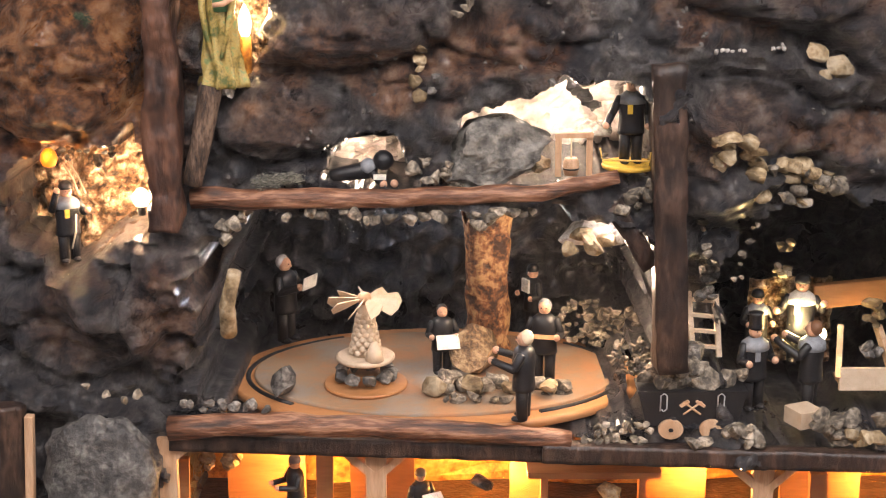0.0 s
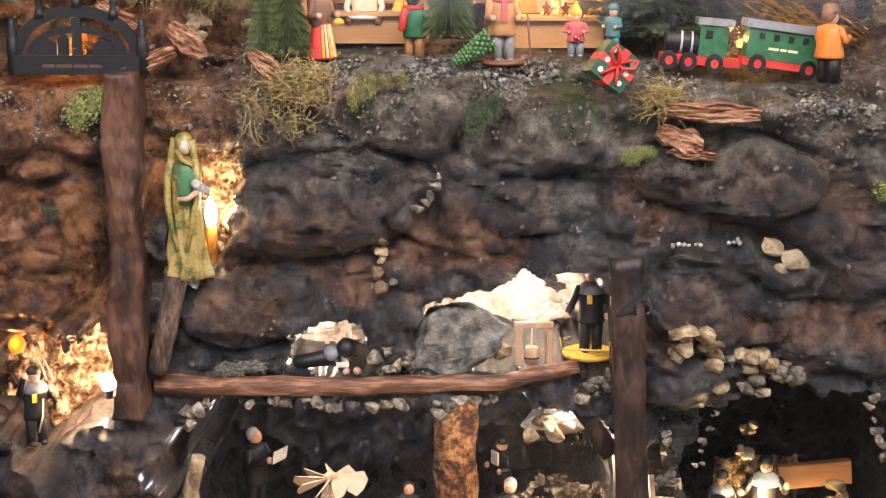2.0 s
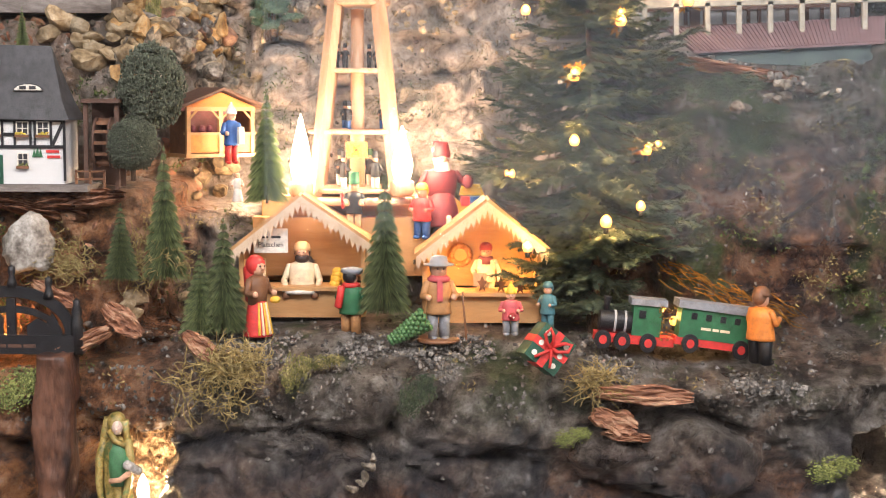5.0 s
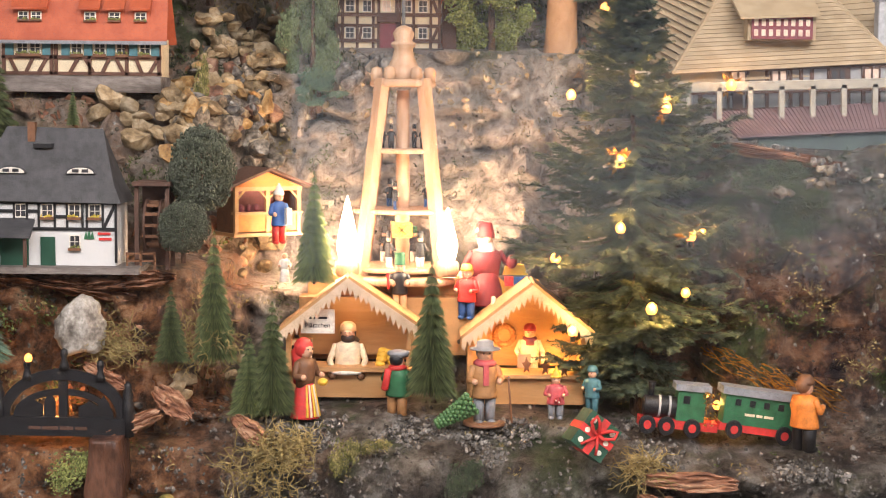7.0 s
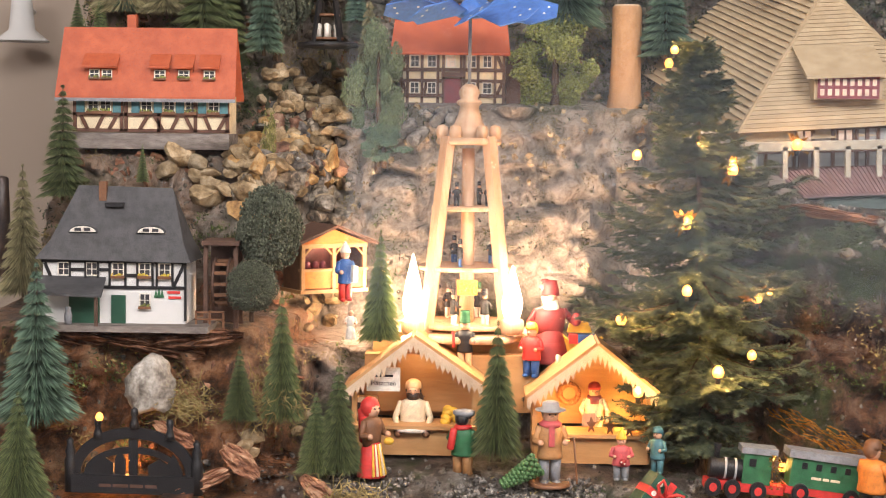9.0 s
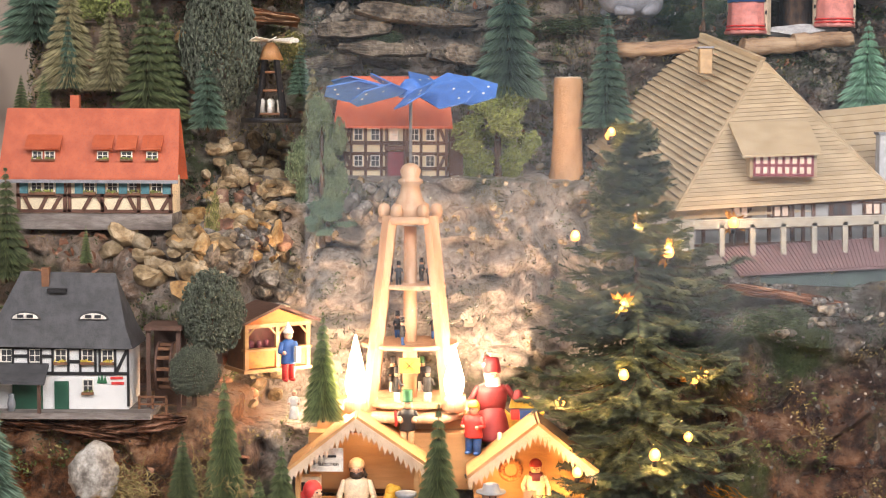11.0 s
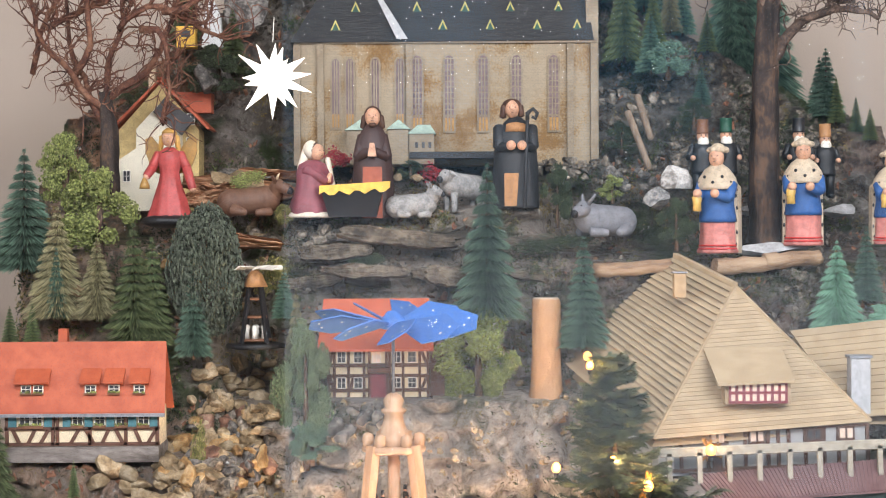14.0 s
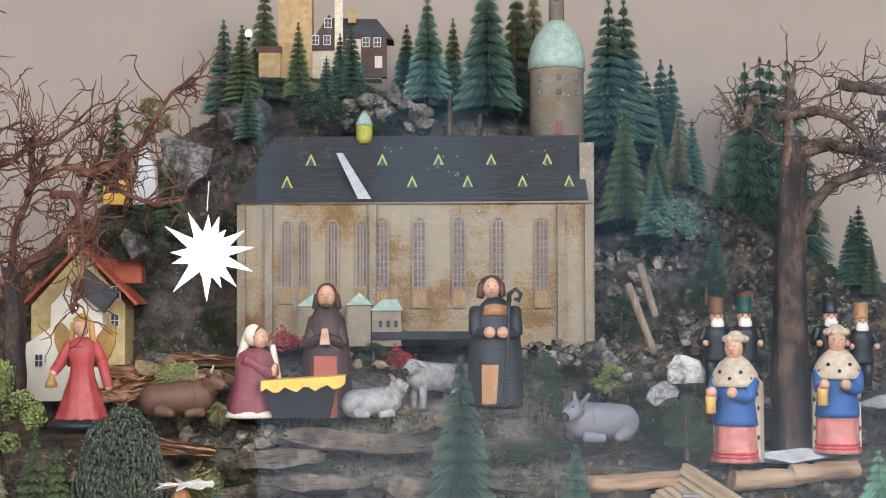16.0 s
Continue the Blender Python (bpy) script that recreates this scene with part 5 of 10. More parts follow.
for a, c in (((-0.4403, 0.0200, 1.1415), (-0.4227, 0.0200, 1.1026)), ((-0.4469, 0.0250, 1.1372), (-0.4303, 0.0200, 1.1026)), ((-0.4351, 0.0200, 1.0797), (-0.4423, 0.0200, 1.0400))):
    whole("climbing_rope", Build().tube([a, Vector(a).lerp(Vector(c), 0.5) + Vector((0.002, 0, 0)), c], 0.0011), CREAM, label="thin pale rope hanging in the shaft", category="rope")
heap((-0.4295, 0.0300, 1.1490), 0.04, 0.014, 16, 0.008, 0.016, DARK_STONE, y=0.03)

# the statue in its niche
statue = Build()
statue.use(0).lathe([(0.15, 0), (0.15, 0.03), (0.125, 0.12), (0.11, 0.3), (0.098, 0.45), (0.088, 0.56), (0.1, 0.68), (0.085, 0.76), (0.035, 0.82)], 60, squash=0.7)
bmesh.ops.subdivide_edges(statue.bm, edges=[e for e in statue.bm.edges if e.calc_length() > 0.05], cuts=3, use_grid_fill=True)
for v in statue.bm.verts:
    if v.co.z < 0.62:
        a = math.atan2(v.co.y, v.co.x)
        v.co.xy *= 1 + 0.17 * math.sin(7 * a + 6 * v.co.z + 2 * noise.noise(v.co * 5)) * smooth(0.62, 0.3, v.co.z) + 0.08 * math.sin(15 * a - 9 * v.co.z)
statue.use(1).lathe([(0.055, 0.5), (0.066, 0.62), (0.062, 0.72), (0.026, 0.8)], 18, Matrix.Translation((0.022, -0.035, 0)), squash=0.75)
for side in (-1, 1):
    statue.use(0).tube([(0.075 * side, -0.005, 0.8), (0.105 * side, -0.03, 0.68), (0.1 * side, -0.06, 0.52), (0.07 * side, -0.085, 0.36), (0.03 * side, -0.09, 0.2)], 0.034, 0.016)
statue.use(2).ball((0.024, -0.042, 0.885), 0.042, 14, (0.85, 0.9, 1.2)).ball((0.032, -0.082, 0.88), 0.009, 6)
statue.use(0).ball((0.004, 0.002, 0.905), 0.064, 16, (1.0, 1, 1.25)).tube([(0.06, -0.01, 0.93), (0.07, 0.0, 0.84), (0.085, 0.01, 0.74)], 0.03, 0.02).tube([(-0.05, 0.02, 0.93), (-0.085, 0.03, 0.82), (-0.1, 0.04, 0.66), (-0.115, 0.03, 0.4)], 0.045, 0.02)
statue.use(0).tube([(-0.03, -0.04, 0.86), (0.02, -0.07, 0.8), (0.08, -0.05, 0.77)], 0.026, 0.018)
statue.use(1).rod((0.09, -0.02, 0.71), (0.11, -0.08, 0.6), 0.024, 0.022).use(4).tube([(0.12, -0.08, 0.6), (0.07, -0.13, 0.56), (0.0, -0.13, 0.55)], 0.022, 0.018).use(3).rod((0.1, -0.1, 0.66), (0.17, -0.04, 0.6), 0.03)
whole("statue", statue, [material("old_gilt", [(0.08, 0.1, 0.03), (0.26, 0.19, 0.05), (0.42, 0.3, 0.1), (0.2, 0.26, 0.1)], 0.022, 0.4, 0.3, 0.004), paint("old_green", (0.07, 0.2, 0.09)), paint("pale_face", (0.6, 0.46, 0.38)), PALE_STONE, SKIN], (-0.2600, -0.0050, 1.2290), -10, 0.1640, "standing robed statue painted in gold and green", "statue")
heap((-0.2584, -0.0050, 1.2227), 0.02, 0.004, 4, 0.012, 0.02, PALE_STONE, y=-0.008)
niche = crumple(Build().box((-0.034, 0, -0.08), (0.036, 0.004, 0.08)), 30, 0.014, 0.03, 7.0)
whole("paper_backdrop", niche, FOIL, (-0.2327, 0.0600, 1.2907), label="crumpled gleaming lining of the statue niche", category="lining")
niche_candle = base("electric_candle", (-0.2384, 0.0300, 1.2289), scale=0.0006, label="orange electric candle with a bright bulb behind the statue", category="candle")
part("stem", Build().lathe([(11, 0), (11, 80), (9, 84)], 14), AMBER, niche_candle)
part("flame_bulb", Build().lathe([(7, 84), (11, 96), (12, 110), (8, 128), (0, 142)], 14), HOT, niche_candle)
lamp("niche_light", (-0.2248, 0.0150, 1.3095), 0.36, (1.0, 0.72, 0.4), 0.01)
lamp("side_hollow_light", (0.5718, 0.0500, 1.2883), 0.16, (1.0, 0.72, 0.45), 0.01)

# stones on the dark face
random.seed(3)
string((-0.0458, 0.0000, 1.2772), (-0.0494, 0.0000, 1.2139), 5, 0.016, 0.024, TAN_STONE, 0.003)
string((0.0190, -0.0100, 1.3471), (-0.0054, -0.0100, 1.3009), 5, 0.014, 0.022, STONE, 0.003)
heap((0.2878, 0.0000, 1.1604), 0.036, 0.022, 16, 0.02, 0.036, TAN_STONE, lean=-0.6)
heap((0.3740, 0.0000, 1.1153), 0.05, 0.026, 14, 0.018, 0.034, STONE, lean=-0.6)
heap((0.3611, 0.0000, 1.1218), 0.05, 0.026, 14, 0.018, 0.036, TAN_STONE, lean=-0.6)
for q in ((0.3811, -0.015, 1.2643, 0.038), (0.4031, -0.015, 1.2500, 0.034), (0.3866, -0.015, 1.2387, 0.03)):
    stone(q[:3], q[3], 0.02, q[3], TAN_STONE)
stone((0.2276, -0.0050, 1.2380), 0.034, 0.02, 0.02, DARK_STONE)
string((0.2684, -0.0100, 1.2673), (0.3038, -0.0100, 1.2674), 6, 0.006, 0.01, PALE_STONE, 0.001)
string((0.3281, -0.0100, 1.2694), (0.3463, -0.0100, 1.2719), 3, 0.007, 0.011, PALE_STONE, 0.001)
string((0.2641, 0.0200, 1.0848), (0.2760, 0.0400, 1.0128), 5, 0.012, 0.02, STONE, 0.003)
heap((0.2897, 0.0500, 0.9894), 0.018, 0.03, 12, 0.016, 0.026, DARK_STONE, y=0.06)
string((0.3254, 0.0100, 1.0742), (0.3107, 0.0300, 0.9955), 9, 0.006, 0.012, STONE, 0.005)
heap((0.3829, 0.1000, 1.0018), 0.012, 0.03, 10, 0.014, 0.02, TAN_STONE, y=0.12)
string((0.4959, 0.0000, 1.0941), (0.5242, 0.0200, 1.0132), 7, 0.012, 0.02, STONE, 0.004)

# ---- the loading place: cart, ladder, miners ----
cart = base("mine_cart", (0.2639, 0.0150, 0.8176), scale=0.0006, label="black mine cart with crossed hammers, heaped with grey stones", category="mine cart")
cart.scale.x *= 1.22
part("body", Build().solid([(-70, -14, 18), (72, -14, 18), (72, 46, 18), (-70, 46, 18), (-86, -22, 92), (86, -22, 92), (86, 54, 92), (-86, 54, 92)], [(0, 1, 5, 4), (1, 2, 6, 5), (2, 3, 7, 6), (3, 0, 4, 7), (3, 2, 1, 0), (4, 5, 6, 7)]), BLACK, cart, bevel=1.5)
for x in (-33, 32):
    part("wheel", Build().lathe([(19, -5), (20, -4), (20, 4), (19, 5)], 20, Matrix.Translation((x, -24, 16)) @ Matrix.Rotation(radians(90), 4, "X")).use(1).lathe([(4, -6.5), (4, 6.5)], 8, Matrix.Translation((x, -24, 16)) @ Matrix.Rotation(radians(90), 4, "X")), [RAW_WOOD, BLACK], cart)
for s in (-1, 1):
    hammer = Build().rod((-13 * s, -22, 46), (14 * s, -24, 72), 2).beam((6 * s, -24, 74), (19 * s, -24, 63), 7, 5)
    part("hammer", hammer, RAW_WOOD, cart)
    x = 45 * s
    loop = [(x - 5 + 8 * s * 0, -21, 52), (x - 5, -23, 84), (x, -24, 89), (x + 5, -23, 84), (x + 5, -21, 56), (x, -21, 51), (x - 3, -22, 56)]
    part("clip", Build().tube(loop, 1.3), PALE_GREY, cart)
heap((0.2666, 0.0300, 0.8860), 0.058, 0.012, 22, 0.024, 0.042, STONE, y=0.03)
heap((0.2510, 0.0400, 0.9029), 0.02, 0.014, 4, 0.03, 0.042, GRAVEL, y=0.045)
ladder = base("ladder", (0.2823, 0.0500, 0.9006), scale=0.0007, label="short pale wooden ladder leaning on the rock", category="ladder")
part("rail", Build().beam((-18, 0, 0), (-26, 25, 104), 9, 6), WHITE_WOOD, ladder)
part("rail", Build().beam((26, 0, -4), (20, 25, 98), 9, 6), WHITE_WOOD, ladder)
for i in range(4):
    z = 14 + 25 * i
    part("rung", Build().beam((-20 - 0.07 * z, z * 0.25, z + 2), (25 - 0.05 * z, z * 0.25, z - 2), 9, 5), WHITE_WOOD, ladder)
doll("miner_figurine", (0.3420, 0.0500, 0.8339), 0.1130, BLACK, BLACK, BLACK, GREY, GREY, turn=25, hat_kind="tall", more=miner_gear, label="carved miner in black with grey collar holding a stone", group="mine miners")
doll("miner_figurine", (0.3609, 0.1400, 0.8593), 0.0959, BLACK, BLACK, BLACK, WHITE, GREY, turn=10, hat_kind="round", more=miner_gear, label="carved miner in black standing behind the others", group="mine miners")
doll("miner_figurine", (0.4123, 0.1300, 0.8628), 0.1157, BLACK, BLACK, BLACK, WHITE, WHITE, turn=-10, hat_kind="round", arms=((-0.26, -0.14, 0.6), (0.22, -0.14, 0.7)), more=miner_gear, label="carved miner with white collar beside the ore wash", group="mine miners")
doll("miner_figurine", (0.4115, 0.0600, 0.8255), 0.1210, BLACK, BLACK, BROWN, ROSE, GREY, turn=-120, hat_kind="none", hair=BROWN, arms=((-0.1, -0.3, 0.72), (0.12, -0.34, 0.74)), more=lambda b: b.use(5).lathe([(0.16, 0.66), (0.15, 0.73), (0.07, 0.79)], 14, squash=0.85).use(4).ball((-0.1, 0, 0.6), 0.08), label="carved miner seen from behind with a hammer", group="mine miners")
bulb((0.4300, 0.1000, 0.9080), 0.008, HOT, label="bright bulb among the miners")
lamp("wash_light", (0.4000, 0.1000, 0.9187), 0.8, (1.0, 0.72, 0.3), 0.008)
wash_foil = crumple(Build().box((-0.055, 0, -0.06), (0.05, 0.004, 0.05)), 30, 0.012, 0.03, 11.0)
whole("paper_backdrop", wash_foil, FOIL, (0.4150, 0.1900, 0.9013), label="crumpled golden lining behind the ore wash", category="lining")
lamp("wash_light", (0.4528, 0.1400, 0.9470), 0.55, (1.0, 0.75, 0.4), 0.01)
box = base("ore_box", (0.4791, 0.0800, 0.8450), scale=0.0007, label="pale wooden ore trough on the mine floor", category="trough")
part("front", Build().box((-40, -4, 0), (60, 4, 40)), WHITE_WOOD, box, bevel=1.5)
part("side", Build().beam((-42, 0, 20), (-28, 60, 95), 10, 14), RAW_WOOD, box)
part("side", Build().beam((58, 0, 10), (36, 60, 95), 10, 14), RAW_WOOD, box)
part("bottom", Build().box((-36, 4, 4), (52, 60, 10)), RAW_WOOD, box)
heap((0.4914, 0.1000, 0.8881), 0.016, 0.014, 6, 0.018, 0.026, GRAVEL, y=0.1)
heap((0.5000, 0.1200, 0.9353), 0.014, 0.02, 6, 0.016, 0.028, TAN_STONE, y=0.12)
whole("plank", Build().beam((0.4289, 0.1400, 0.9434), (0.5177, 0.1400, 0.9526), 0.012, 0.03), TABLE_WOOD, label="rough plank at the back of the mine", category="plank", bevel=0.001)
whole("wood_block", Build().box((-0.016, -0.012, 0), (0.016, 0.02, 0.02)), WHITE_WOOD, (0.3995, 0.0200, 0.8246), 25, label="sawn block of pale wood", category="block", bevel=0.001)
heap((0.1799, 0.0000, 0.8239), 0.055, 0.014, 24, 0.012, 0.022, STONE, y=-0.003)
heap((0.3298, 0.0000, 0.8259), 0.03, 0.012, 8, 0.024, 0.036, STONE, y=-0.002)
heap((0.2731, -0.0100, 0.8210), 0.012, 0.004, 2, 0.026, 0.034, STONE, y=-0.016)
heap((0.4430, 0.0000, 0.8376), 0.045, 0.02, 14, 0.022, 0.038, STONE, y=0.0)
heap((0.4609, -0.0100, 0.8243), 0.03, 0.006, 5, 0.018, 0.03, TAN_STONE, y=-0.012)

# ---- the lowest floor, lit amber ----
back = Build().box((-0.36, 0.23, 0.62), (0.62, 0.24, 0.80))
bmesh.ops.subdivide_edges(back.bm, edges=back.bm.edges[:], cuts=14, use_grid_fill=True)
for v in back.bm.verts:
    v.co.y += 0.02 * fbm(tuple(v.co), 0.05, 3)
whole("amber_lining", back, AMBER, label="crumpled amber lining at the back of the lowest floor", category="lining")
whole("lower_floor", Build().box((-0.36, 0.0, 0.64), (0.62, 0.225, 0.652)), TABLE_WOOD, label="orange wooden boards of the lowest floor", category="floor", bevel=0.001)
for x in (-0.2, 0.05, 0.3, 0.52):
    lamp("lower_light", (x, 0.11, 0.72), 1.7, (1.0, 0.45, 0.1), 0.015)


for x0, x1, z1, y in ((-0.3, -0.2, 0.74, 0.16), (-0.14, -0.06, 0.77, 0.12), (0.06, 0.1, 0.78, 0.14), (0.23, 0.31, 0.75, 0.15), (0.4, 0.5, 0.78, 0.13)):
    whole("partition_board", Build().box((x0, y, 0.652), (x1, y + 0.008, z1)), TABLE_WOOD, label="orange wooden partition board on the lowest floor", category="board", group="partition boards", bevel=0.001)


def forked_post(place):
    p = base("forked_post", place, scale=0.0006, label="pale wooden post with two braces under the beam", category="post", group="forked posts")
    part("post", Build().box((-20, -10, -120), (20, 10, 0)), RAW_WOOD, p, bevel=2)
    for s in (-1, 1):
        part("brace", Build().beam((10 * s, 0, -48), (66 * s, 0, 2), 24, 16), RAW_WOOD, p)
    return p


forked_post((-0.1019, 0.0120, 0.7980))
forked_post((0.3520, 0.0120, 0.7790))
side = base("forked_post", (-0.3432, 0.0000, 0.8210), scale=0.0006, label="pale wooden corner post under the log", category="post", group="forked posts")
part("post", Build().box((-18, -10, -150), (18, 10, -4)), RAW_WOOD, side, bevel=2)
part("brace", Build().beam((12, 0, -44), (62, 0, -2), 22, 16), RAW_WOOD, side)
whole("wall_stud", Build().beam((-0.1676, 0.0600, 0.6995), (-0.1657, 0.0600, 0.7774), 0.012, 0.02), TABLE_WOOD, label="orange upright board of the lowest floor", category="stud")
whole("wall_stud", Build().beam((0.4270, 0.0500, 0.7037), (0.4260, 0.0500, 0.7511), 0.012, 0.02), TABLE_WOOD, label="orange upright board of the lowest floor", category="stud")
whole("wall_stud", Build().beam((-0.3398, 0.0500, 0.7044), (-0.3378, 0.0500, 0.7709), 0.008, 0.02), TABLE_WOOD, label="orange upright board of the lowest floor", category="stud")
bench = base("bench", (0.1584, 0.0600, 0.7142), scale=0.0007, label="yellow wooden bench on the lowest floor", category="bench")
part("seat", Build().box((-115, -10, 38), (115, 40, 50)), TABLE_WOOD, bench, bevel=1)
part("backrest", Build().box((-115, 34, 40), (115, 42, 66)), TABLE_WOOD, bench, bevel=1)
for x in (-85, 85):
    part("leg", Build().box((x - 6, 0, -50), (x + 6, 30, 38)), TABLE_WOOD, bench)
boulder((0.1731, 0.0400, 0.7323), 0.034, 0.03, 0.03, TAN_STONE, "yellowish stone before the bench")
boulder((0.0225, 0.0500, 0.7397), 0.034, 0.03, 0.03, DARK_STONE, "dark stone on the lowest floor")
heap((-0.3022, 0.1000, 0.7453), 0.03, 0.02, 10, 0.02, 0.03, TAN_STONE, y=0.12)
doll("miner_figurine", (-0.2003, 0.0400, 0.6904), 0.0905, BLACK, BLACK, GREY, WHITE, turn=-60, hat_kind="round", arms=((-0.1, -0.3, 0.6), (0.1, -0.3, 0.6)), label="carved miner in black working on the lowest floor", group="mine miners")
doll("miner_figurine", (-0.0507, 0.0500, 0.6742), 0.0846, BLACK, BLACK, GREY, WHITE, turn=30, hat_kind="round", more=sheet(0.05, -0.3, 0.6, 0.3, 0.2, -50), label="carved miner holding a white sheet", group="mine miners")

# ---- the Christmas market ----


def stall(place, label, half_l, half_r, drop_l, drop_r, wall, glow):
    """A market booth: floor panel, counter, back wall, two roof boards and a jagged fringe. Sizes in its own small units."""
    s = base("market_stall", place, scale=0.0007, label=label, category="market stall", group="market stalls")
    hl, hr = half_l - 14, half_r - 14
    part("front_panel", Build().box((-hl, 0, 0), (hr, 6, 44)), PLY, s, bevel=1)
    part("counter", Build().box((-hl - 5, -12, 45), (hr + 5, 60, 51)), PLY, s, bevel=1)
    part("back_wall", Build().prism([(-hl, 51), (hr, 51), (hr, 200 - drop_r - 8), (0, 190), (-hl, 200 - drop_l - 8)], 84, 90), wall, s)
    for sx, h, d in ((-1, hl, drop_l), (1, hr, drop_r)):
        part("side_wall", Build().box((sx * h - 4, 6, 0), (sx * h + 4, 84, 200 - d - 6)), PLY, s, bevel=1)
    for sx, h, d in ((-1, half_l, drop_l), (1, half_r, drop_r)):
        a, c = Vector((0, 0, 200)), Vector((sx * h, 0, 200 - d))
        n = Vector((sx * d, 0, h)).normalized() * 5
        board = Build().solid([a + Vector((0, -14, 0)), c + Vector((0, -14, 0)), c + Vector((0, 96, 0)), a + Vector((0, 96, 0)), a + n + Vector((0, -14, 0)), c + n + Vector((0, -14, 0)), c + n + Vector((0, 96, 0)), a + n + Vector((0, 96, 0))],
                              [(0, 1, 2, 3), (4, 7, 6, 5), (0, 4, 5, 1), (1, 5, 6, 2), (2, 6, 7, 3), (3, 7, 4, 0)])
        part("roof_board", board, PLY, s)
        rng = random.Random(int(h))
        outline = [(0, 200), (sx * h, 200 - d)]
        teeth = 13
        for i in range(teeth):
            k0, k1 = 1 - i / teeth, 1 - (i + 0.5) / teeth
            outline.append((sx * h * k0, 200 - d * k0 - 10 - 4 * rng.random()))
            outline.append((sx * h * k1, 200 - d * k1 - 21 - 9 * rng.random()))
        outline.append((0, 186))
        part("fringe", Build().prism(outline if sx > 0 else outline[::-1], -17, -14), WHITE_WOOD, s, "pale jagged icicle fringe")
    return s


stall_a = stall((-0.0702, 0.1200, 1.4745), "gabled wooden market stall selling biscuits, warmly lit", 113, 115, 90, 78, TABLE_WOOD, 1)
stall_b = stall((0.1419, 0.1100, 1.4700), "gabled wooden market stall with a glowing orange inside", 115, 100, 90, 80, PLY, 2)
lamp("stall_light", (-0.0655, 0.1350, 1.5788), 0.05, (1.0, 0.62, 0.3), 0.006)
lamp("stall_light", (0.1106, 0.1350, 1.5316), 0.11, (1.0, 0.5, 0.12), 0.006)
lamp("stall_light", (0.1724, 0.1350, 1.5178), 0.12, (1.0, 0.55, 0.12), 0.004)
sign = base("sign", (-0.1055, 0.1250, 1.5484), scale=0.0007, label="small white paper sign with black lettering", category="sign")
part("board", Build().box((-28, 0, 0), (28, 1.5, 40)), WHITE, sign)
text = bpy.data.curves.new("lettering", "FONT")
text.body, text.size, text.align_x, text.extrude = "Plätzchen", 11, "CENTER", 0.3
lettering = new("lettering", text)
lettering.parent, lettering.matrix_local = sign, pose(0, -0.5, 10, 90, 0, 0)
text.materials.append(BLACK)
for a, c in ((-16, -4), (0, 16)):
    part("text_bar", Build().box((a, -0.6, 24), (c, 0, 28)), BLACK, sign)

HAIR_DARK = paint("dark_hair", (0.035, 0.018, 0.012))
doll("baker_figurine", (-0.0714, 0.1480, 1.4725), 0.0822, CREAM, CREAM, WOOD_FIG, WHITE, BROWN, hair=HAIR_DARK, beard=True, hat_kind="round", stout=1.35, arms=((-0.2, -0.3, 0.36), (0.2, -0.3, 0.36)), more=lambda b: b.use(4).lathe([(0.24, 0.36), (0.27, 0.4), (0.2, 0.42)], 18, Matrix.Translation((0, -0.32, 0)), squash=0.6).use(5).ball((-0.2, -0.36, 0.34), 0.06).ball((0.2, -0.36, 0.34), 0.06), label="turned wooden baker in cream holding a tray", group="market figures", head=1.22)
rolls = base("bread_plate", (-0.0282, 0.1400, 1.5030), scale=0.0007, label="plate heaped with yellow buns on the counter", category="plate")
part("plate", Build().lathe([(20, 0), (28, 4), (27, 5)], 20), CREAM, rolls)
for i in range(11):
    part("bun", Build().ball((16 * math.cos(i * 2.1) * (1 - i / 14), 12 * math.sin(i * 2.1) * (1 - i / 14), 8 + 2.4 * i), 9, 10, (1, 1, 0.8)), YELLOW, rolls)
pans = base("stove", (-0.1280, 0.1400, 1.5001), scale=0.0007, label="small pale stove with round black hotplates", category="stove")
part("body", Build().box((-22, 0, 0), (20, 20, 55)), CREAM, pans, bevel=2)
for x, z in ((-10, 38), (9, 38), (-10, 14), (9, 14)):
    part("plate_ring", Build().lathe([(7, -2), (8, 0), (7, 2)], 14, pose(x, -1, z, 90)), BLACK, pans)


def apron(b):
    for i in range(5):
        a = radians(-124 + 17 * i)
        b.use(4 if i % 2 else 5).rod((0.19 * math.cos(a), 0.19 * math.sin(a), 0.03), (0.118 * math.cos(a), 0.118 * math.sin(a), 0.43), 0.02, 0.012)
    b.use(5).ball((0.16, -0.16, 0.46), 0.07, 10, (1, 1, 0.7))


doll("woman_figurine", (-0.1145, 0.0600, 1.4628), 0.0870, BROWN, RED, RED, CREAM, YELLOW, hat_kind="veil", skirt=True, turn=48, more=apron, label="turned wooden woman with red headscarf, skirt and basket", group="market figures", head=1.22)
doll("boy_figurine", (-0.0114, 0.0750, 1.4614), 0.0725, GREEN, TAN, GREY, RED, hair=BLACK, hat_kind="cap", turn=150, stout=1.3, arms=((-0.2, -0.1, 0.5), (0.3, -0.15, 0.58)), more=lambda b: b.use(4).lathe([(0.13, 0.74), (0.15, 0.78), (0.11, 0.82)], 14).rod((0.08, 0.14, 0.75), (0.12, 0.18, 0.45), 0.06), label="turned wooden boy in green with grey cap and red scarf", group="market figures", head=1.22)
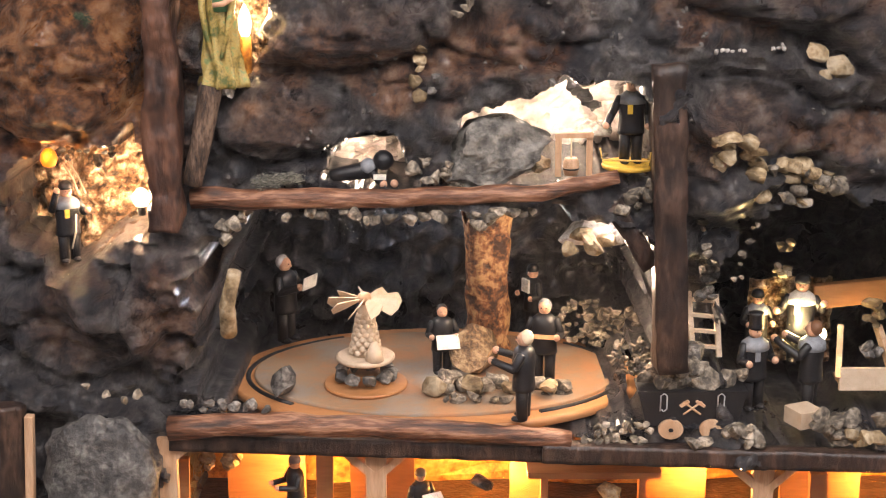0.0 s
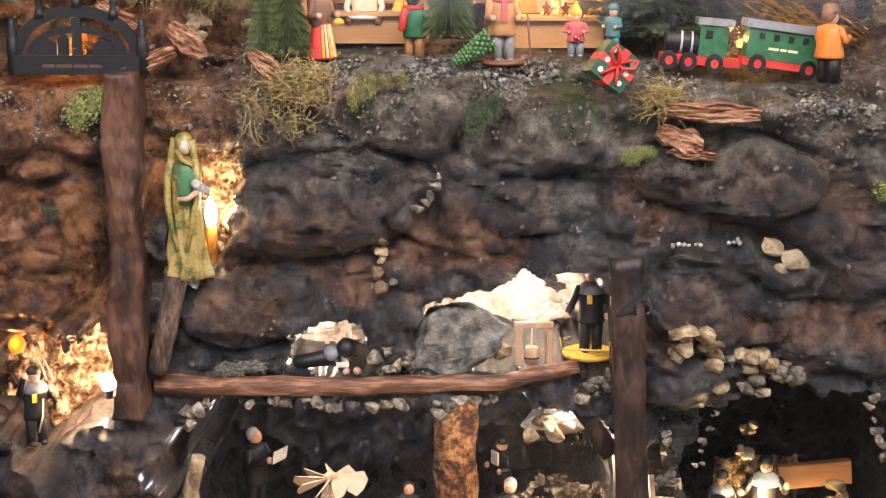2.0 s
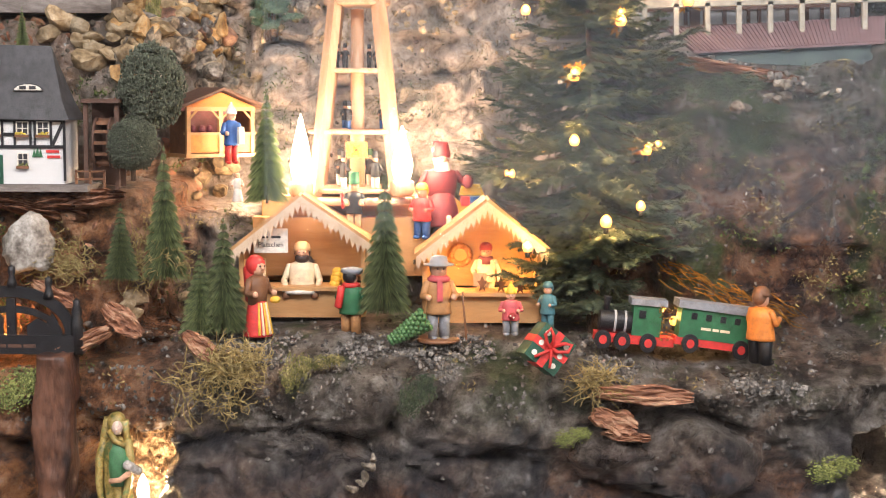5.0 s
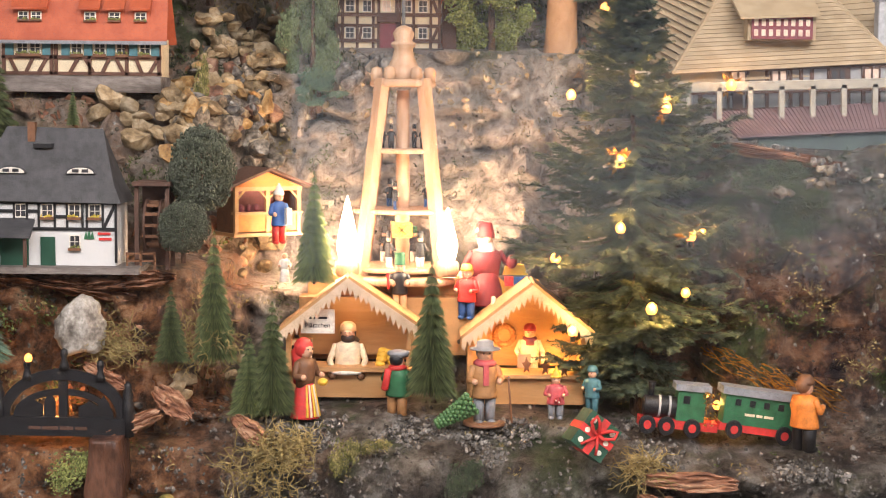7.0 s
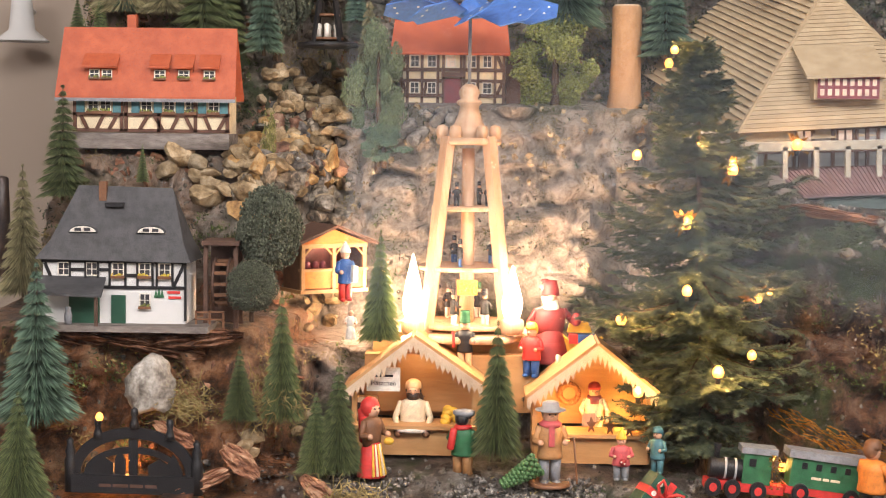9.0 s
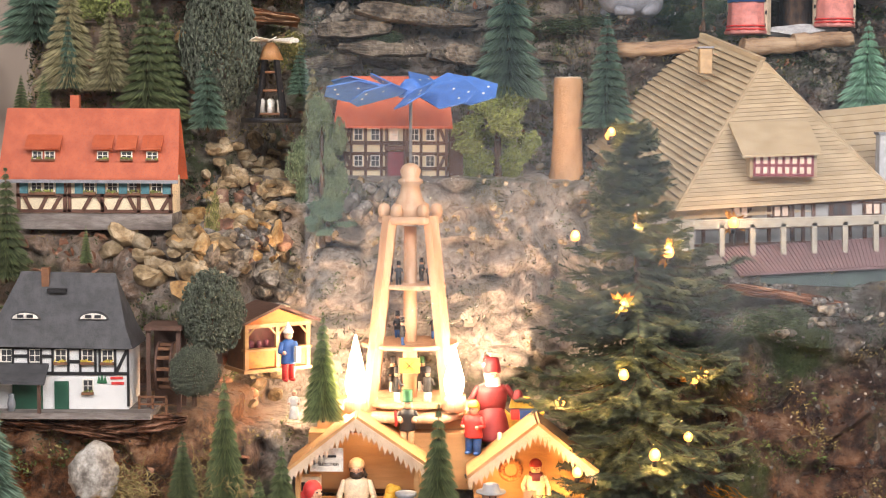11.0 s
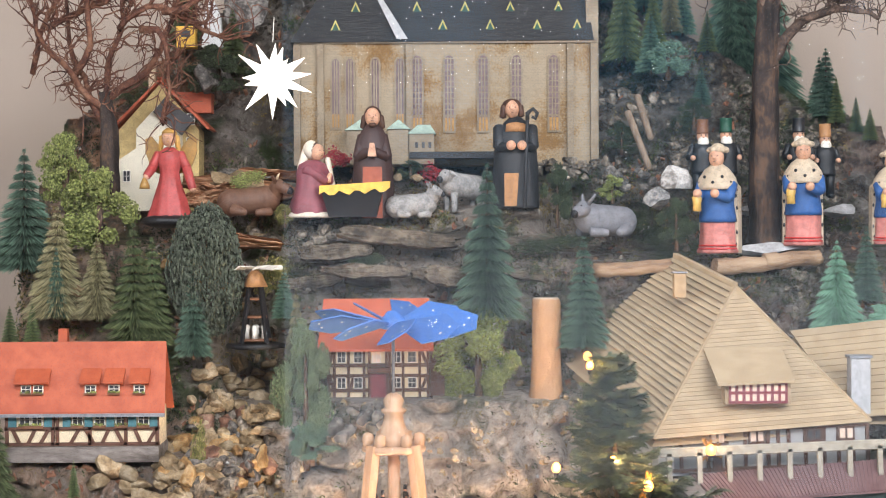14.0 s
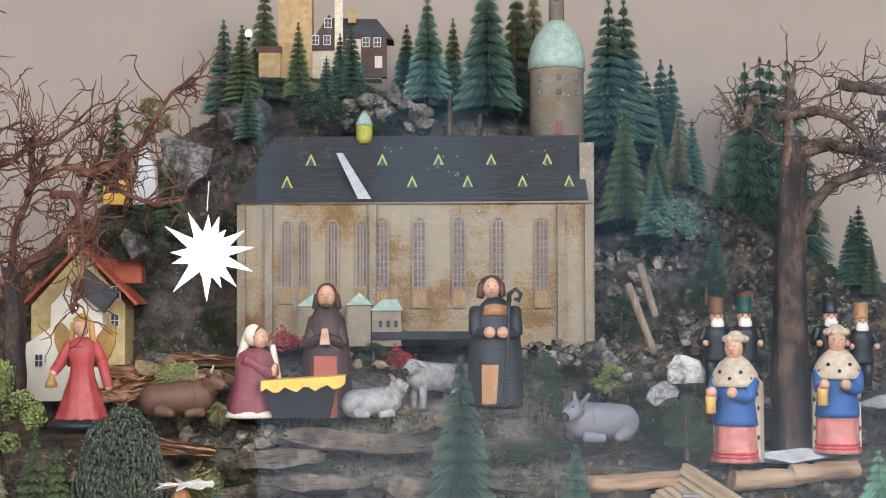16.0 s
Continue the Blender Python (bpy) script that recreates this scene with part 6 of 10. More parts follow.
doll("man_figurine", (0.0865, 0.0500, 1.4598), 0.0890, TAN, GREY, GREY, ROSE, BROWN, hair=GREY, hat_kind="brim", turn=12, stout=1.1, more=lambda b: b.use(4).lathe([(0.13, 0.73), (0.15, 0.77), (0.1, 0.81)], 14).box((-0.05, -0.14, 0.5), (0.02, -0.11, 0.76)).use(5).lathe([(0.26, -0.02), (0.27, 0.0), (0.25, 0.03)], 20).rod((0.28, -0.1, 0.6), (0.32, -0.14, 0.02), 0.014), label="turned wooden man in hat and brown coat with a cane", group="market figures", head=1.22)
doll("girl_figurine", (0.1661, 0.0500, 1.4656), 0.0502, ROSE, GREY, YELLOW, DARK_RED, WHITE, hair=TAN, hat_kind="peak", stout=1.35, more=lambda b: b.use(4).ball((0.02, -0.2, 0.44), 0.085).use(5).ball((-0.02, -0.28, 0.46), 0.02).ball((0.05, -0.27, 0.42), 0.02), label="turned wooden child in red coat and yellow cap", group="market figures", head=1.22)
doll("boy_figurine", (0.2087, 0.0700, 1.4693), 0.0507, TEAL, TEAL, TEAL, hair=TEAL, hat_kind="round", turn=-40, stout=1.2, label="turned wooden child in blue-green coat by the tree", group="market figures", head=1.22)
doll("vendor_figurine", (0.1426, 0.1550, 1.4916), 0.0632, CREAM, CREAM, DARK_RED, WINE, RAW_WOOD, hair=WINE, hat_kind="round", stout=1.25, arms=((-0.22, -0.24, 0.5), (0.24, -0.2, 0.36)), more=lambda b: b.use(4).lathe([(0.15, 0.66), (0.13, 0.8)], 12).use(5).box((-0.24, -0.36, 0.28), (0.0, -0.3, 0.52)), label="turned wooden vendor in cream inside the glowing stall", group="market figures", head=1.22)
wreath = Build()
for i in range(18):
    a = i * 0.349
    wreath.ball((0.011 * math.cos(a), 0, 0.011 * math.sin(a)), 0.0038, 6)
whole("wreath", wreath, TABLE_WOOD, (0.1133, 0.1650, 1.5424), label="small round wooden wreath on the stall's back wall", category="wreath")
for px in (0, 1, 2):
    whole("gingerbread", Build().prism([(-4, 0), (-2, 8), (-6, 14), (-2, 15), (0, 22), (3, 15), (7, 14), (3, 8), (5, 0), (1, 5)], -1, 1), BROWN, (0.1788 - 0.021 * px, 0.1 + 0.01 * px, 1.5042), 0, 0.0009, "brown biscuit figure standing on the counter", "biscuit", "biscuits")

net = base("netted_tree", (0.0716, 0.0350, 1.4850), scale=0.8, label="small green netted fir tree lying on the ground", category="fir tree")
nb = Build()
for k in range(11):
    for i in range(9):
        a = 2 * math.pi * (i + 0.5 * (k % 2)) / 9
        r = 0.004 + 0.0105 * (1 - k / 11)
        nb.ball((-0.0055 * k, r * math.sin(a), r * math.cos(a)), 0.0036, 6)
part("crown", nb, material("net_green", [(0.03, 0.1, 0.03), (0.12, 0.24, 0.09)], 0.004, 0.5, 0.2, 0.002), net).matrix_local = pose(0.0, 0, 0.0, 0, -32, 0)

gift = base("gift_box", (0.2024, 0.0050, 1.4568), label="dark green gift box with white dots and red ribbon", category="gift box")
gift.matrix_world = pose(*(0.2004, -0.0120, 1.4605), -8, 38, 6) @ Matrix.Scale(0.0006, 4)
part("box", Build().box((-34, -30, -34), (34, 30, 34)), PINE_GREEN, gift, bevel=2)
for n, a, c in (("ribbon", (-35, -31.5, -7), (35, 31, 7)), ("ribbon", (-7, -31.8, -35), (7, 31.2, 35))):
    part(n, Build().box(a, c), RED, gift)
for s in (-1, 1):
    part("bow", Build().tube([(0, -34, 6), (12 * s, -40, 22), (24 * s, -42, 28), (26 * s, -42, 14), (10 * s, -38, 2), (0, -34, 4)], 3.4, 3.0), RED, gift)
    part("bow", Build().tube([(0, -34, 0), (9 * s, -38, -14), (17 * s, -36, -28)], 3.2, 2.4), RED, gift)
for i, (x, z) in enumerate(((-21, -21), (-21, 20), (21, -21), (21, 20), (-21, 0), (21, 0))):
    part("dot", Build().lathe([(5, -1), (5, 1)], 14, pose(x, -30.6, z, 90)), WHITE, gift)

# the toy train
loco = base("toy_locomotive", (0.3007, 0.0450, 1.4550), 0, 0.0006, "toy steam locomotive in black, red and green", "locomotive")
loco.matrix_world = loco.matrix_world @ Matrix.Rotation(radians(5), 4, "Y") @ Matrix.Diagonal((1.04, 1.04, 1.18, 1))
part("frame", Build().box((-70, -16, 4), (70, 16, 18)), RED, loco, bevel=1.5)
part("boiler", Build().lathe([(15, 0), (17, 3), (17, 58), (14, 62)], 18, pose(-64, 0, 36, 0, 90, 0)), BLACK, loco)
for x in (-36, -18):
    part("boiler_band", Build().lathe([(17.6, -2), (17.6, 2)], 18, pose(x, 0, 36, 0, 90, 0)), PALE_GREY, loco)
part("chimney", Build().lathe([(6, 50), (5, 62), (7, 72), (7, 74)], 12, Matrix.Translation((-52, 0, 0))), BLACK, loco)
part("cab", Build().box((-6, -17, 18), (44, 17, 66)), GREEN, loco, bevel=1.5)
part("cab_window", Build().box((4, -18.5, 46), (16, -16, 58)), BLACK, loco)
part("cab_roof", Build().box((-12, -21, 66), (52, 21, 76)), GREY, loco, bevel=4)
coach = base("toy_coach", (0.3879, 0.0400, 1.4505), 4, 0.0006, "green toy railway coach with red wheels and grey roof", "coach")
coach.matrix_world = coach.matrix_world @ Matrix.Rotation(radians(8), 4, "Y") @ Matrix.Diagonal((1.04, 1.04, 1.18, 1))
part("frame", Build().box((-72, -16, 4), (72, 16, 16)), RED, coach, bevel=1.5)
part("body", Build().box((-68, -17, 16), (66, 17, 62)), GREEN, coach, bevel=1.5)
part("roof", Build().box((-76, -22, 62), (74, 22, 74)), GREY, coach, bevel=5)
for i in range(4):
    part("window", Build().box((-50 + 26 * i, -18.5, 46), (-40 + 26 * i, -16.5, 56)), BLACK, coach)
for a, c in ((-30, -12), (-9, 2), (5, 22)):
    part("text_bar", Build().box((a, -18, 31), (c, -17, 35)), CREAM, coach)
for veh, xs in ((loco, (-56, -22, 24)), (coach, (-46, 46))):
    for x in xs:
        w = part("wheel", Build().lathe([(14, -4), (15, -3), (15, 3), (14, 4)], 18, pose(x, -19, 8, 90)), BLACK, veh)
        part("hub", Build().lathe([(7, -5.5), (7, 5)], 12, pose(x, -19, 8, 90)), RED, w)
tinsel = Build()
rng = random.Random(4)
for i in range(90):
    x, z = rng.uniform(-14, 14), rng.uniform(0, 58)
    d = Vector((rng.gauss(0, 1), rng.gauss(0, 1), rng.gauss(0, 1))).normalized() * rng.uniform(4, 9)
    p = Vector((x, rng.uniform(-8, 8), z))
    tinsel.solid([p, p + d, p + d.orthogonal() * 0.4], [(0, 1, 2)])
whole("tinsel", tinsel, material("gold_tinsel", [(0.6, 0.3, 0.06), (0.95, 0.65, 0.25)], 0.004, 0.25, 0, metal=0.9), (0.3356, 0.0300, 1.4649), 0, 0.0006, "bunch of crinkled gold tinsel between the train cars", "tinsel")
for k in range(2):
    straw = Build()
    rng = random.Random(11 + k)
    for i in range(38):
        p = Vector((rng.uniform(-0.045, 0.05), rng.uniform(-0.008, 0.02), 0))
        p.z = -0.35 * p.x + rng.uniform(-0.012, 0.015)
        straw.tube([p, p + Vector((0.012, rng.uniform(-0.006, 0.0), -0.006 + rng.uniform(-0.006, 0.006))), p + Vector((0.026, rng.uniform(-0.008, 0.004), -0.016 + rng.uniform(-0.008, 0.01)))], 0.0008, 0.0003, 3)
    whole("straw_bundle", straw, GOLD_FOIL, (0.3794 + 0.05 * k, 0.085 - 0.01 * k, 1.5180 - 0.012 * k), label="crinkled golden foil straw lying on the slope behind the train", category="straw", kind="stuff")
doll("man_figurine", (0.4326, 0.0000, 1.4429), 0.0791, ORANGE, BLACK, BROWN, hair=BROWN, hat_kind="round", turn=120, stout=1.5, arms=((-0.1, -0.24, 0.6), (0.2, -0.2, 0.6)), label="turned wooden man in orange jacket pushing the train", group="market figures", head=1.22)
# added bulb, kept out of view; it gives the tinsel its warm glow
bulb((0.3500, 0.0700, 1.4780), 0.005, GLOW, label="warm bulb added unseen behind the train to make the tinsel glow", watts=0.1, colour=(1.0, 0.5, 0.12))

# the candle arch
arch = base("candle_arch", (-0.3726, 0.0050, 1.4511), -3, 0.0006, "black cut-out wooden candle arch with small figures on top", "candle arch")
part("base_board", Build().box((-120, -6, 0), (120, 12, 34)), BLACK, arch, bevel=1)
bow = [(118 * math.cos(math.pi * i / 24), 34 + 88 * math.sin(math.pi * i / 24)) for i in range(25)] + [(98 * math.cos(math.pi * (24 - i) / 24), 34 + 68 * math.sin(math.pi * (24 - i) / 24)) for i in range(25)]
part("bow", Build().prism(bow, 0, 8), BLACK, arch)
bow2 = [(92 * math.cos(math.pi * i / 20), 34 + 52 * math.sin(math.pi * i / 20)) for i in range(21)] + [(82 * math.cos(math.pi * (20 - i) / 20), 34 + 40 * math.sin(math.pi * (20 - i) / 20)) for i in range(21)]
part("inner_bow", Build().prism(bow2, 1, 6), BLACK, arch)
for x in (-118, 118):
    part("pillar", Build().lathe([(11, 0), (11, 60), (8, 66), (10, 76), (6, 88), (7, 95), (0, 102)], 12, Matrix.Translation((x, 4, 0))), BLACK, arch)
for x, z in ((2, 120), (68, 100), (-66, 100)):
    part("top_figure", Build().lathe([(10, 0), (8, 10), (5, 20), (7, 28), (6, 36), (0, 40)], 12, Matrix.Translation((x, 4, z))), BLACK, arch)
part("center_post", Build().box((-8, 0, 34), (8, 8, 100)), BLACK, arch)
for x, w, h in ((-60, 46, 34), (-25, 20, 46), (48, 40, 30), (74, 20, 40)):
    part("scene_cutout", Build().prism([(x - w / 2, 34), (x + w / 2, 34), (x + w / 2, 34 + h * 0.6), (x, 34 + h), (x - w / 2, 34 + h * 0.6)], 2, 6), BLACK, arch)
for a, c in ((-62, -40), (-36, -8), (-4, 20), (24, 46)):
    part("text_bar", Build().box((a, -7, 12), (c, -6, 18)), TIMBER, arch)
lamp("arch_light", (-0.3893, 0.0450, 1.4742), 0.14, (1.0, 0.42, 0.1), 0.01)
bulb((-0.4081, 0.0000, 1.5363), 0.0045, GLOW, label="small warm bulb on the arch")

# the pyramid on its wooden plinth
plinth = base("pyramid_plinth", (-0.0189, 0.1700, 1.5171), scale=0.0007, label="pale wooden stepped plinth under the pyramid", category="plinth")
part("lower_step", Build().box((-160, 0, 0), (135, 200, 98)), PLY, plinth, bevel=2)
part("upper_step", Build().prism([(-148, 98), (112, 98), (112, 132), (-148, 132)], 34, 200), PLY, plinth)
pyr = base("christmas_pyramid", (-0.0107, 0.2350, 1.6001), scale=0.0007, label="tall natural-wood Christmas pyramid with blue paddle wings", category="christmas pyramid")
part("base_plate", Build().lathe([(128, 0), (130, 3), (130, 9), (127, 12)], 6), RAW_WOOD, pyr)
for i in range(4):
    a = math.pi / 4 + i * math.pi / 2
    lo, hi = Vector((100 * math.cos(a), 80 * math.sin(a), 8)), Vector((50 * math.cos(a), 42 * math.sin(a), 350))
    part("leg", Build().beam(lo, hi, 21, 16), RAW_WOOD, pyr)
for z, r in ((18, 98), (118, 84), (222, 62)):
    part("turntable", Build().lathe([(r, 0), (r + 2, 2), (r + 2, 6), (r, 8)], 36, Matrix.Translation((0, 0, z)), squash=0.85), RAW_WOOD, pyr)
part("spindle", Build().lathe([(13, 20), (11, 330)], 12), RAW_WOOD, pyr)
part("top_plate", Build().lathe([(54, 336), (57, 339), (57, 345), (52, 349)], 6), RAW_WOOD, pyr)
for i in range(6):
    a = i * math.pi / 3
    part("corner_knob", Build().lathe([(9, 345), (11, 358), (9, 368), (0, 372)], 10, Matrix.Translation((46 * math.cos(a), 40 * math.sin(a), 0))), RAW_WOOD, pyr)
part("finial", Build().lathe([(33, 348), (31, 362), (20, 385), (16, 402), (22, 408), (22, 412), (15, 416), (19, 428), (13, 438), (5, 442)], 24), RAW_WOOD, pyr)
part("rod", Build().lathe([(3, 440), (3, 580)], 8), GREY, pyr)
part("hub", Build().lathe([(20, 556), (24, 562), (22, 574), (10, 588), (0, 590)], 16), WING_BLUE, pyr)
for i in range(9):
    a = 40 * i - 5
    w = Build().prism([(12, -5), (60, -23), (106, -41), (150, -20), (152, 16), (102, 41), (60, 23), (12, 5)], -1.2, 1.2, Matrix.Rotation(radians(-58), 4, "X"))
    wing = part("wing", w, WING_BLUE, pyr)
    wing.matrix_local = pose(0, 0, 566, 7, 0, 0) @ pose(0, 0, 0, 0, -2, a)
    for k, (x, z) in enumerate(((96, 14), (128, -10), (136, 8))):
        star = part("gold_star", Build().lathe([(2.6, -2), (2.6, 2)], 5, Matrix.Rotation(radians(-58), 4, "X") @ pose(x, 0, z, 90)), WHITE, wing)
for z, n, r, h, cols in ((26, 8, 70, 58, (BLACK, WHITE)), (126, 5, 58, 44, (BLACK, BLUE)), (230, 4, 40, 38, (BLACK, BLACK))):
    for i in range(n):
        a = 2 * math.pi * i / n + 0.4 + z
        p = pyr.matrix_world @ Vector((r * math.cos(a), 0.85 * r * math.sin(a), z))
        doll("pyramid_figurine", p, h * 0.0007, cols[0], cols[1], GREEN if z == 26 and i % 3 == 0 else BLACK, hat_kind="tall", label="tiny turned wooden miner riding on the pyramid", group="pyramid figures", turn=30 * i)
flag = base("flag", (-0.0101, 0.1900, 1.6429), scale=0.0007, label="small yellow flag with crossed black hammers", category="flag")
part("cloth", Build().box((-18, 0, 18), (18, 1.5, 44)), YELLOW, flag)
part("pole", Build().rod((-18, 0, -10), (-18, 0, 46), 1.5), BROWN, flag)
for s in (-1, 1):
    part("hammer", Build().beam((-7 * s, -1, 24), (7 * s, -1, 38), 2.4, 1.2), BLACK, flag)


def candle(place, h):
    c = base("electric_candle", place, scale=0.0007, label="bright electric candle burning beside the pyramid", category="candle", group="pyramid candles")
    part("cup", Build().lathe([(16, 0), (20, 6), (20, 22), (16, 26)], 18), RAW_WOOD, c)
    # bulb drawn oversize: the candle's glare is built into its shape
    part("flame_bulb", Build().lathe([(11, 24), (16, 38), (18, 54), (12, 0.66 * h), (6, 0.84 * h), (2.5, 0.95 * h), (0, h)], 16), HOT, c)


candle((-0.0738, 0.1650, 1.6106), 138)
candle((0.0444, 0.1750, 1.6113), 118)
lamp("candle_light", (-0.0815, 0.1450, 1.6673), 1.35, CANDLE, 0.02)
lamp("candle_light", (0.0536, 0.1500, 1.6690), 1.35, CANDLE, 0.02)
# two more lamps, without a candle, added to brighten the rock behind
lamp("candle_light", (-0.1043, 0.2200, 1.6400), 1.3, CANDLE, 0.02)
lamp("candle_light", (0.0788, 0.2400, 1.6689), 1.4, CANDLE, 0.02)

WINE_DARK = paint("deep_red_robe", (0.2, 0.022, 0.025))
doll("bearded_man_figurine", (0.0907, 0.2000, 1.5747), 0.0873, WINE_DARK, WINE_DARK, DARK_RED, WHITE, WINE_DARK, hair=WHITE, beard=True, skirt=True, hat_kind="soft", stout=1.5, turn=10, arms=((-0.3, -0.12, 0.5), (0.34, -0.1, 0.6)), more=lambda b: b.use(4).ball((0, -0.08, 0.76), 0.1, 12, (1.1, 0.7, 1.15)).lathe([(0.1, 0.9), (0.112, 0.915), (0.1, 0.94)], 14).ball((-0.1, 0.01, 1.03), 0.035, 8).use(5).ball((0.35, -0.1, 0.6), 0.075, 10, (1, 0.8, 1.3)), label="turned wooden man in deep red robe with white beard", group="market figures", head=1.22)
doll("child_figurine", (0.0679, 0.1650, 1.5620), 0.0616, RED, BLUE, YELLOW, ROSE, hair=YELLOW, hat_kind="round", stout=1.3, turn=-30, label="turned wooden child in red coat and yellow cap", group="market figures", head=1.22)
doll("nutcracker_figurine", (-0.0115, 0.1620, 1.5714), 0.0588, BLACK, WOOD_FIG, GREEN, RED, hat_kind="tall", stout=1.1, more=lambda b: b.use(4).rod((-0.22, -0.15, 0.45), (-0.24, -0.15, 0.75), 0.03), label="turned wooden guard in dark jacket and green hat", group="market figures", head=1.22)
sled = base("toy_sled", (0.1288, 0.2000, 1.5836), scale=0.0007, label="yellow toy sled loaded with small blue parcels", category="sled")
part("body", Build().prism([(-30, 6), (22, 6), (38, 30), (20, 24), (-20, 24), (-34, 36)], 0, 26), YELLOW, sled, bevel=1.5)
part("sack", Build().prism([(-24, 38), (20, 38), (12, 56), (-18, 58)], 8, 22), YELLOW, sled, "yellow parcel on top", 2)
part("runner", Build().box((-30, -2, 0), (30, 2, 6)), TAN, sled)
for x, m in ((-14, RED), (2, BLUE), (17, BLUE)):
    part("parcel", Build().box((x - 7, -4, 20), (x + 8, 12, 36)), m, sled, bevel=1)
whole("walking_stick", Build().rod((0.0993, 0.1600, 1.5612), (0.0994, 0.1600, 1.5882), 0.003), CREAM, label="pale stick standing on the plinth", category="stick")

# gravel on the market ground, strewn where it is nearly level
gv, gf = [], []
rng = random.Random(21)
shape = rock_mesh(5, 0.3, 1)
pts = [v.co.copy() for v in shape.vertices]
fcs = [tuple(p.vertices) for p in shape.polygons]
for _ in range(3200):
    x = rng.uniform(-0.2, 0.5)
    z = rng.uniform(1.42, 1.462) - 0.012 * smooth(0.1, 0.4, x)
    if noise.noise(Vector((x * 16, 0, z * 30))) < -0.1 + 0.5 * smooth(1.445, 1.42, z):
        continue
    y = relief(x, z)[0]
    s = rng.uniform(0.004, 0.008) if rng.random() < 0.8 else rng.uniform(0.008, 0.014)
    m = pose(x, y - 0.0015, z + 0.001, rng.uniform(0, 360), rng.uniform(0, 360), 0) @ Matrix.Diagonal((s, s * 0.8, s * 0.7, 1))
    k = len(gv)
    gv += [tuple(m @ p) for p in pts]
    gf += [tuple(i + k for i in f) for f in fcs]
gd = bpy.data.meshes.new("gravel")
gd.from_pydata(gv, [], gf)
gd.materials.append(GRAVEL)
tagged(new("gravel", gd), "grey gravel strewn over the market ground", "gravel", kind="stuff")

# ---- the hillside: houses ----
SLATE = material("dark_slate_roof", [(0.035, 0.036, 0.04), (0.07, 0.07, 0.075)], 0.012, 0.65, 0.5, 0.0022)
TILE_RED = material("orange_tile_roof", [(0.36, 0.07, 0.028), (0.48, 0.11, 0.045)], 0.02, 0.6, 0.3, 0.002)
SHINGLE = material("tan_shingle", [(0.33, 0.245, 0.145), (0.42, 0.325, 0.205)], 0.02, 0.7, 0.35, 0.003, random_tint=0.1)
TAN_PLY = paint("tan_block", (0.42, 0.29, 0.16), 0.7)
PURPLE = material("purple_roof", [(0.15, 0.085, 0.085), (0.2, 0.12, 0.12)], 0.02, 0.55, 0.2, 0.003)
# greyish whitewash, darkened further for the shade under the great house's eave
SHADED_WASH = paint("grey_whitewash", (0.33, 0.33, 0.33), 0.8, 0.12)
GREY_WOOD = paint("grey_pale_wood", (0.34, 0.31, 0.25), 0.7)
GREY_BASE = material("grey_footing", [(0.08, 0.065, 0.055), (0.16, 0.135, 0.12), (0.26, 0.23, 0.21)], 0.02, 0.8, 0.6, 0.004, stretch=(0.3, 1, 1))
LIT_PANE = paint("lit_pane", (0.62, 0.48, 0.38), 0.3, emit=0.15)
FLOWER = paint("flower_yellow", (0.55, 0.42, 0.06), 0.8, 0.4)
FLOWER_MIX = paint("flower_green", (0.2, 0.22, 0.06), 0.8, 0.5)

# the mill: whitewashed, dark half-hipped roof
mill = base("mill_house", (-0.4931, 0.0850, 1.6325), 0, 0.0006, "white half-timbered mill house with dark half-hipped roof", "house")
part("ground_plate", Build().box((-30, -42, -18), (322, 120, -6)), GREY_BASE, mill, bevel=1)
part("wall", Build().box((0, 0, -6), (272, 110, 122)), WHITEWASH, mill)
roof = Build().solid([(-12, -14, 116), (284, -14, 112), (284, 124, 112), (-12, 124, 116), (14, 2, 152), (268, 2, 148), (56, 55, 254), (238, 55, 250), (268, 108, 148), (14, 108, 152)],
                     [(0, 1, 5, 4), (4, 5, 7, 6), (1, 2, 8, 5), (5, 8, 7), (2, 3, 9, 8), (8, 9, 6, 7), (3, 0, 4, 9), (9, 4, 6), (3, 2, 1, 0)])
part("roof", roof, SLATE, mill, "dark slate half-hipped roof")
for x in (75, 205):
    eye = [(x + 28 * math.cos(math.pi * i / 12), 166 + 15 * math.sin(math.pi * i / 12)) for i in range(13)]
    d = part("eye_dormer", Build().prism(eye, 6, 40), SLATE, mill)
    inner = [(x + 25 * math.cos(math.pi * i / 12), 167 + 11 * math.sin(math.pi * i / 12)) for i in range(13)]
    part("dormer_frame", Build().prism(inner, 4.4, 8), WHITE, d)
    for s in (-1, 1):
        part("pane", Build().box((x + 9 * s - 6, 3, 169), (x + 9 * s + 6, 6, 175)), WINDOW_DARK, d)
part("chimney", Build().box((98, 40, 225), (112, 56, 262)), BROWN, mill, bevel=1)
part("roof_hatch", Build().box((112, 26, 214), (148, 44, 222)), BLACK, mill)
bars(mill, "timber", BLACK, [(-2, 63, 274, 63), (-2, 112, 274, 112), (52, 63, 52, 112), (82, 63, 82, 112), (106, 63, 106, 112), (128, 63, 128, 112), (158, 63, 158, 112), (181, 63, 181, 112), (210, 63, 210, 112), (218, 63, 218, 112), (248, 63, 248, 112), (272, 0, 272, 112), (250, 66, 270, 108), (4, 108, 22, 66), (52, 96, 82, 96), (106, 96, 128, 96), (52, 78, 82, 78), (158, 86, 181, 86)], -4, 2, 4)
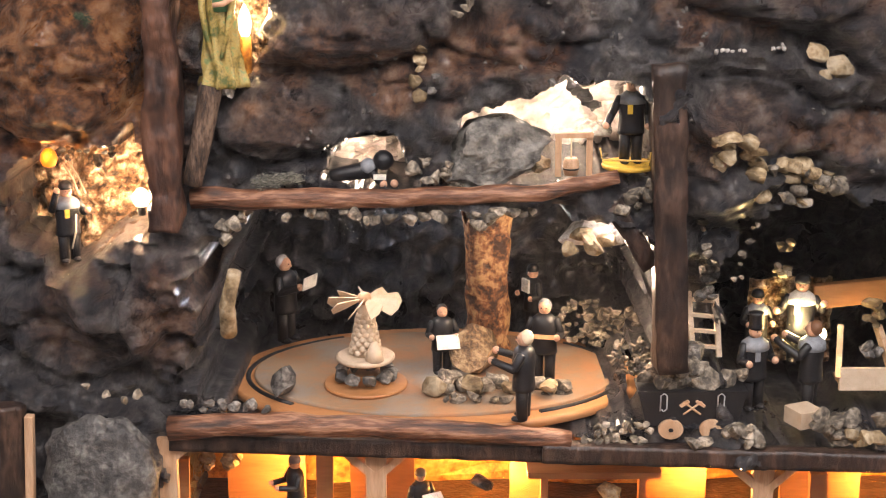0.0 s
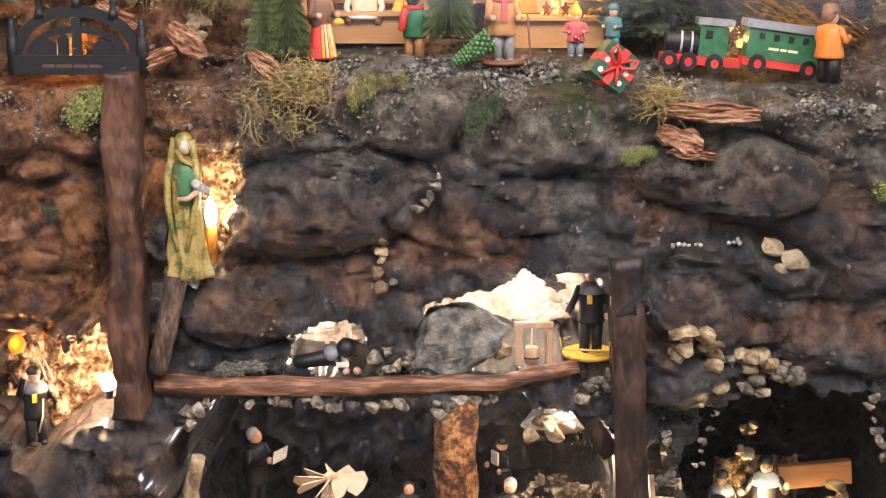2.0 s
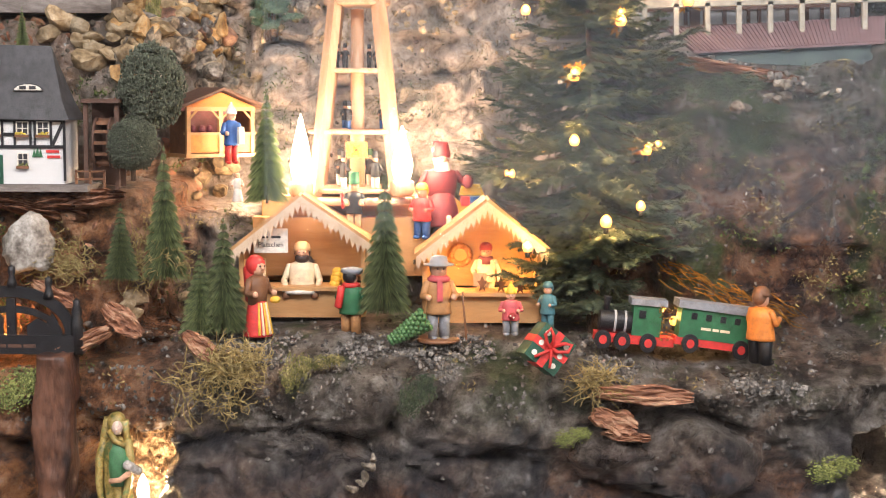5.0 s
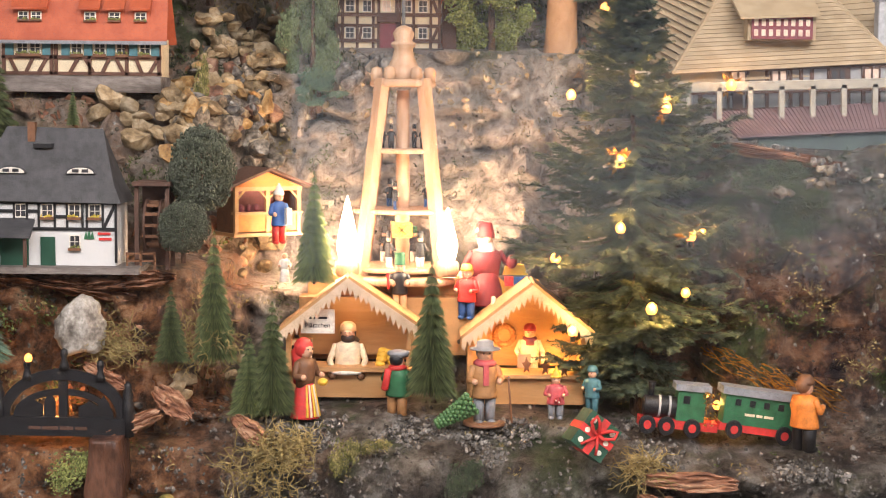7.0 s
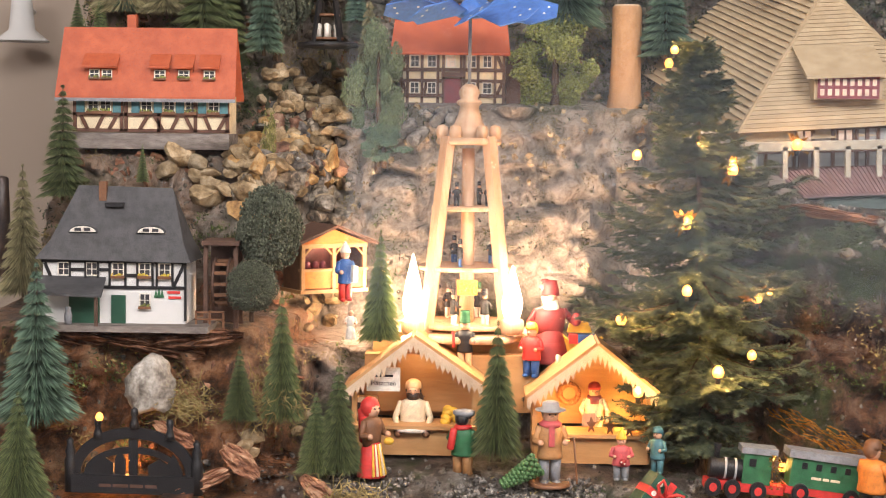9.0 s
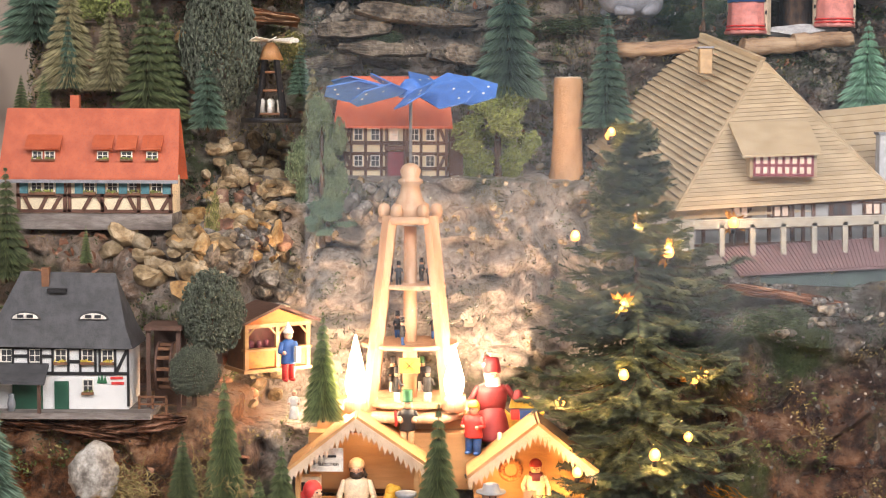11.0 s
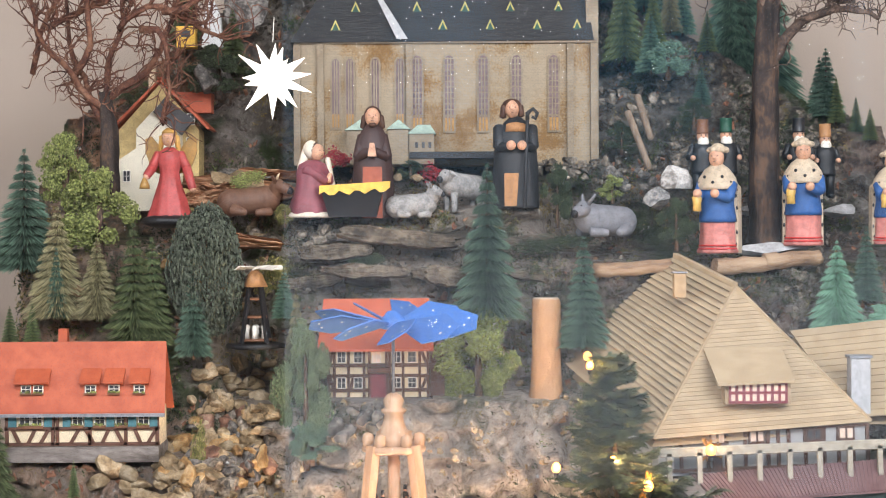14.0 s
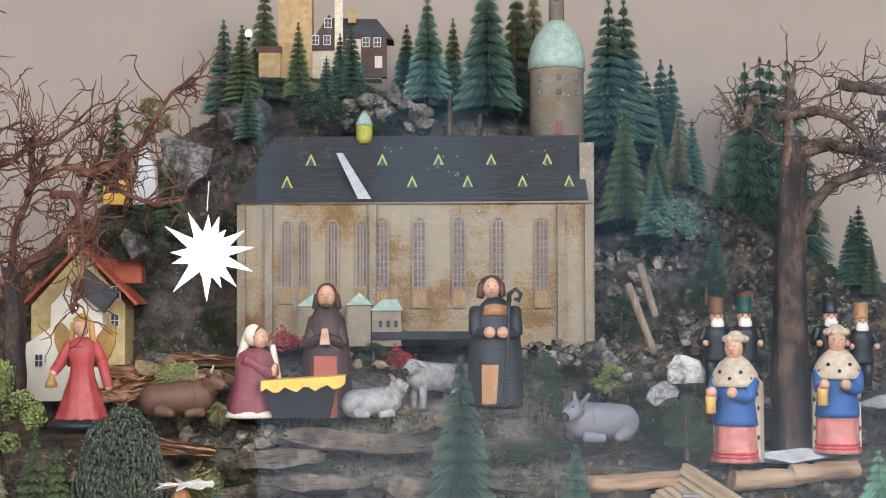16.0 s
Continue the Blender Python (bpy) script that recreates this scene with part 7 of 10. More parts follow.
for i, x in enumerate((40, 94, 144, 195, 233)):
    window(mill, x, 84, 23, 26, -0.5, flowers=FLOWER if i > 1 else None)
window(mill, 195, 26, 21, 26, -0.5, flowers=FLOWER_MIX)
part("door", Build().box((131, -4, -6), (158, 2, 48)), PINE_GREEN, mill, "dark green wooden door", 1)
porch = part("porch_roof", Build().solid([(-14, -52, 58), (124, -52, 54), (120, 0, 82), (-10, 0, 84), (-14, -52, 52), (124, -52, 48), (120, 0, 76), (-10, 0, 78)], [(0, 1, 2, 3), (7, 6, 5, 4), (0, 4, 5, 1), (1, 5, 6, 2), (2, 6, 7, 3), (3, 7, 4, 0)]), SLATE, mill)
for x in (0, 112):
    part("porch_post", Build().box((x - 3, -46, -6), (x + 3, -40, 56)), TIMBER, mill)
part("porch_gate", Build().box((50, -3, -6), (108, 1, 46)), PINE_GREEN, mill)
part("milk_can", Build().lathe([(7, -6), (8, 10), (5, 20), (6, 26), (0, 28)], 12, Matrix.Translation((54, -24, 0))), GREY, mill)
for x in (216, 222, 228):
    part("painted_fir", Build().prism([(x - 4, 44), (x + 4, 44), (x, 60 + (4 if x == 222 else 0))], -2.5, -1), GREEN, mill)
for a, c, z in ((238, 262, 52), (240, 264, 42)):
    part("text_bar", Build().box((a, -2.5, z), (c, -1, z + 5)), RED, mill)
shed = base("mill_wheel_house", (-0.2880, 0.1000, 1.6289), 0, 0.0006, "brown wooden wheel housing with a mill wheel and railing", "wheel house")
part("roof", Build().box((-42, -10, 150), (30, 80, 158)), TIMBER, shed, bevel=1)
for x in (-36, 22):
    part("post", Build().box((x - 4, 0, -10), (x + 4, 8, 150)), TIMBER, shed)
part("wall", Build().box((-36, 60, -10), (26, 66, 150)), TIMBER, shed)
wheel = Build().lathe([(44, 12), (48, 12), (48, 16), (44, 16)], 24, pose(-6, 30, 76, 0, 90, 0)).lathe([(44, -16), (48, -16), (48, -12), (44, -12)], 24, pose(-6, 30, 76, 0, 90, 0))
mw = part("mill_wheel", wheel, TIMBER, shed)
for i in range(12):
    a = i * math.pi / 6
    part("paddle", Build().box((-22, 27 + 42 * math.cos(a), 73 + 42 * math.sin(a)), (10, 33 + 42 * math.cos(a), 79 + 42 * math.sin(a))), BROWN, mw)
for z in (8, 22):
    part("rail", Build().box((-52, -24, z), (4, -20, z + 3)), BROWN, shed)
for x in (-50, -24, 2):
    part("rail_post", Build().box((x - 2, -24, -10), (x + 2, -20, 26)), BROWN, shed)

# the long red-roofed house
farm = base("red_roof_house", (-0.4005, 0.2350, 1.8408), 0, 0.0007, "long half-timbered house with a bright orange-red roof", "house")
part("footing", Build().box((-140, -10, -22), (138, 90, 6)), GREY_BASE, farm, bevel=2)
part("wall", Build().box((-136, 0, 6), (136, 84, 72)), PANEL, farm)
part("roof", Build().solid([(-166, -16, 64), (150, -16, 64), (146, 30, 186), (-160, 30, 186), (150, 86, 64), (-166, 86, 64), (-166, -16, 69), (150, -16, 69), (146, 30, 191), (-160, 30, 191), (150, 86, 69), (-166, 86, 69)],
                       [(0, 1, 2, 3), (3, 2, 4, 5), (6, 9, 8, 7), (9, 11, 10, 8), (0, 6, 7, 1), (1, 7, 8, 2), (2, 8, 10, 4), (4, 10, 11, 5), (5, 11, 9, 3), (3, 9, 6, 0)]), TILE_RED, farm)
part("gutter", Build().box((-166, -19, 60), (150, -13, 66)), GREY, farm)
part("gable", Build().prism([(-130, 72), (130, 72), (130, 73), (-130, 73)], 2, 80), PLASTER, farm)
part("chimney", Build().box((-50, 36, 180), (-34, 52, 214)), TILE_RED, farm, bevel=1)
for x, w in ((-88, 58), (16, 32), (58, 32), (103, 32)):
    d = part("dormer", Build().solid([(x - w / 2, -2, 98), (x + w / 2, -2, 98), (x + w / 2, -2, 122), (x - w / 2, -2, 122), (x - w / 2, 32, 155), (x + w / 2, 32, 155)], [(0, 1, 2, 3), (3, 2, 5, 4), (0, 3, 4), (1, 5, 2), (0, 4, 5, 1)]), TILE_RED, farm)
    part("dormer_roof", Build().solid([(x - w / 2 - 2, -14, 118), (x + w / 2 + 2, -12, 118), (x + w / 2 + 2, 32, 157), (x - w / 2 - 2, 32, 157), (x - w / 2 - 2, -14, 122), (x + w / 2 + 2, -14, 122), (x + w / 2 + 2, 32, 161), (x - w / 2 - 2, 32, 161)], [(3, 2, 1, 0), (4, 5, 6, 7), (0, 1, 5, 4), (1, 2, 6, 5), (2, 3, 7, 6), (3, 0, 4, 7)]), TILE_RED, d)
    if w > 50:
        for dx in (-11, 11):
            window(farm, x + dx, 101, 18, 15, -3, flowers=FLOWER_MIX)
    else:
        window(farm, x, 101, 20, 15, -3, flowers=FLOWER_MIX)
bars(farm, "timber", RED_TIMBER, [(-138, 10, 138, 10), (-138, 38, 138, 38), (-134, 8, -134, 68), (-52, 8, -52, 68), (-44, 8, -44, 68), (134, 8, 134, 68), (-20, 12, -6, 36), (20, 12, 6, 36), (-112, 12, -124, 36), (-74, 12, -60, 36), (36, 12, 48, 36), (72, 12, 60, 36), (104, 12, 94, 36), (118, 12, 132, 36), (-96, 12, -84, 36), (14, 8, 14, 68), (78, 8, 78, 68)], -4, 2, 6)
for x in (-102, -80, -8, 32, 70, 110):
    window(farm, x, 42, 20, 24, -1, flowers=FLOWER_MIX)
for x in (-124, -60, -27, 12, 51, 90, 128):
    part("shutter", Build().box((x - 7, -5, 41), (x + 7, -1, 66)), TEAL, farm, "teal wooden shutter", 0.6)

# the small half-timbered house behind the pyramid
inn = base("half_timbered_house", (-0.0344, 0.3850, 1.8866), 0, 0.0008, "small dark half-timbered house with an orange-red roof", "house")
part("footing", Build().box((-92, -8, -14), (92, 80, 2)), GREY_BASE, inn, bevel=1)
part("wall", Build().box((-86, 0, 2), (86, 76, 86)), PANEL, inn)
part("roof", Build().solid([(-102, -14, 80), (94, -14, 80), (86, 38, 162), (-94, 38, 162), (94, 90, 80), (-102, 90, 80), (-102, -14, 84), (94, -14, 84), (86, 38, 167), (-94, 38, 167), (94, 90, 84), (-102, 90, 84)],
                       [(0, 1, 2, 3), (3, 2, 4, 5), (6, 9, 8, 7), (9, 11, 10, 8), (0, 6, 7, 1), (1, 7, 8, 2), (2, 8, 10, 4), (4, 10, 11, 5), (5, 11, 9, 3), (3, 9, 6, 0)]), TILE_RED, inn)
part("side_wing", Build().box((88, 10, -4), (112, 70, 80)), TIMBER, inn, bevel=1)
bars(inn, "timber", TIMBER, [(-88, 14, 88, 14), (-88, 38, 88, 38), (-88, 56, 88, 56), (-88, 83, 88, 83)] + [(x, 2, x, 84) for x in (-84, -74, -50, -24, -15, 14, 19, 42, 70, 84)], -4, 2, 4.6)
bars(inn, "timber", TIMBER, [(-82, 36, -76, 16), (-82, 58, -76, 80), (82, 36, 73, 16), (82, 58, 73, 80), (-47, 16, -42, 36), (22, 16, 26, 36)], -3.4, 2, 3)
for x in (-62, -34, 31, 57):
    window(inn, x, 17, 15, 19, -2)
    window(inn, x, 60, 15, 20, -2)
window(inn, -3, 60, 15, 20, -2, pane_mat=LIT_PANE)
part("door", Build().box((-13, -6, -4), (13, 0, 42)), WINE, inn, "dark red door", 1)
part("balcony", Build().box((-18, -14, 44), (20, 0, 52)), TIMBER, inn, bevel=1)

# the great tan-roofed house: a steep hipped roof over a half-timbered floor
great = base("great_house", (0, 0, 0), label="large house with steep tan shingled hipped roof and gallery", category="house")
N, FAR = Vector((0.4323, 0.3000, 2.0378)), Vector((0.3739, 0.4200, 2.0753))
A, B, C = Vector((0.3098, 0.2000, 1.8537)), Vector((0.5855, 0.2200, 1.8713)), Vector((0.2200, 0.4400, 1.9317))
D = Vector((B.x, 0.45, B.z + 0.02))
INK = Vector((0, 0.012, -0.012))
part("roof_core", Build().solid([N + INK, FAR + INK, A + INK, B + INK, C + INK, D + INK], [(0, 1, 4, 2), (0, 2, 3), (0, 3, 5, 1), (2, 4, 5, 3), (1, 5, 4)]), SHINGLE, great)


def shingle_rows(top_a, top_b, low_a, low_b, n, parent, edge=0.0018):
    """Overlapping rows of shingles down one face of the roof."""
    normal = (low_b - low_a).cross(top_a - low_a).normalized()
    if normal.y > 0:
        normal = -normal
    for i in range(n):
        k0, k1 = i / n, (i + 1.18) / n
        p, q, r, s = top_a.lerp(low_a, k0), top_b.lerp(low_b, k0), top_b.lerp(low_b, min(k1, 1.02)), top_a.lerp(low_a, min(k1, 1.02))
        up, lift, thick = normal * 0.0003, normal * edge, normal * 0.0016
        part("shingle_course", Build().solid([p + up, q + up, r + lift, s + lift, p - thick, q - thick, r + lift - thick, s + lift - thick], [(0, 1, 2, 3), (7, 6, 5, 4), (0, 4, 5, 1), (1, 5, 6, 2), (2, 6, 7, 3), (3, 7, 4, 0)]), SHINGLE, parent)


shingle_rows(FAR, N, C, A, 25, great, 0.0046)
shingle_rows(N, N + Vector((0.004, 0, 0)), A, B, 34, great)
part("ridge_cap", Build().beam(FAR + Vector((0, 0, 0.002)), N + Vector((0, 0, 0.002)), 0.008, 0.006), SHINGLE, great)
part("hip_cap", Build().beam(N, A, 0.005, 0.005), SHINGLE, great)
part("hip_cap", Build().beam(N, B, 0.005, 0.005), SHINGLE, great)
s = 0.0007
part("chimney", Build().box((-11 * s, -8 * s, -26 * s), (12 * s, 12 * s, 20 * s), Matrix.Translation((0.3630, 0.3200, 2.0410))), TAN_PLY, great, "tan block chimney", 0.001)
part("chimney_cap", Build().box((-13 * s, -10 * s, 20 * s), (14 * s, 14 * s, 23 * s), Matrix.Translation((0.3630, 0.3200, 2.0410))), GREY, great)
dm = Vector((0.4412, 0.2050, 1.8949))
dorm = part("dormer", Build().solid([dm + Vector((x * s, y, z * s)) for x, y, z in ((-58, 0, 0), (58, 0, 0), (58, 0, 40), (-58, 0, 40), (-58, 0.05, 40), (58, 0.05, 40), (-58, 0.05, 0), (58, 0.05, 0))], [(0, 1, 2, 3), (3, 2, 5, 4), (0, 3, 4, 6), (1, 7, 5, 2), (6, 4, 5, 7), (0, 6, 7, 1)]), SHINGLE, great)
part("dormer_roof", Build().solid([dm + Vector((x * s, y, z * s)) for x, y, z in ((-74, -0.012, 34), (62, -0.012, 40), (58, 0.05, 92), (-84, 0.05, 90), (-74, -0.012, 39), (62, -0.012, 45), (58, 0.05, 97), (-84, 0.05, 95))], [(3, 2, 1, 0), (4, 5, 6, 7), (0, 1, 5, 4), (1, 2, 6, 5), (2, 3, 7, 6), (3, 0, 4, 7)]), SHINGLE, dorm)
holder = part("dormer_window", Build().box((-52 * s, -0.003, 2 * s), (52 * s, 0.002, 40 * s), Matrix.Translation(dm)), WINE, great, "dark red lattice window")
for j in range(2):
    for i in range(8):
        x = (-45 + 12.6 * i) * s
        part("pane", Build().box((x - 3.2 * s, -0.0045, (7 + 17 * j) * s), (x + 3.4 * s, -0.002, (18 + 17 * j) * s), Matrix.Translation(dm)), LIT_PANE, holder)
# walls under the roof, and the gallery before them
W0, W1 = Vector((0.3260, 0.2250, 1.8103)), Vector((0.5856, 0.2350, 1.8190))
wl = (W1 - W0).length
wm = Matrix.Translation(W0) @ Matrix.Rotation(math.atan2(W1.z - W0.z, W1.x - W0.x) * -1, 4, "Y")
part("wall", Build().box((0, 0, -0.005), (wl, 0.06, 0.052), wm), SHADED_WASH, great)
for k in (0.0, 0.09, 0.22, 0.31, 0.4, 0.51, 0.56, 0.61, 0.69, 0.78, 0.85, 0.92, 0.99):
    part("timber", Build().box((wl * k - 0.0022, -0.003, -0.004), (wl * k + 0.0022, 0.001, 0.05), wm), TIMBER, great)
for z in (-0.003, 0.018, 0.024, 0.046):
    part("timber", Build().box((0, -0.0034, z), (wl, 0.001, z + 0.0045), wm), TIMBER, great)
for k in (0.265, 0.455, 0.73, 0.885):
    x = wl * k
    g = part("window", Build().box((x - 0.0105, -0.0045, 0.028), (x + 0.0105, 0, 0.0475), wm), TIMBER, great)
    for dx in (-0.0047, 0.0047):
        part("pane", Build().box((x + dx - 0.0032, -0.006, 0.033), (x + dx + 0.0032, -0.003, 0.0445), wm), LIT_PANE if k != 0.73 else WINDOW_DARK, g)
part("door", Build().box((wl * 0.24, -0.0042, -0.003), (wl * 0.285, 0, 0.02), wm), TIMBER, great)
gal = part("gallery_rail", Build().box((-0.008, -0.034, 0.021), (wl + 0.03, -0.028, 0.033), wm), GREY_WOOD, great, "pale grey wooden gallery rail", 0.001)
for k in range(8):
    x = wl * (k + 0.1) / 7
    part("gallery_post", Build().box((x - 0.003, -0.034, -0.02), (x + 0.003, -0.028, 0.026), wm), GREY_WOOD, gal)
VA, VB = Vector((0.3592, 0.2050, 1.8083)), Vector((0.6193, 0.2150, 1.8260))
VC, VD = Vector((0.3838, 0.1650, 1.7813)), Vector((0.6063, 0.1700, 1.7937))
thin = Vector((0, 0, -0.0025))
ver = part("veranda_roof", Build().solid([VA, VB, VD, VC, VA + thin, VB + thin, VD + thin, VC + thin], [(3, 2, 1, 0), (4, 5, 6, 7), (0, 1, 5, 4), (1, 2, 6, 5), (2, 3, 7, 6), (3, 0, 4, 7)]), PURPLE, great, "purple-brown corrugated veranda roof")
for k in range(52):
    part("corrugation", Build().beam(VA.lerp(VB, k / 51), VC.lerp(VD, k / 51), 0.0019, 0.0026), PURPLE, ver)
part("veranda_wall", Build().solid([VC + Vector((0.004, 0.008, -0.002)), VD + Vector((0, 0.008, -0.002)), VD + Vector((0, 0.008, -0.032)), VC + Vector((0.03, 0.008, -0.012)), VC + Vector((0.004, 0.05, -0.002)), VD + Vector((0, 0.05, -0.002)), VD + Vector((0, 0.05, -0.032)), VC + Vector((0.03, 0.05, -0.012))], [(0, 1, 2, 3), (7, 6, 5, 4), (0, 4, 5, 1), (1, 5, 6, 2), (2, 6, 7, 3), (3, 7, 4, 0)]), material("dark_green_grey", [(0.03, 0.045, 0.045), (0.07, 0.1, 0.09)], 0.03, 0.6, 0.2, 0.004), great)
part("terrace_slab", Build().solid([VA + Vector((-0.03, -0.005, -0.004)), VA + Vector((0.0, -0.005, -0.004)), VC + Vector((0.0, -0.004, -0.004)), VC + Vector((-0.022, -0.004, -0.004)), VA + Vector((-0.03, -0.005, -0.012)), VA + Vector((0.0, -0.005, -0.012)), VC + Vector((0.0, -0.004, -0.012)), VC + Vector((-0.022, -0.004, -0.012))], [(3, 2, 1, 0), (4, 5, 6, 7), (0, 1, 5, 4), (1, 2, 6, 5), (2, 3, 7, 6), (3, 0, 4, 7)]), GREY_BASE, great)
# annex to the right
E0, E1, E2 = Vector((0.5170, 0.3600, 1.9760)), Vector((0.6885, 0.3600, 1.9949)), Vector((0.5919, 0.2600, 1.8730))
shingle_rows(E0, E1, E2 + Vector((-0.02, 0, 0.0)), E2 + Vector((0.1, 0, 0.004)), 14, great)
part("annex_core", Build().solid([E0 + INK, E1 + INK, E2 + Vector((0.1, 0, 0)) + INK, E2 + Vector((-0.02, 0, 0)) + INK, E0 + INK * 4, E1 + INK * 4], [(0, 1, 2, 3), (0, 4, 5, 1), (3, 2, 5, 4), (0, 3, 4), (1, 5, 2)]), SHINGLE, great)
part("metal_chimney", Build().box((-18 * s, -14 * s, -95 * s), (18 * s, 14 * s, 10 * s), Matrix.Translation((0.5846, 0.2700, 1.9397))), PALE_GREY, great, "grey square chimney", 0.001)
part("metal_chimney_cap", Build().box((-21 * s, -17 * s, 10 * s), (21 * s, 17 * s, 15 * s), Matrix.Translation((0.5846, 0.2700, 1.9397))), GREY, great)
part("left_wall", Build().solid([C + Vector((0.012, 0.0, -0.002)), A + Vector((0.01, 0.02, -0.002)), A + Vector((0.01, 0.02, -0.05)), C + Vector((0.012, 0.0, -0.05)), C + Vector((0.05, 0.02, -0.002)), A + Vector((0.05, 0.03, -0.002)), A + Vector((0.05, 0.03, -0.05)), C + Vector((0.05, 0.02, -0.05))], [(0, 1, 2, 3), (7, 6, 5, 4), (0, 4, 5, 1), (3, 2, 6, 7), (0, 3, 7, 4), (1, 5, 6, 2)]), WHITEWASH, great)
for k in range(5):
    p = (C + Vector((0.006, -0.004, -0.008))).lerp(C + Vector((0.03, -0.03, 0.012)), k / 4) + Vector((0, 0, -0.03))
    part("low_eave", Build().beam(p, p + Vector((0.03, -0.01, -0.016)), 0.008, 0.003), SHINGLE, great)
bulb((0.2473, 0.3720, 1.9421), 0.006, GLOW, label="small bright bulb at the corner of the roof")
bulb((0.3796, 0.1900, 1.8399), 0.0065, GLOW, label="bright bulb on the gallery rail of the great house", watts=0.05, star=True)

# the tree stump tower, the lantern pyramid, the food booth
stump = Build().lathe([(0.034, -0.01), (0.027, 0.01), (0.022, 0.04), (0.0195, 0.09), (0.0195, 0.152), (0.018, 0.156)], 24)
bmesh.ops.subdivide_edges(stump.bm, edges=stump.bm.edges[:], cuts=2, use_grid_fill=True)
for v in stump.bm.verts:
    v.co.xy *= 1 + 0.09 * noise.noise(Vector((v.co.x * 40, v.co.y * 40, v.co.z * 12)))
st = base("stump_tower", (0.1949, 0.4100, 1.8623), label="smooth barkless tree stump standing upright", category="tree stump")
part("trunk", stump, material("orange_stump", [(0.36, 0.19, 0.085), (0.46, 0.27, 0.135)], 0.012, 0.6, 0.6, 0.004), st)
part("cut_face", Build().lathe([(0.0178, 0.1555), (0.017, 0.158), (0, 0.158)], 24), WHITE_WOOD, st)

lan = base("lantern_pyramid", (-0.1968, 0.3600, 1.9575), 0, 0.0008, "small dark lantern-like pyramid with white paddle roof", "pyramid")
part("base_plate", Build().lathe([(48, 0), (50, 4), (48, 8)], 6), BLACK, lan)
for i in range(4):
    a = math.pi / 4 + i * math.pi / 2
    part("leg", Build().beam((30 * math.cos(a), 30 * math.sin(a), 6), (13 * math.cos(a), 13 * math.sin(a), 104), 6, 5), BLACK, lan)
for z, r in ((12, 26), (50, 19), (80, 14)):
    part("turntable", Build().lathe([(r, z), (r + 1, z + 2), (r, z + 4)], 16), BROWN, lan)
part("cap", Build().lathe([(21, 102), (12, 122), (6, 130)], 6), TAN, lan)
for i in range(8):
    w = part("paddle", Build().prism([(4, -3), (44, -8), (46, 0), (44, 8), (4, 3)], -0.8, 0.8, Matrix.Rotation(radians(-65), 4, "X")), WHITE, lan)
    w.matrix_local = pose(0, 0, 134, 0, 0, 45 * i + 10)
for i in range(4):
    part("tiny_peg", Build().lathe([(5, 16), (4, 28), (5, 36), (0, 40)], 8, Matrix.Translation((14 * math.cos(i * 1.57), 14 * math.sin(i * 1.57), 0))), WHITE, lan)

kiosk = base("wooden_kiosk", (-0.2080, 0.1800, 1.6590), 34, 0.0007, "small orange wooden kiosk with a brown gabled roof and open counter", "kiosk")
part("floor_board", Build().box((-4, -4, -6), (129, 74, 0)), PLY, kiosk, bevel=1)
for x0, x1 in ((4, 59), (66, 121)):
    part("panel", Build().box((x0, 1, 2), (x1, 5, 32)), ORANGE, kiosk, bevel=1)
part("counter", Build().box((-3, -6, 32), (128, 9, 36)), PLY, kiosk, bevel=1)
part("side", Build().box((0, 6, 0), (5, 70, 72)), BROWN, kiosk)
part("side", Build().box((120, 6, 0), (125, 70, 72)), BROWN, kiosk)
part("back", Build().box((5, 65, 0), (120, 70, 84)), WINE, kiosk)
for x in (2.5, 62.5, 122.5):
    part("post", Build().box((x - 3.5, -1, 0), (x + 3.5, 6, 74)), PLY, kiosk)
    for d in (-1, 1):
        if 0 < x + 15 * d < 125:
            part("brace", Build().beam((x, 1.5, 56), (x + 16 * d, 1.5, 73), 4, 3), PLY, kiosk)
part("lintel", Build().box((-2, -3, 72), (127, 5, 79)), PLY, kiosk, bevel=1)
part("gable", Build().prism([(-2, 79), (127, 79), (62.5, 104)], -1, 4), ORANGE, kiosk)
for d in (-1, 1):
    top, low = (62.5, 107), (62.5 + 82 * d, 76)
    part("roof", Build().solid([(top[0], -14, top[1]), (low[0], -14, low[1]), (low[0], 82, low[1]), (top[0], 82, top[1]), (top[0], -14, top[1] + 5), (low[0], -14, low[1] + 5), (low[0], 82, low[1] + 5), (top[0], 82, top[1] + 5)], [(3, 2, 1, 0), (4, 5, 6, 7), (0, 1, 5, 4), (1, 2, 6, 5), (2, 3, 7, 6), (3, 0, 4, 7)]), TIMBER, kiosk)
for x in (20, 36, 50):
    part("ware", Build().lathe([(6, 36), (5, 46), (0, 49)], 8, Matrix.Translation((x, 18, 0))), WINE, kiosk)
doll("man_figurine", (-0.1551, 0.1700, 1.6486), 0.0644, BLUE, RED, WHITE, WHITE, hair=None, hat_kind="peak", turn=35, stout=1.0, more=lambda b: b.use(4).box((0.06, -0.2, 0.36), (0.16, -0.1, 0.66)), label="turned wooden man in blue coat and cap", group="market figures")
doll("angel_figurine", (-0.1472, 0.1600, 1.6046), 0.0347, WHITE, WHITE, CREAM, skirt=True, hat_kind="none", hair=CREAM, label="tiny pale carved angel on the slope", group="market figures")

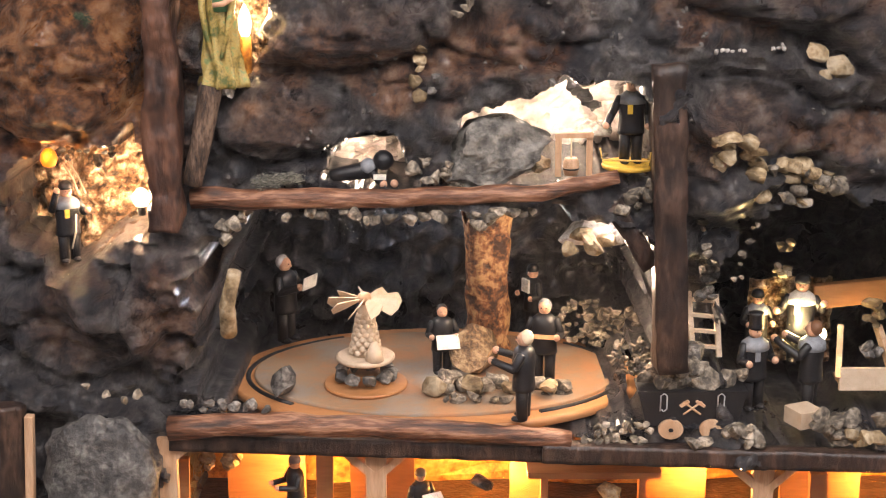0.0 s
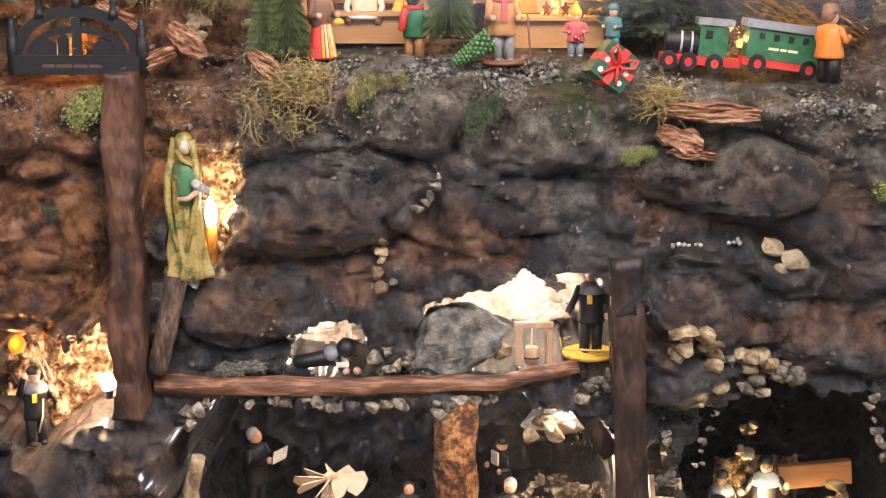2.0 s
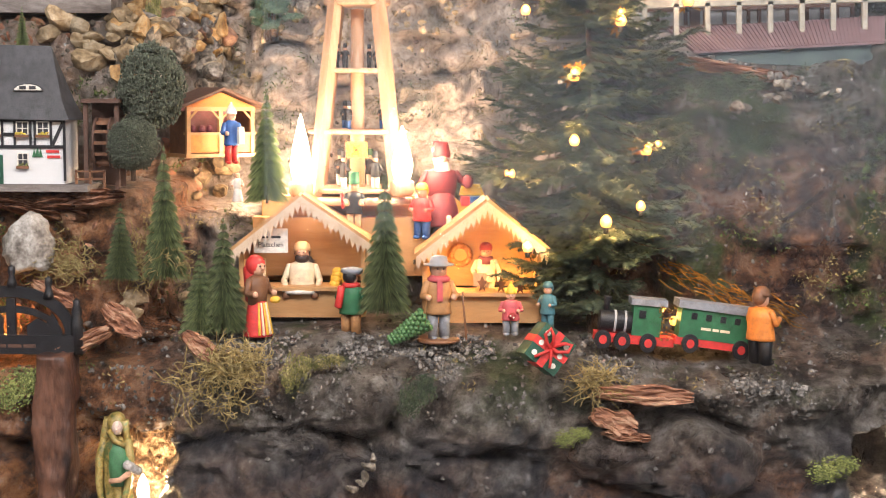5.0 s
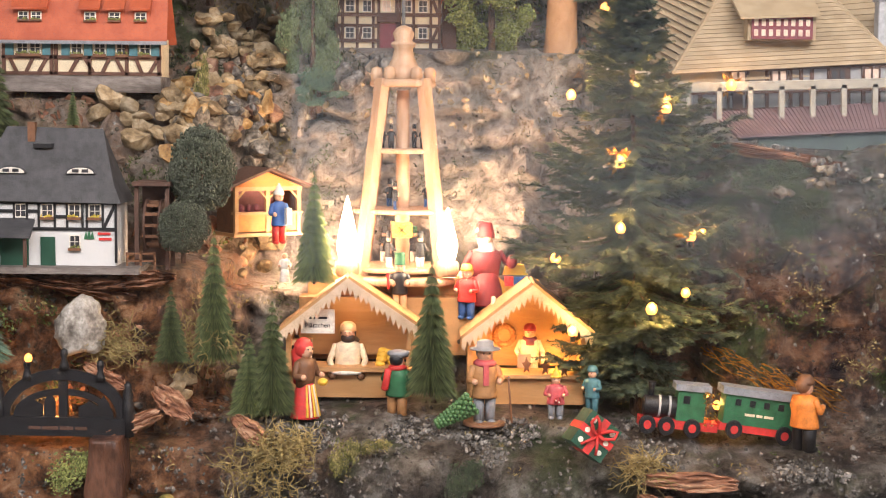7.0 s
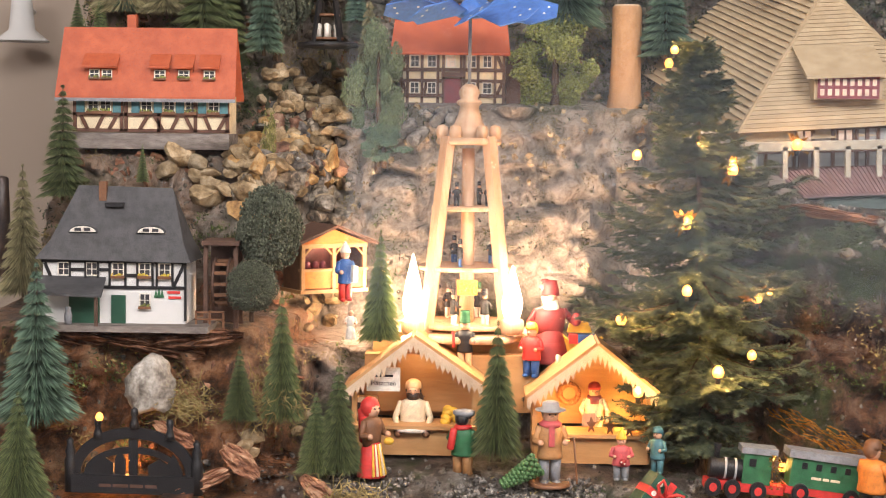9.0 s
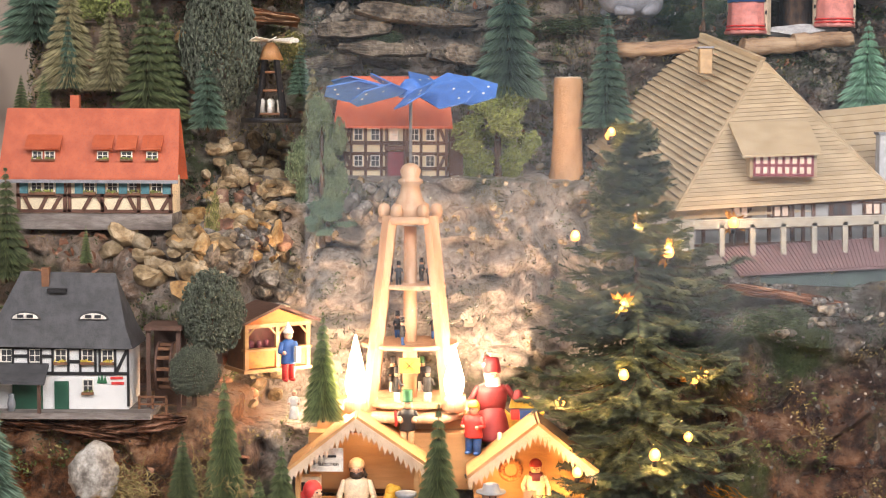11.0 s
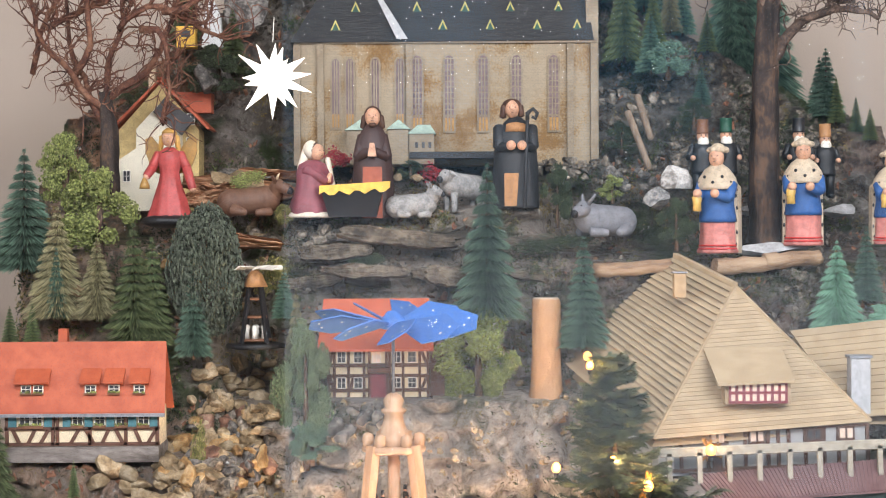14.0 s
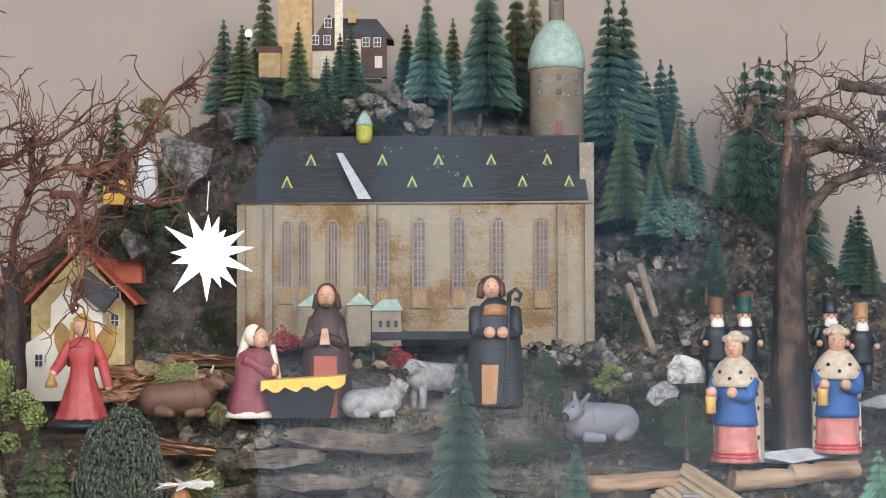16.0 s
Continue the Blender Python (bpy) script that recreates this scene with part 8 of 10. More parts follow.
# ---- stones of the hillside ----
RED_STONE = material("red_brown_stone", [(0.08, 0.04, 0.025), (0.2, 0.1, 0.065), (0.34, 0.22, 0.15)], 0.025, 0.7, 0.8, 0.006, random_tint=0.3)
OCHRE_STONE = material("ochre_stone", [(0.16, 0.08, 0.025), (0.38, 0.22, 0.08), (0.55, 0.4, 0.22)], 0.025, 0.7, 0.8, 0.006, random_tint=0.3)
for kind_of, n in ((STONE, 22), (RED_STONE, 14), (OCHRE_STONE, 20)):
    heap((-0.2352, 0.2800, 1.8205), 0.06, 0.065, n, 0.024, 0.042, kind_of)
heap((-0.2300, 0.2700, 1.8150), 0.055, 0.07, 46, 0.02, 0.038, TAN_STONE)
heap((-0.2300, 0.2700, 1.8350), 0.055, 0.07, 40, 0.018, 0.034, DARK_STONE)
heap((-0.2786, 0.2200, 1.7984), 0.03, 0.05, 14, 0.03, 0.05, OCHRE_STONE)
heap((-0.2066, 0.2500, 1.7879), 0.05, 0.03, 40, 0.007, 0.014, STONE)
heap((-0.2300, 0.3300, 1.8900), 0.06, 0.055, 62, 0.02, 0.036, TAN_STONE)
heap((-0.3096, 0.2400, 1.8017), 0.075, 0.035, 26, 0.03, 0.055, TAN_STONE)
heap((-0.2645, 0.2200, 1.7757), 0.04, 0.03, 10, 0.03, 0.05, STONE)
heap((-0.1930, 0.2600, 1.7437), 0.035, 0.04, 12, 0.025, 0.05, STONE)
quartz = Build().lathe([(0.03, -0.036), (0.036, -0.018), (0.033, 0.002), (0.025, 0.02), (0.012, 0.033), (0, 0.037)], 26, squash=0.7)
bmesh.ops.subdivide_edges(quartz.bm, edges=quartz.bm.edges[:], cuts=2, use_grid_fill=True)
for v in quartz.bm.verts:
    cell = noise.voronoi(v.co / 0.03 + Vector((3, 1, 2)))[0]
    v.co *= 0.78 + 0.2 * (cell[1] - cell[0]) + 0.12 * fbm(tuple(v.co), 0.02, 3)
whole("boulder", quartz, material("quartz", [(0.12, 0.1, 0.085), (0.27, 0.245, 0.21), (0.44, 0.41, 0.37)], 0.018, 0.6, 0.8, 0.004), (-0.3590, 0.0420, 1.5700), label="white quartz boulder under the mill", category="boulder", group="boulders")
heap((-0.3636, 0.0300, 1.5441), 0.02, 0.006, 4, 0.012, 0.022, PALE_STONE)
heap((-0.0520, 0.3600, 1.8556), 0.05, 0.02, 12, 0.02, 0.04, GRAVEL)
string((0.3280, 0.1560, 1.7840), (0.5100, 0.1250, 1.7440), 34, 0.006, 0.014, GRAVEL, 0.006)
heap((0.4319, 0.0880, 1.7163), 0.014, 0.006, 3, 0.02, 0.032, STONE)
heap((0.4900, 0.1150, 1.7350), 0.06, 0.01, 10, 0.012, 0.03, STONE)
heap((-0.2836, 0.0200, 1.4746), 0.03, 0.03, 4, 0.016, 0.024, DARK_STONE)
heap((-0.2192, 0.0500, 1.4952), 0.04, 0.02, 7, 0.016, 0.035, TAN_STONE)
heap((-0.1920, 0.1400, 1.6262), 0.03, 0.03, 10, 0.025, 0.04, TAN_STONE)


def bark_piece(place, w, h, turn, mat, label, rough=1.0):
    piece = Build().box((-0.5, -0.5, -0.5), (0.5, 0.5, 0.5))
    bmesh.ops.subdivide_edges(piece.bm, edges=piece.bm.edges[:], cuts=14, use_grid_fill=True)
    off = Vector((w * 900, turn, h * 700))
    for v in piece.bm.verts:
        x, y, z = v.co
        z *= 1 - 0.5 * abs(2 * x) ** 3 + 0.45 * noise.noise(Vector((x * 4, 0, 0)) + off)
        y += rough * 0.7 * noise.ridged_multi_fractal(Vector((x * 2.2, y, z * 5)) + off, 0.9, 2.1, 4, 1.0, 2.0) - 0.6 * rough
        v.co = (x * (1 + 0.12 * noise.noise(Vector((0, 0, z * 7)) + off)), y, z + 0.08 * noise.noise(Vector((x * 14, y * 3, 0)) + off))
    ob = new("bark_piece", piece.mesh("bark_piece", mat))
    ob.matrix_world = pose(*place, -12, turn, 6) @ Matrix.Diagonal((w, 0.016, h * 0.9, 1))
    return tagged(ob, label, "bark", "bark pieces")


RUST_BARK = material("rust_bark", [(0.11, 0.045, 0.026), (0.28, 0.125, 0.07), (0.44, 0.27, 0.17)], 0.015, 0.8, 0.9, 0.004, stretch=(0.3, 1, 1))
SLAB = material("brown_slab", [(0.035, 0.027, 0.02), (0.1, 0.078, 0.055), (0.2, 0.165, 0.125)], 0.02, 0.85, 0.9, 0.005)
LEDGE_BARK = material("rust_ledge", [(0.04, 0.016, 0.008), (0.15, 0.058, 0.024), (0.3, 0.16, 0.1)], 0.022, 0.85, 1.0, 0.005)
for place, w, h, turn in (((-0.4050, 0.0800, 1.6140), 0.13, 0.022, 4), ((-0.3130, 0.0780, 1.6120), 0.1, 0.022, -6), ((-0.4650, 0.0850, 1.6080), 0.08, 0.02, 14), ((-0.3600, 0.0800, 1.6010), 0.11, 0.016, 10)):
    bark_piece(place, w, h, turn, LEDGE_BARK, "rust-brown rock slab under the mill", 1.5)
for place, w, h, turn in (((0.3056, -0.0300, 1.4139), 0.1, 0.024, 4), ((0.2730, -0.0300, 1.3851), 0.05, 0.028, 20), ((0.2854, -0.0300, 1.3698), 0.05, 0.012, 8), ((-0.1679, -0.0100, 1.4618), 0.045, 0.022, 40),
                          ((-0.2560, 0.0200, 1.4850), 0.05, 0.026, 42), ((-0.2960, 0.0100, 1.4640), 0.06, 0.02, -24), ((-0.3330, 0.0350, 1.5120), 0.05, 0.018, 30),
                          ((0.4250, 0.1350, 1.7600), 0.15, 0.012, 9), ((0.0906, 0.4400, 1.9797), 0.06, 0.02, -30), ((-0.0551, 0.4400, 2.0568), 0.12, 0.02, 2), ((-0.0092, 0.4500, 2.1030), 0.16, 0.024, 6), ((-0.0940, 0.4500, 2.0839), 0.1, 0.022, -3), ((0.0600, 0.4400, 2.0489), 0.06, 0.03, 10)):
    bark_piece(place, w, h, turn, RUST_BARK if place[2] < 1.9 else SLAB, "flat piece of bark laid into the slope" if place[2] < 1.9 else "flat brown stone slab laid into the slope", 0.45 if place[2] < 1.9 else 0.15)


def moss_tuft(place, w, h, mat, seed, label="tuft of moss growing from the rock", strands=False):
    if strands:
        b = Build()
        rng = random.Random(seed)
        for _ in range(110):
            p = Vector((rng.uniform(-0.5, 0.5) * w, rng.uniform(-0.01, 0.01), rng.uniform(-0.4, 0.5) * h))
            b.tube(twig_walk(rng, p, (rng.uniform(-1, 1), -0.4, rng.uniform(-0.8, 0.6)), 0.034, 6, 0.75), 0.0008, 0.0004, 3)
        return whole("moss_tuft", b, mat, place, label=label, category="moss", group="moss tufts")
    data = leaf_crown(seed, [((0, 0, 0), (0.5, 0.3, 0.4)), ((0.25, 0, 0.1), (0.3, 0.25, 0.3)), ((-0.2, 0, -0.2), (0.35, 0.25, 0.35))], 950, 0.036, 0.3)
    data.materials.append(mat)
    ob = new("moss_tuft", data)
    ob.matrix_world = pose(*place) @ Matrix.Diagonal((w, 0.5 * w, h, 1))
    return tagged(ob, label, "moss", "moss tufts")


LICHEN = material("grey_lichen", [(0.1, 0.1, 0.08), (0.3, 0.29, 0.24)], 0.006, 0.9, 0.2, island_tint=0.5)
STRAW = material("straw_moss", [(0.18, 0.13, 0.045), (0.46, 0.37, 0.16)], 0.01, 0.85, 0)
for i, (place, w, h, mat, st) in enumerate((((-0.0658, -0.0200, 1.4388), 0.035, 0.05, MOSS, False), ((-0.0347, -0.0150, 1.4471), 0.04, 0.02, MOSS, False), ((0.0632, -0.0300, 1.4159), 0.04, 0.055, LEAF_DARK, False), ((-0.1541, -0.0300, 1.4161), 0.07, 0.06, STRAW, True),
                                            ((-0.1302, -0.0250, 1.4426), 0.06, 0.03, STRAW, True), ((-0.3564, -0.0300, 1.4224), 0.05, 0.055, LEAF, False), ((0.2280, -0.0300, 1.3698), 0.04, 0.025, LEAF, False), ((0.5101, -0.0200, 1.3333), 0.055, 0.035, LEAF, False),
                                            ((0.2542, -0.0300, 1.4279), 0.03, 0.03, STRAW, True), ((-0.1383, 0.0000, 1.4435), 0.06, 0.03, STRAW, True), ((-0.4113, -0.0300, 1.3005), 0.04, 0.03, LEAF_DARK, False), ((-0.2151, 0.4400, 2.1869), 0.05, 0.03, LEAF, False),
                                            ((-0.2271, 0.0600, 1.5447), 0.07, 0.05, STRAW, True), ((-0.3269, 0.0500, 1.5446), 0.05, 0.04, STRAW, True), ((-0.2044, -0.0100, 1.1268), 0.06, 0.022, LICHEN, False), ((0.4026, 0.0700, 1.7411), 0.09, 0.04, LEAF_DARK, False),
                                            ((-0.0558, 0.4550, 2.0709), 0.06, 0.03, LEAF_DARK, False), ((0.2073, 0.4600, 2.0951), 0.12, 0.03, LEAF_DARK, False), ((-0.1810, 0.4000, 2.0565), 0.05, 0.06, MOSS, False), ((-0.2614, 0.2700, 1.8351), 0.02, 0.11, MOSS, False), ((-0.4141, -0.0300, 1.3020), 0.03, 0.03, LEAF_DARK, False))):
    moss_tuft(place, w, h, mat, 100 + i, strands=st)

# ---- the big lit spruce ----
spruce = base("christmas_tree", (0.2620, 0.1150, 1.4620), label="dark drooping spruce hung with glowing warm bulbs", category="christmas tree")
rng = random.Random(8)
H = 0.495
tw = Build().tube([(0.004, 0, -0.03), (0.002, 0.004, 0.12), (-0.003, 0.02, 0.3), (-0.008, 0.05, H)], 0.009, 0.0015, 8)
part("trunk", tw, BARK, spruce)
verts, faces = [], []
boughs = Build()


def spray(p, d, length, size):
    """A twig with needles on both sides."""
    side = d.cross(Vector((0, 0, 1)))
    side = side.normalized() if side.length > 0.05 else Vector((1, 0, 0))
    n = 9
    for k in range(n):
        q = p + d * length * k / n
        for sgn in (-1, 1):
            for lift in (0.25, -0.35):
                e = q + (side * sgn + d * 0.8 + Vector((0, 0, lift)) + Vector((rng.gauss(0, 0.2), rng.gauss(0, 0.2), rng.gauss(0, 0.2)))) * size * (1 - 0.4 * k / n)
                st = len(verts)
                w = d * size * 0.24
                verts.extend([q + w, q - w, e])
                faces.append((st, st + 1, st + 2))


REACH = [(0.0, 0.045), (0.08, 0.068), (0.2, 0.098), (0.32, 0.122), (0.48, 0.116), (0.6, 0.102), (0.74, 0.06), (0.9, 0.034), (1.0, 0.01)]
levels = 23
for k in range(levels):
    f = k / (levels - 1)
    z0 = 0.045 + (H - 0.05) * f
    count = 13 if f < 0.7 else 9
    for i in range(count):
        a = 2 * math.pi * (i + 0.8 * rng.random()) / count + k * 1.7
        gap = noise.noise(Vector((math.cos(a) * 1.3, math.sin(a) * 1.3, f * 7.0)))
        if gap < -0.34 and f < 0.85:
            continue
        r = along(REACH, f) * (0.85 + 0.75 * gap + rng.uniform(-0.15, 0.25))
        d = Vector((math.cos(a), math.sin(a) * 0.75, 0.1 - 0.4 * (1 - f)))
        z = clamp(z0 + rng.uniform(-0.01, 0.01), 0.03, H - 0.004)
        root = Vector((0.003 - 0.011 * z / H, 0.05 * (z / H) ** 2, z))
        pts = [root]
        for j in range(6):
            d = (d + Vector((rng.gauss(0, 0.12), rng.gauss(0, 0.12), -0.1 + 0.075 * j))).normalized()
            pts.append(pts[-1] + d * r / 6)
        boughs.tube(pts, 0.0016, 0.0005, 4)
        for j in range(1, 7):
            way = (pts[j] - pts[j - 1]).normalized()
            side = way.cross(Vector((0, 0, 1))).normalized()
            for m in range(7):
                q = pts[j - 1].lerp(pts[j], m / 7)
                sgn = 1 if m % 2 else -1
                dd = (way * 0.8 + side * sgn * rng.uniform(0.2, 1.0) + Vector((0, 0, -0.25 + rng.gauss(0, 0.2)))).normalized()
                spray(q, dd, rng.uniform(0.014, 0.03) * (1 - 0.35 * f), 0.0054)
tagged(part("bough_tangle", boughs, BARK, spruce), kind="stuff")
nd = bpy.data.meshes.new("needles")
nd.from_pydata([tuple(v) for v in verts], [], faces)
nd.materials.append(material("spruce_needle", [(0.03, 0.046, 0.032), (0.075, 0.1, 0.06), (0.15, 0.165, 0.085)], 0.02, 0.7, 0))
needles = new("needles", nd)
needles.parent = spruce
tagged(needles, kind="stuff")
# the light chain: place, radius, whether gold foil lies round it
for place, r, foiled in (((0.1860, 0.1480, 1.8262), 0.0048, False), ((0.2517, 0.1290, 1.8379), 0.0042, False), ((0.2885, 0.0940, 1.8122), 0.0054, True), ((0.2362, 0.0820, 1.7510), 0.0056, True), ((0.2325, 0.0330, 1.6804), 0.0048, False), ((0.3172, 0.0790, 1.6695), 0.0056, True),
                         # the tiny bulb at x 0.33 stands for dimly lit twigs
                         ((0.1655, 0.0800, 1.6417), 0.005, False), ((0.2662, 0.0160, 1.5937), 0.0054, False), ((0.3072, 0.0440, 1.6087), 0.0044, False), ((0.1859, 0.0760, 1.5602), 0.005, False), ((0.2019, 0.0800, 1.6695), 0.0028, False), ((0.3300, 0.0700, 1.6770), 0.0028, False), ((0.2270, 0.1500, 1.9485), 0.004, False)):
    # radii enlarged so that the bulbs take in their own bloom
    bulb(place, r * 1.2, GLOW, label="glowing warm bulb of the tree's light chain", watts=0.34 if r > 0.003 else 0.04, colour=(1.0, 0.55, 0.18), star=foiled)
NEEDLE_JUNIPER = material("juniper_needle", [(0.04, 0.065, 0.045), (0.08, 0.115, 0.07), (0.13, 0.165, 0.1)], 0.012, 0.75, 0, 0.003, island_tint=0.5, tip=(0.2, 0.25, 0.13))
# ---- firs and bushes round the market and the houses ----
fir((-0.2615, 0.0450, 1.5261), 0.0863, "fir")
fir((-0.2162, 0.0600, 1.5243), 0.1513, "fir", 0.75, "tall slim green model fir beside the kiosk path")
fir((-0.1510, 0.0550, 1.4684), 0.1289, "fir", 1.0)
fir((-0.1759, 0.0500, 1.4671), 0.0940, "fir", 1.1)
fir((0.0267, 0.0650, 1.4867), 0.1581, "fir", 0.85, "green model fir between the stalls")
fir((-0.1110, 0.1400, 1.6041), 0.1353, "fir", 0.8, "warmly lit model fir beside the pyramid")
fir((-0.4848, 0.0300, 1.5216), 0.1858, "blue", 1.1, "large dark blue-green model fir below the mill")
fir((-0.4945, -0.0100, 1.4413), 0.1269, "wide", 1.0)
fir((-0.5288, 0.1300, 1.6517), 0.1607, "olive", 0.85, "tall olive-brown model fir beside the mill")
fir((-0.5002, 0.2000, 1.7625), 0.1431, "slim", 1.5)
fir((-0.4061, 0.2100, 1.7842), 0.0480, "slim", 1.2)
bush((-0.2391, 0.1200, 1.6738), 0.0790, 0.1130, ROUND_LEAF, 3, "round clipped dark green tree beside the mill", "round_tree", 1900, 5, 0.05, True)
bush((-0.2540, 0.0850, 1.6362), 0.0608, 0.0672, ROUND_LEAF, 4, "round clipped dark green tree at the mill", "round_tree", 1700, 5, 0.05, True)
fir((-0.5134, 0.4000, 2.0542), 0.1771, "blue", 1.3, "large dark model fir at the edge of the display")
fir((-0.4622, 0.3700, 1.9961), 0.1556, "olive", 1.3, "olive-brown model fir above the red-roofed house")
fir((-0.4589, 0.3500, 1.9975), 0.0977, "blueslim", 1.1)
fir((-0.4072, 0.3600, 1.9965), 0.1133, "olive", 1.3, "olive-brown model fir above the red-roofed house")
fir((-0.3567, 0.3500, 1.9594), 0.1691, "slim", 1.6)
fir((-0.3338, 0.3600, 1.9584), 0.1511, "slim", 1.5)
fir((-0.5157, 0.3300, 1.9548), 0.0633, "slim", 1.6)
fir((-0.4886, 0.3400, 1.9611), 0.0598, "slim", 1.6)
bush((-0.2631, 0.3600, 1.9489), 0.1057, 0.1979, ROUND_LEAF, 5, "tall rounded dark green conifer on the slope", "round_tree", 2400, 5, 0.045, True)
fir((-0.2752, 0.3300, 1.9443), 0.1414, "blueslim", 1.2)
fir((0.1154, 0.4200, 1.9839), 0.2274, "blue", 1.0, "tall blue-green model fir before the nativity scene")
fir((0.2455, 0.4000, 1.9463), 0.1625, "blueslim", 1.5, "dark blue-green model fir beside the great roof")
bush((0.1011, 0.4000, 1.8709), 0.1398, 0.1398, LEAF, 6, "olive leafy bush behind the pyramid wings", "bush", 2200, 7, 0.035)
bush((-0.1294, 0.3500, 1.8047), 0.0996, 0.1932, NEEDLE_JUNIPER, 41, "grey-green bushy model juniper beside the half-timbered house", "juniper", 3200, 9, 0.03)
bush((-0.1212, 0.3400, 1.8057), 0.0807, 0.0587, NEEDLE_BLUE, 7, "low blue-green bush at the foot of the conifer", "bush", 1500, 6, 0.035)
fir((-0.1443, 0.3800, 1.8842), 0.1572, "olive", 0.7)
fir((-0.1627, 0.4000, 1.9922), 0.0770, "blueslim", 1.5)
bush((-0.4115, 0.4000, 2.0782), 0.1309, 0.1270, LEAF, 8, "light green leafy bush beside the angel", "bush", 1800, 7, 0.04)
bush((-0.4595, 0.4200, 2.1399), 0.0855, 0.1166, LEAF, 9, "green leafy bush at the edge of the display", "bush", 1200, 6, 0.045)
fir((0.5914, 0.4000, 1.9600), 0.1400, "mint", 1.2, "fuzzy pale mint-green model fir beside the kings")
fir((0.6377, 0.4200, 2.0092), 0.1088, "blueslim", 1.5)
bush((0.6489, 0.3800, 1.9579), 0.0686, 0.0534, NEEDLE_MINT, 10, "mint-green bush beside the annex roof", "bush", 800, 5, 0.05)

# ---- at the side of the display ----
wall_lamp = base("wall_lamp", (-0.7666, 0.9300, 1.9899), 0, 0.0009, "white flared wall lamp on the beige wall", "wall lamp")
part("shade", Build().lathe([(50, 0), (46, 4), (24, 22), (20, 60), (18, 90)], 24), WHITEWASH, wall_lamp)
part("wall_plate", Build().lathe([(26, 0), (26, 6)], 18, pose(0, 84, 60, 90)), WHITEWASH, wall_lamp)
part("arm", Build().rod((0, 0, 60), (0, 84, 60), 5), WHITEWASH, wall_lamp)
whole("wood_stake", Build().rod((-0.5610, 0.1600, 1.6753), (-0.5625, 0.1600, 1.7894), 0.01, 0.008), POST, label="dark broken stake at the edge of the display", category="stake")

# ---- the nativity on the upper terrace ----
OX = paint("ox_brown", (0.13, 0.065, 0.04), 0.6)
WOOL = paint("wool_grey", (0.3, 0.29, 0.28), 0.8, 0.35)
ASS = paint("donkey_grey", (0.2, 0.2, 0.22), 0.7)
SCARF = paint("scarf_white", (0.7, 0.62, 0.5), 0.6)
COAT = paint("dark_brown_coat", (0.05, 0.025, 0.022), 0.55)
ROBE = paint("rust_robe", (0.33, 0.085, 0.045), 0.55)
MAUVE = paint("mauve_dress", (0.22, 0.06, 0.075), 0.55)
CAPE = paint("cape_black", (0.022, 0.024, 0.028), 0.55)
GOWN = paint("angel_gown", (0.4, 0.06, 0.055), 0.5)
HAIR = paint("hair_brown", (0.08, 0.035, 0.02), 0.6)
BLOND = paint("hair_blond", (0.58, 0.33, 0.08), 0.6)


def carved(profile, b, slot, squash=0.75, folds=0.0, n=26):
    """A carved robe: a turned shape with soft folds."""
    before = set(b.bm.verts)
    b.use(slot).lathe(profile, n, squash=squash)
    if folds:
        for v in set(b.bm.verts) - before:
            a = math.atan2(v.co.y, v.co.x)
            v.co.xy *= 1 + folds * math.sin(8 * a + 5 * v.co.z) * clamp(1.2 - v.co.z)


def face(b, c, r, hair, skin=2, beard=False):
    b.use(skin).ball(c, r, 14, (0.88, 0.95, 1.12))
    b.ball((c[0], c[1] - r * 0.98, c[2] - 0.05 * r), r * 0.17, 6)
    b.use(hair).ball((c[0], c[1] + 0.5 * r, c[2] + 0.28 * r), r * 1.02, 14, (1.0, 0.95, 1.05))
    for s in (-1, 1):
        b.use(hair).ball((c[0] + s * 0.36 * r, c[1] - 0.86 * r, c[2] + 0.18 * r), 0.07 * r, 6)
    b.use(hair).box((c[0] - 0.16 * r, c[1] - 0.93 * r, c[2] - 0.48 * r), (c[0] + 0.16 * r, c[1] - 0.8 * r, c[2] - 0.43 * r))
    if beard:
        b.use(hair).ball((c[0], c[1] - 0.5 * r, c[2] - 0.9 * r), r * 0.42, 10, (1.2, 0.8, 0.7))


# angel
b = Build()
carved([(0.25, 0), (0.24, 0.03), (0.18, 0.22), (0.115, 0.45), (0.105, 0.55), (0.14, 0.66), (0.13, 0.77), (0.05, 0.83)], b, 0, 0.7, 0.12)
for s, hand in ((-1, (-0.24, -0.12, 0.5)), (1, (0.27, -0.1, 0.36))):
    b.use(0).rod((s * 0.12, 0, 0.76), (s * 0.19, -0.02, 0.6), 0.05, 0.055).rod((s * 0.19, -0.02, 0.6), hand, 0.055, 0.045).use(2).ball(hand, 0.038)
    wing = [(0.05 * s, 0.64), (0.12 * s, 0.84), (0.22 * s, 0.96), (0.29 * s, 0.93), (0.29 * s, 0.78), (0.24 * s, 0.64), (0.16 * s, 0.54), (0.09 * s, 0.54)]
    b.use(3).prism(wing if s > 0 else wing[::-1], 0.1, 0.14)
b.use(3).lathe([(0.06, 0.36), (0.055, 0.4), (0.02, 0.48), (0, 0.5)], 12, Matrix.Translation((-0.26, -0.13, 0)))
face(b, (0, -0.05, 0.93), 0.09, 4)
b.use(4).ball((0, -0.075, 0.995), 0.06, 10, (1.2, 0.9, 0.55)).rod((-0.085, -0.02, 0.95), (-0.1, 0.0, 0.8), 0.03).rod((0.085, -0.02, 0.95), (0.1, 0.0, 0.8), 0.03)
b.use(5).ball((0, 0, 0.0), 0.3, 14, (1.1, 0.8, 0.28))
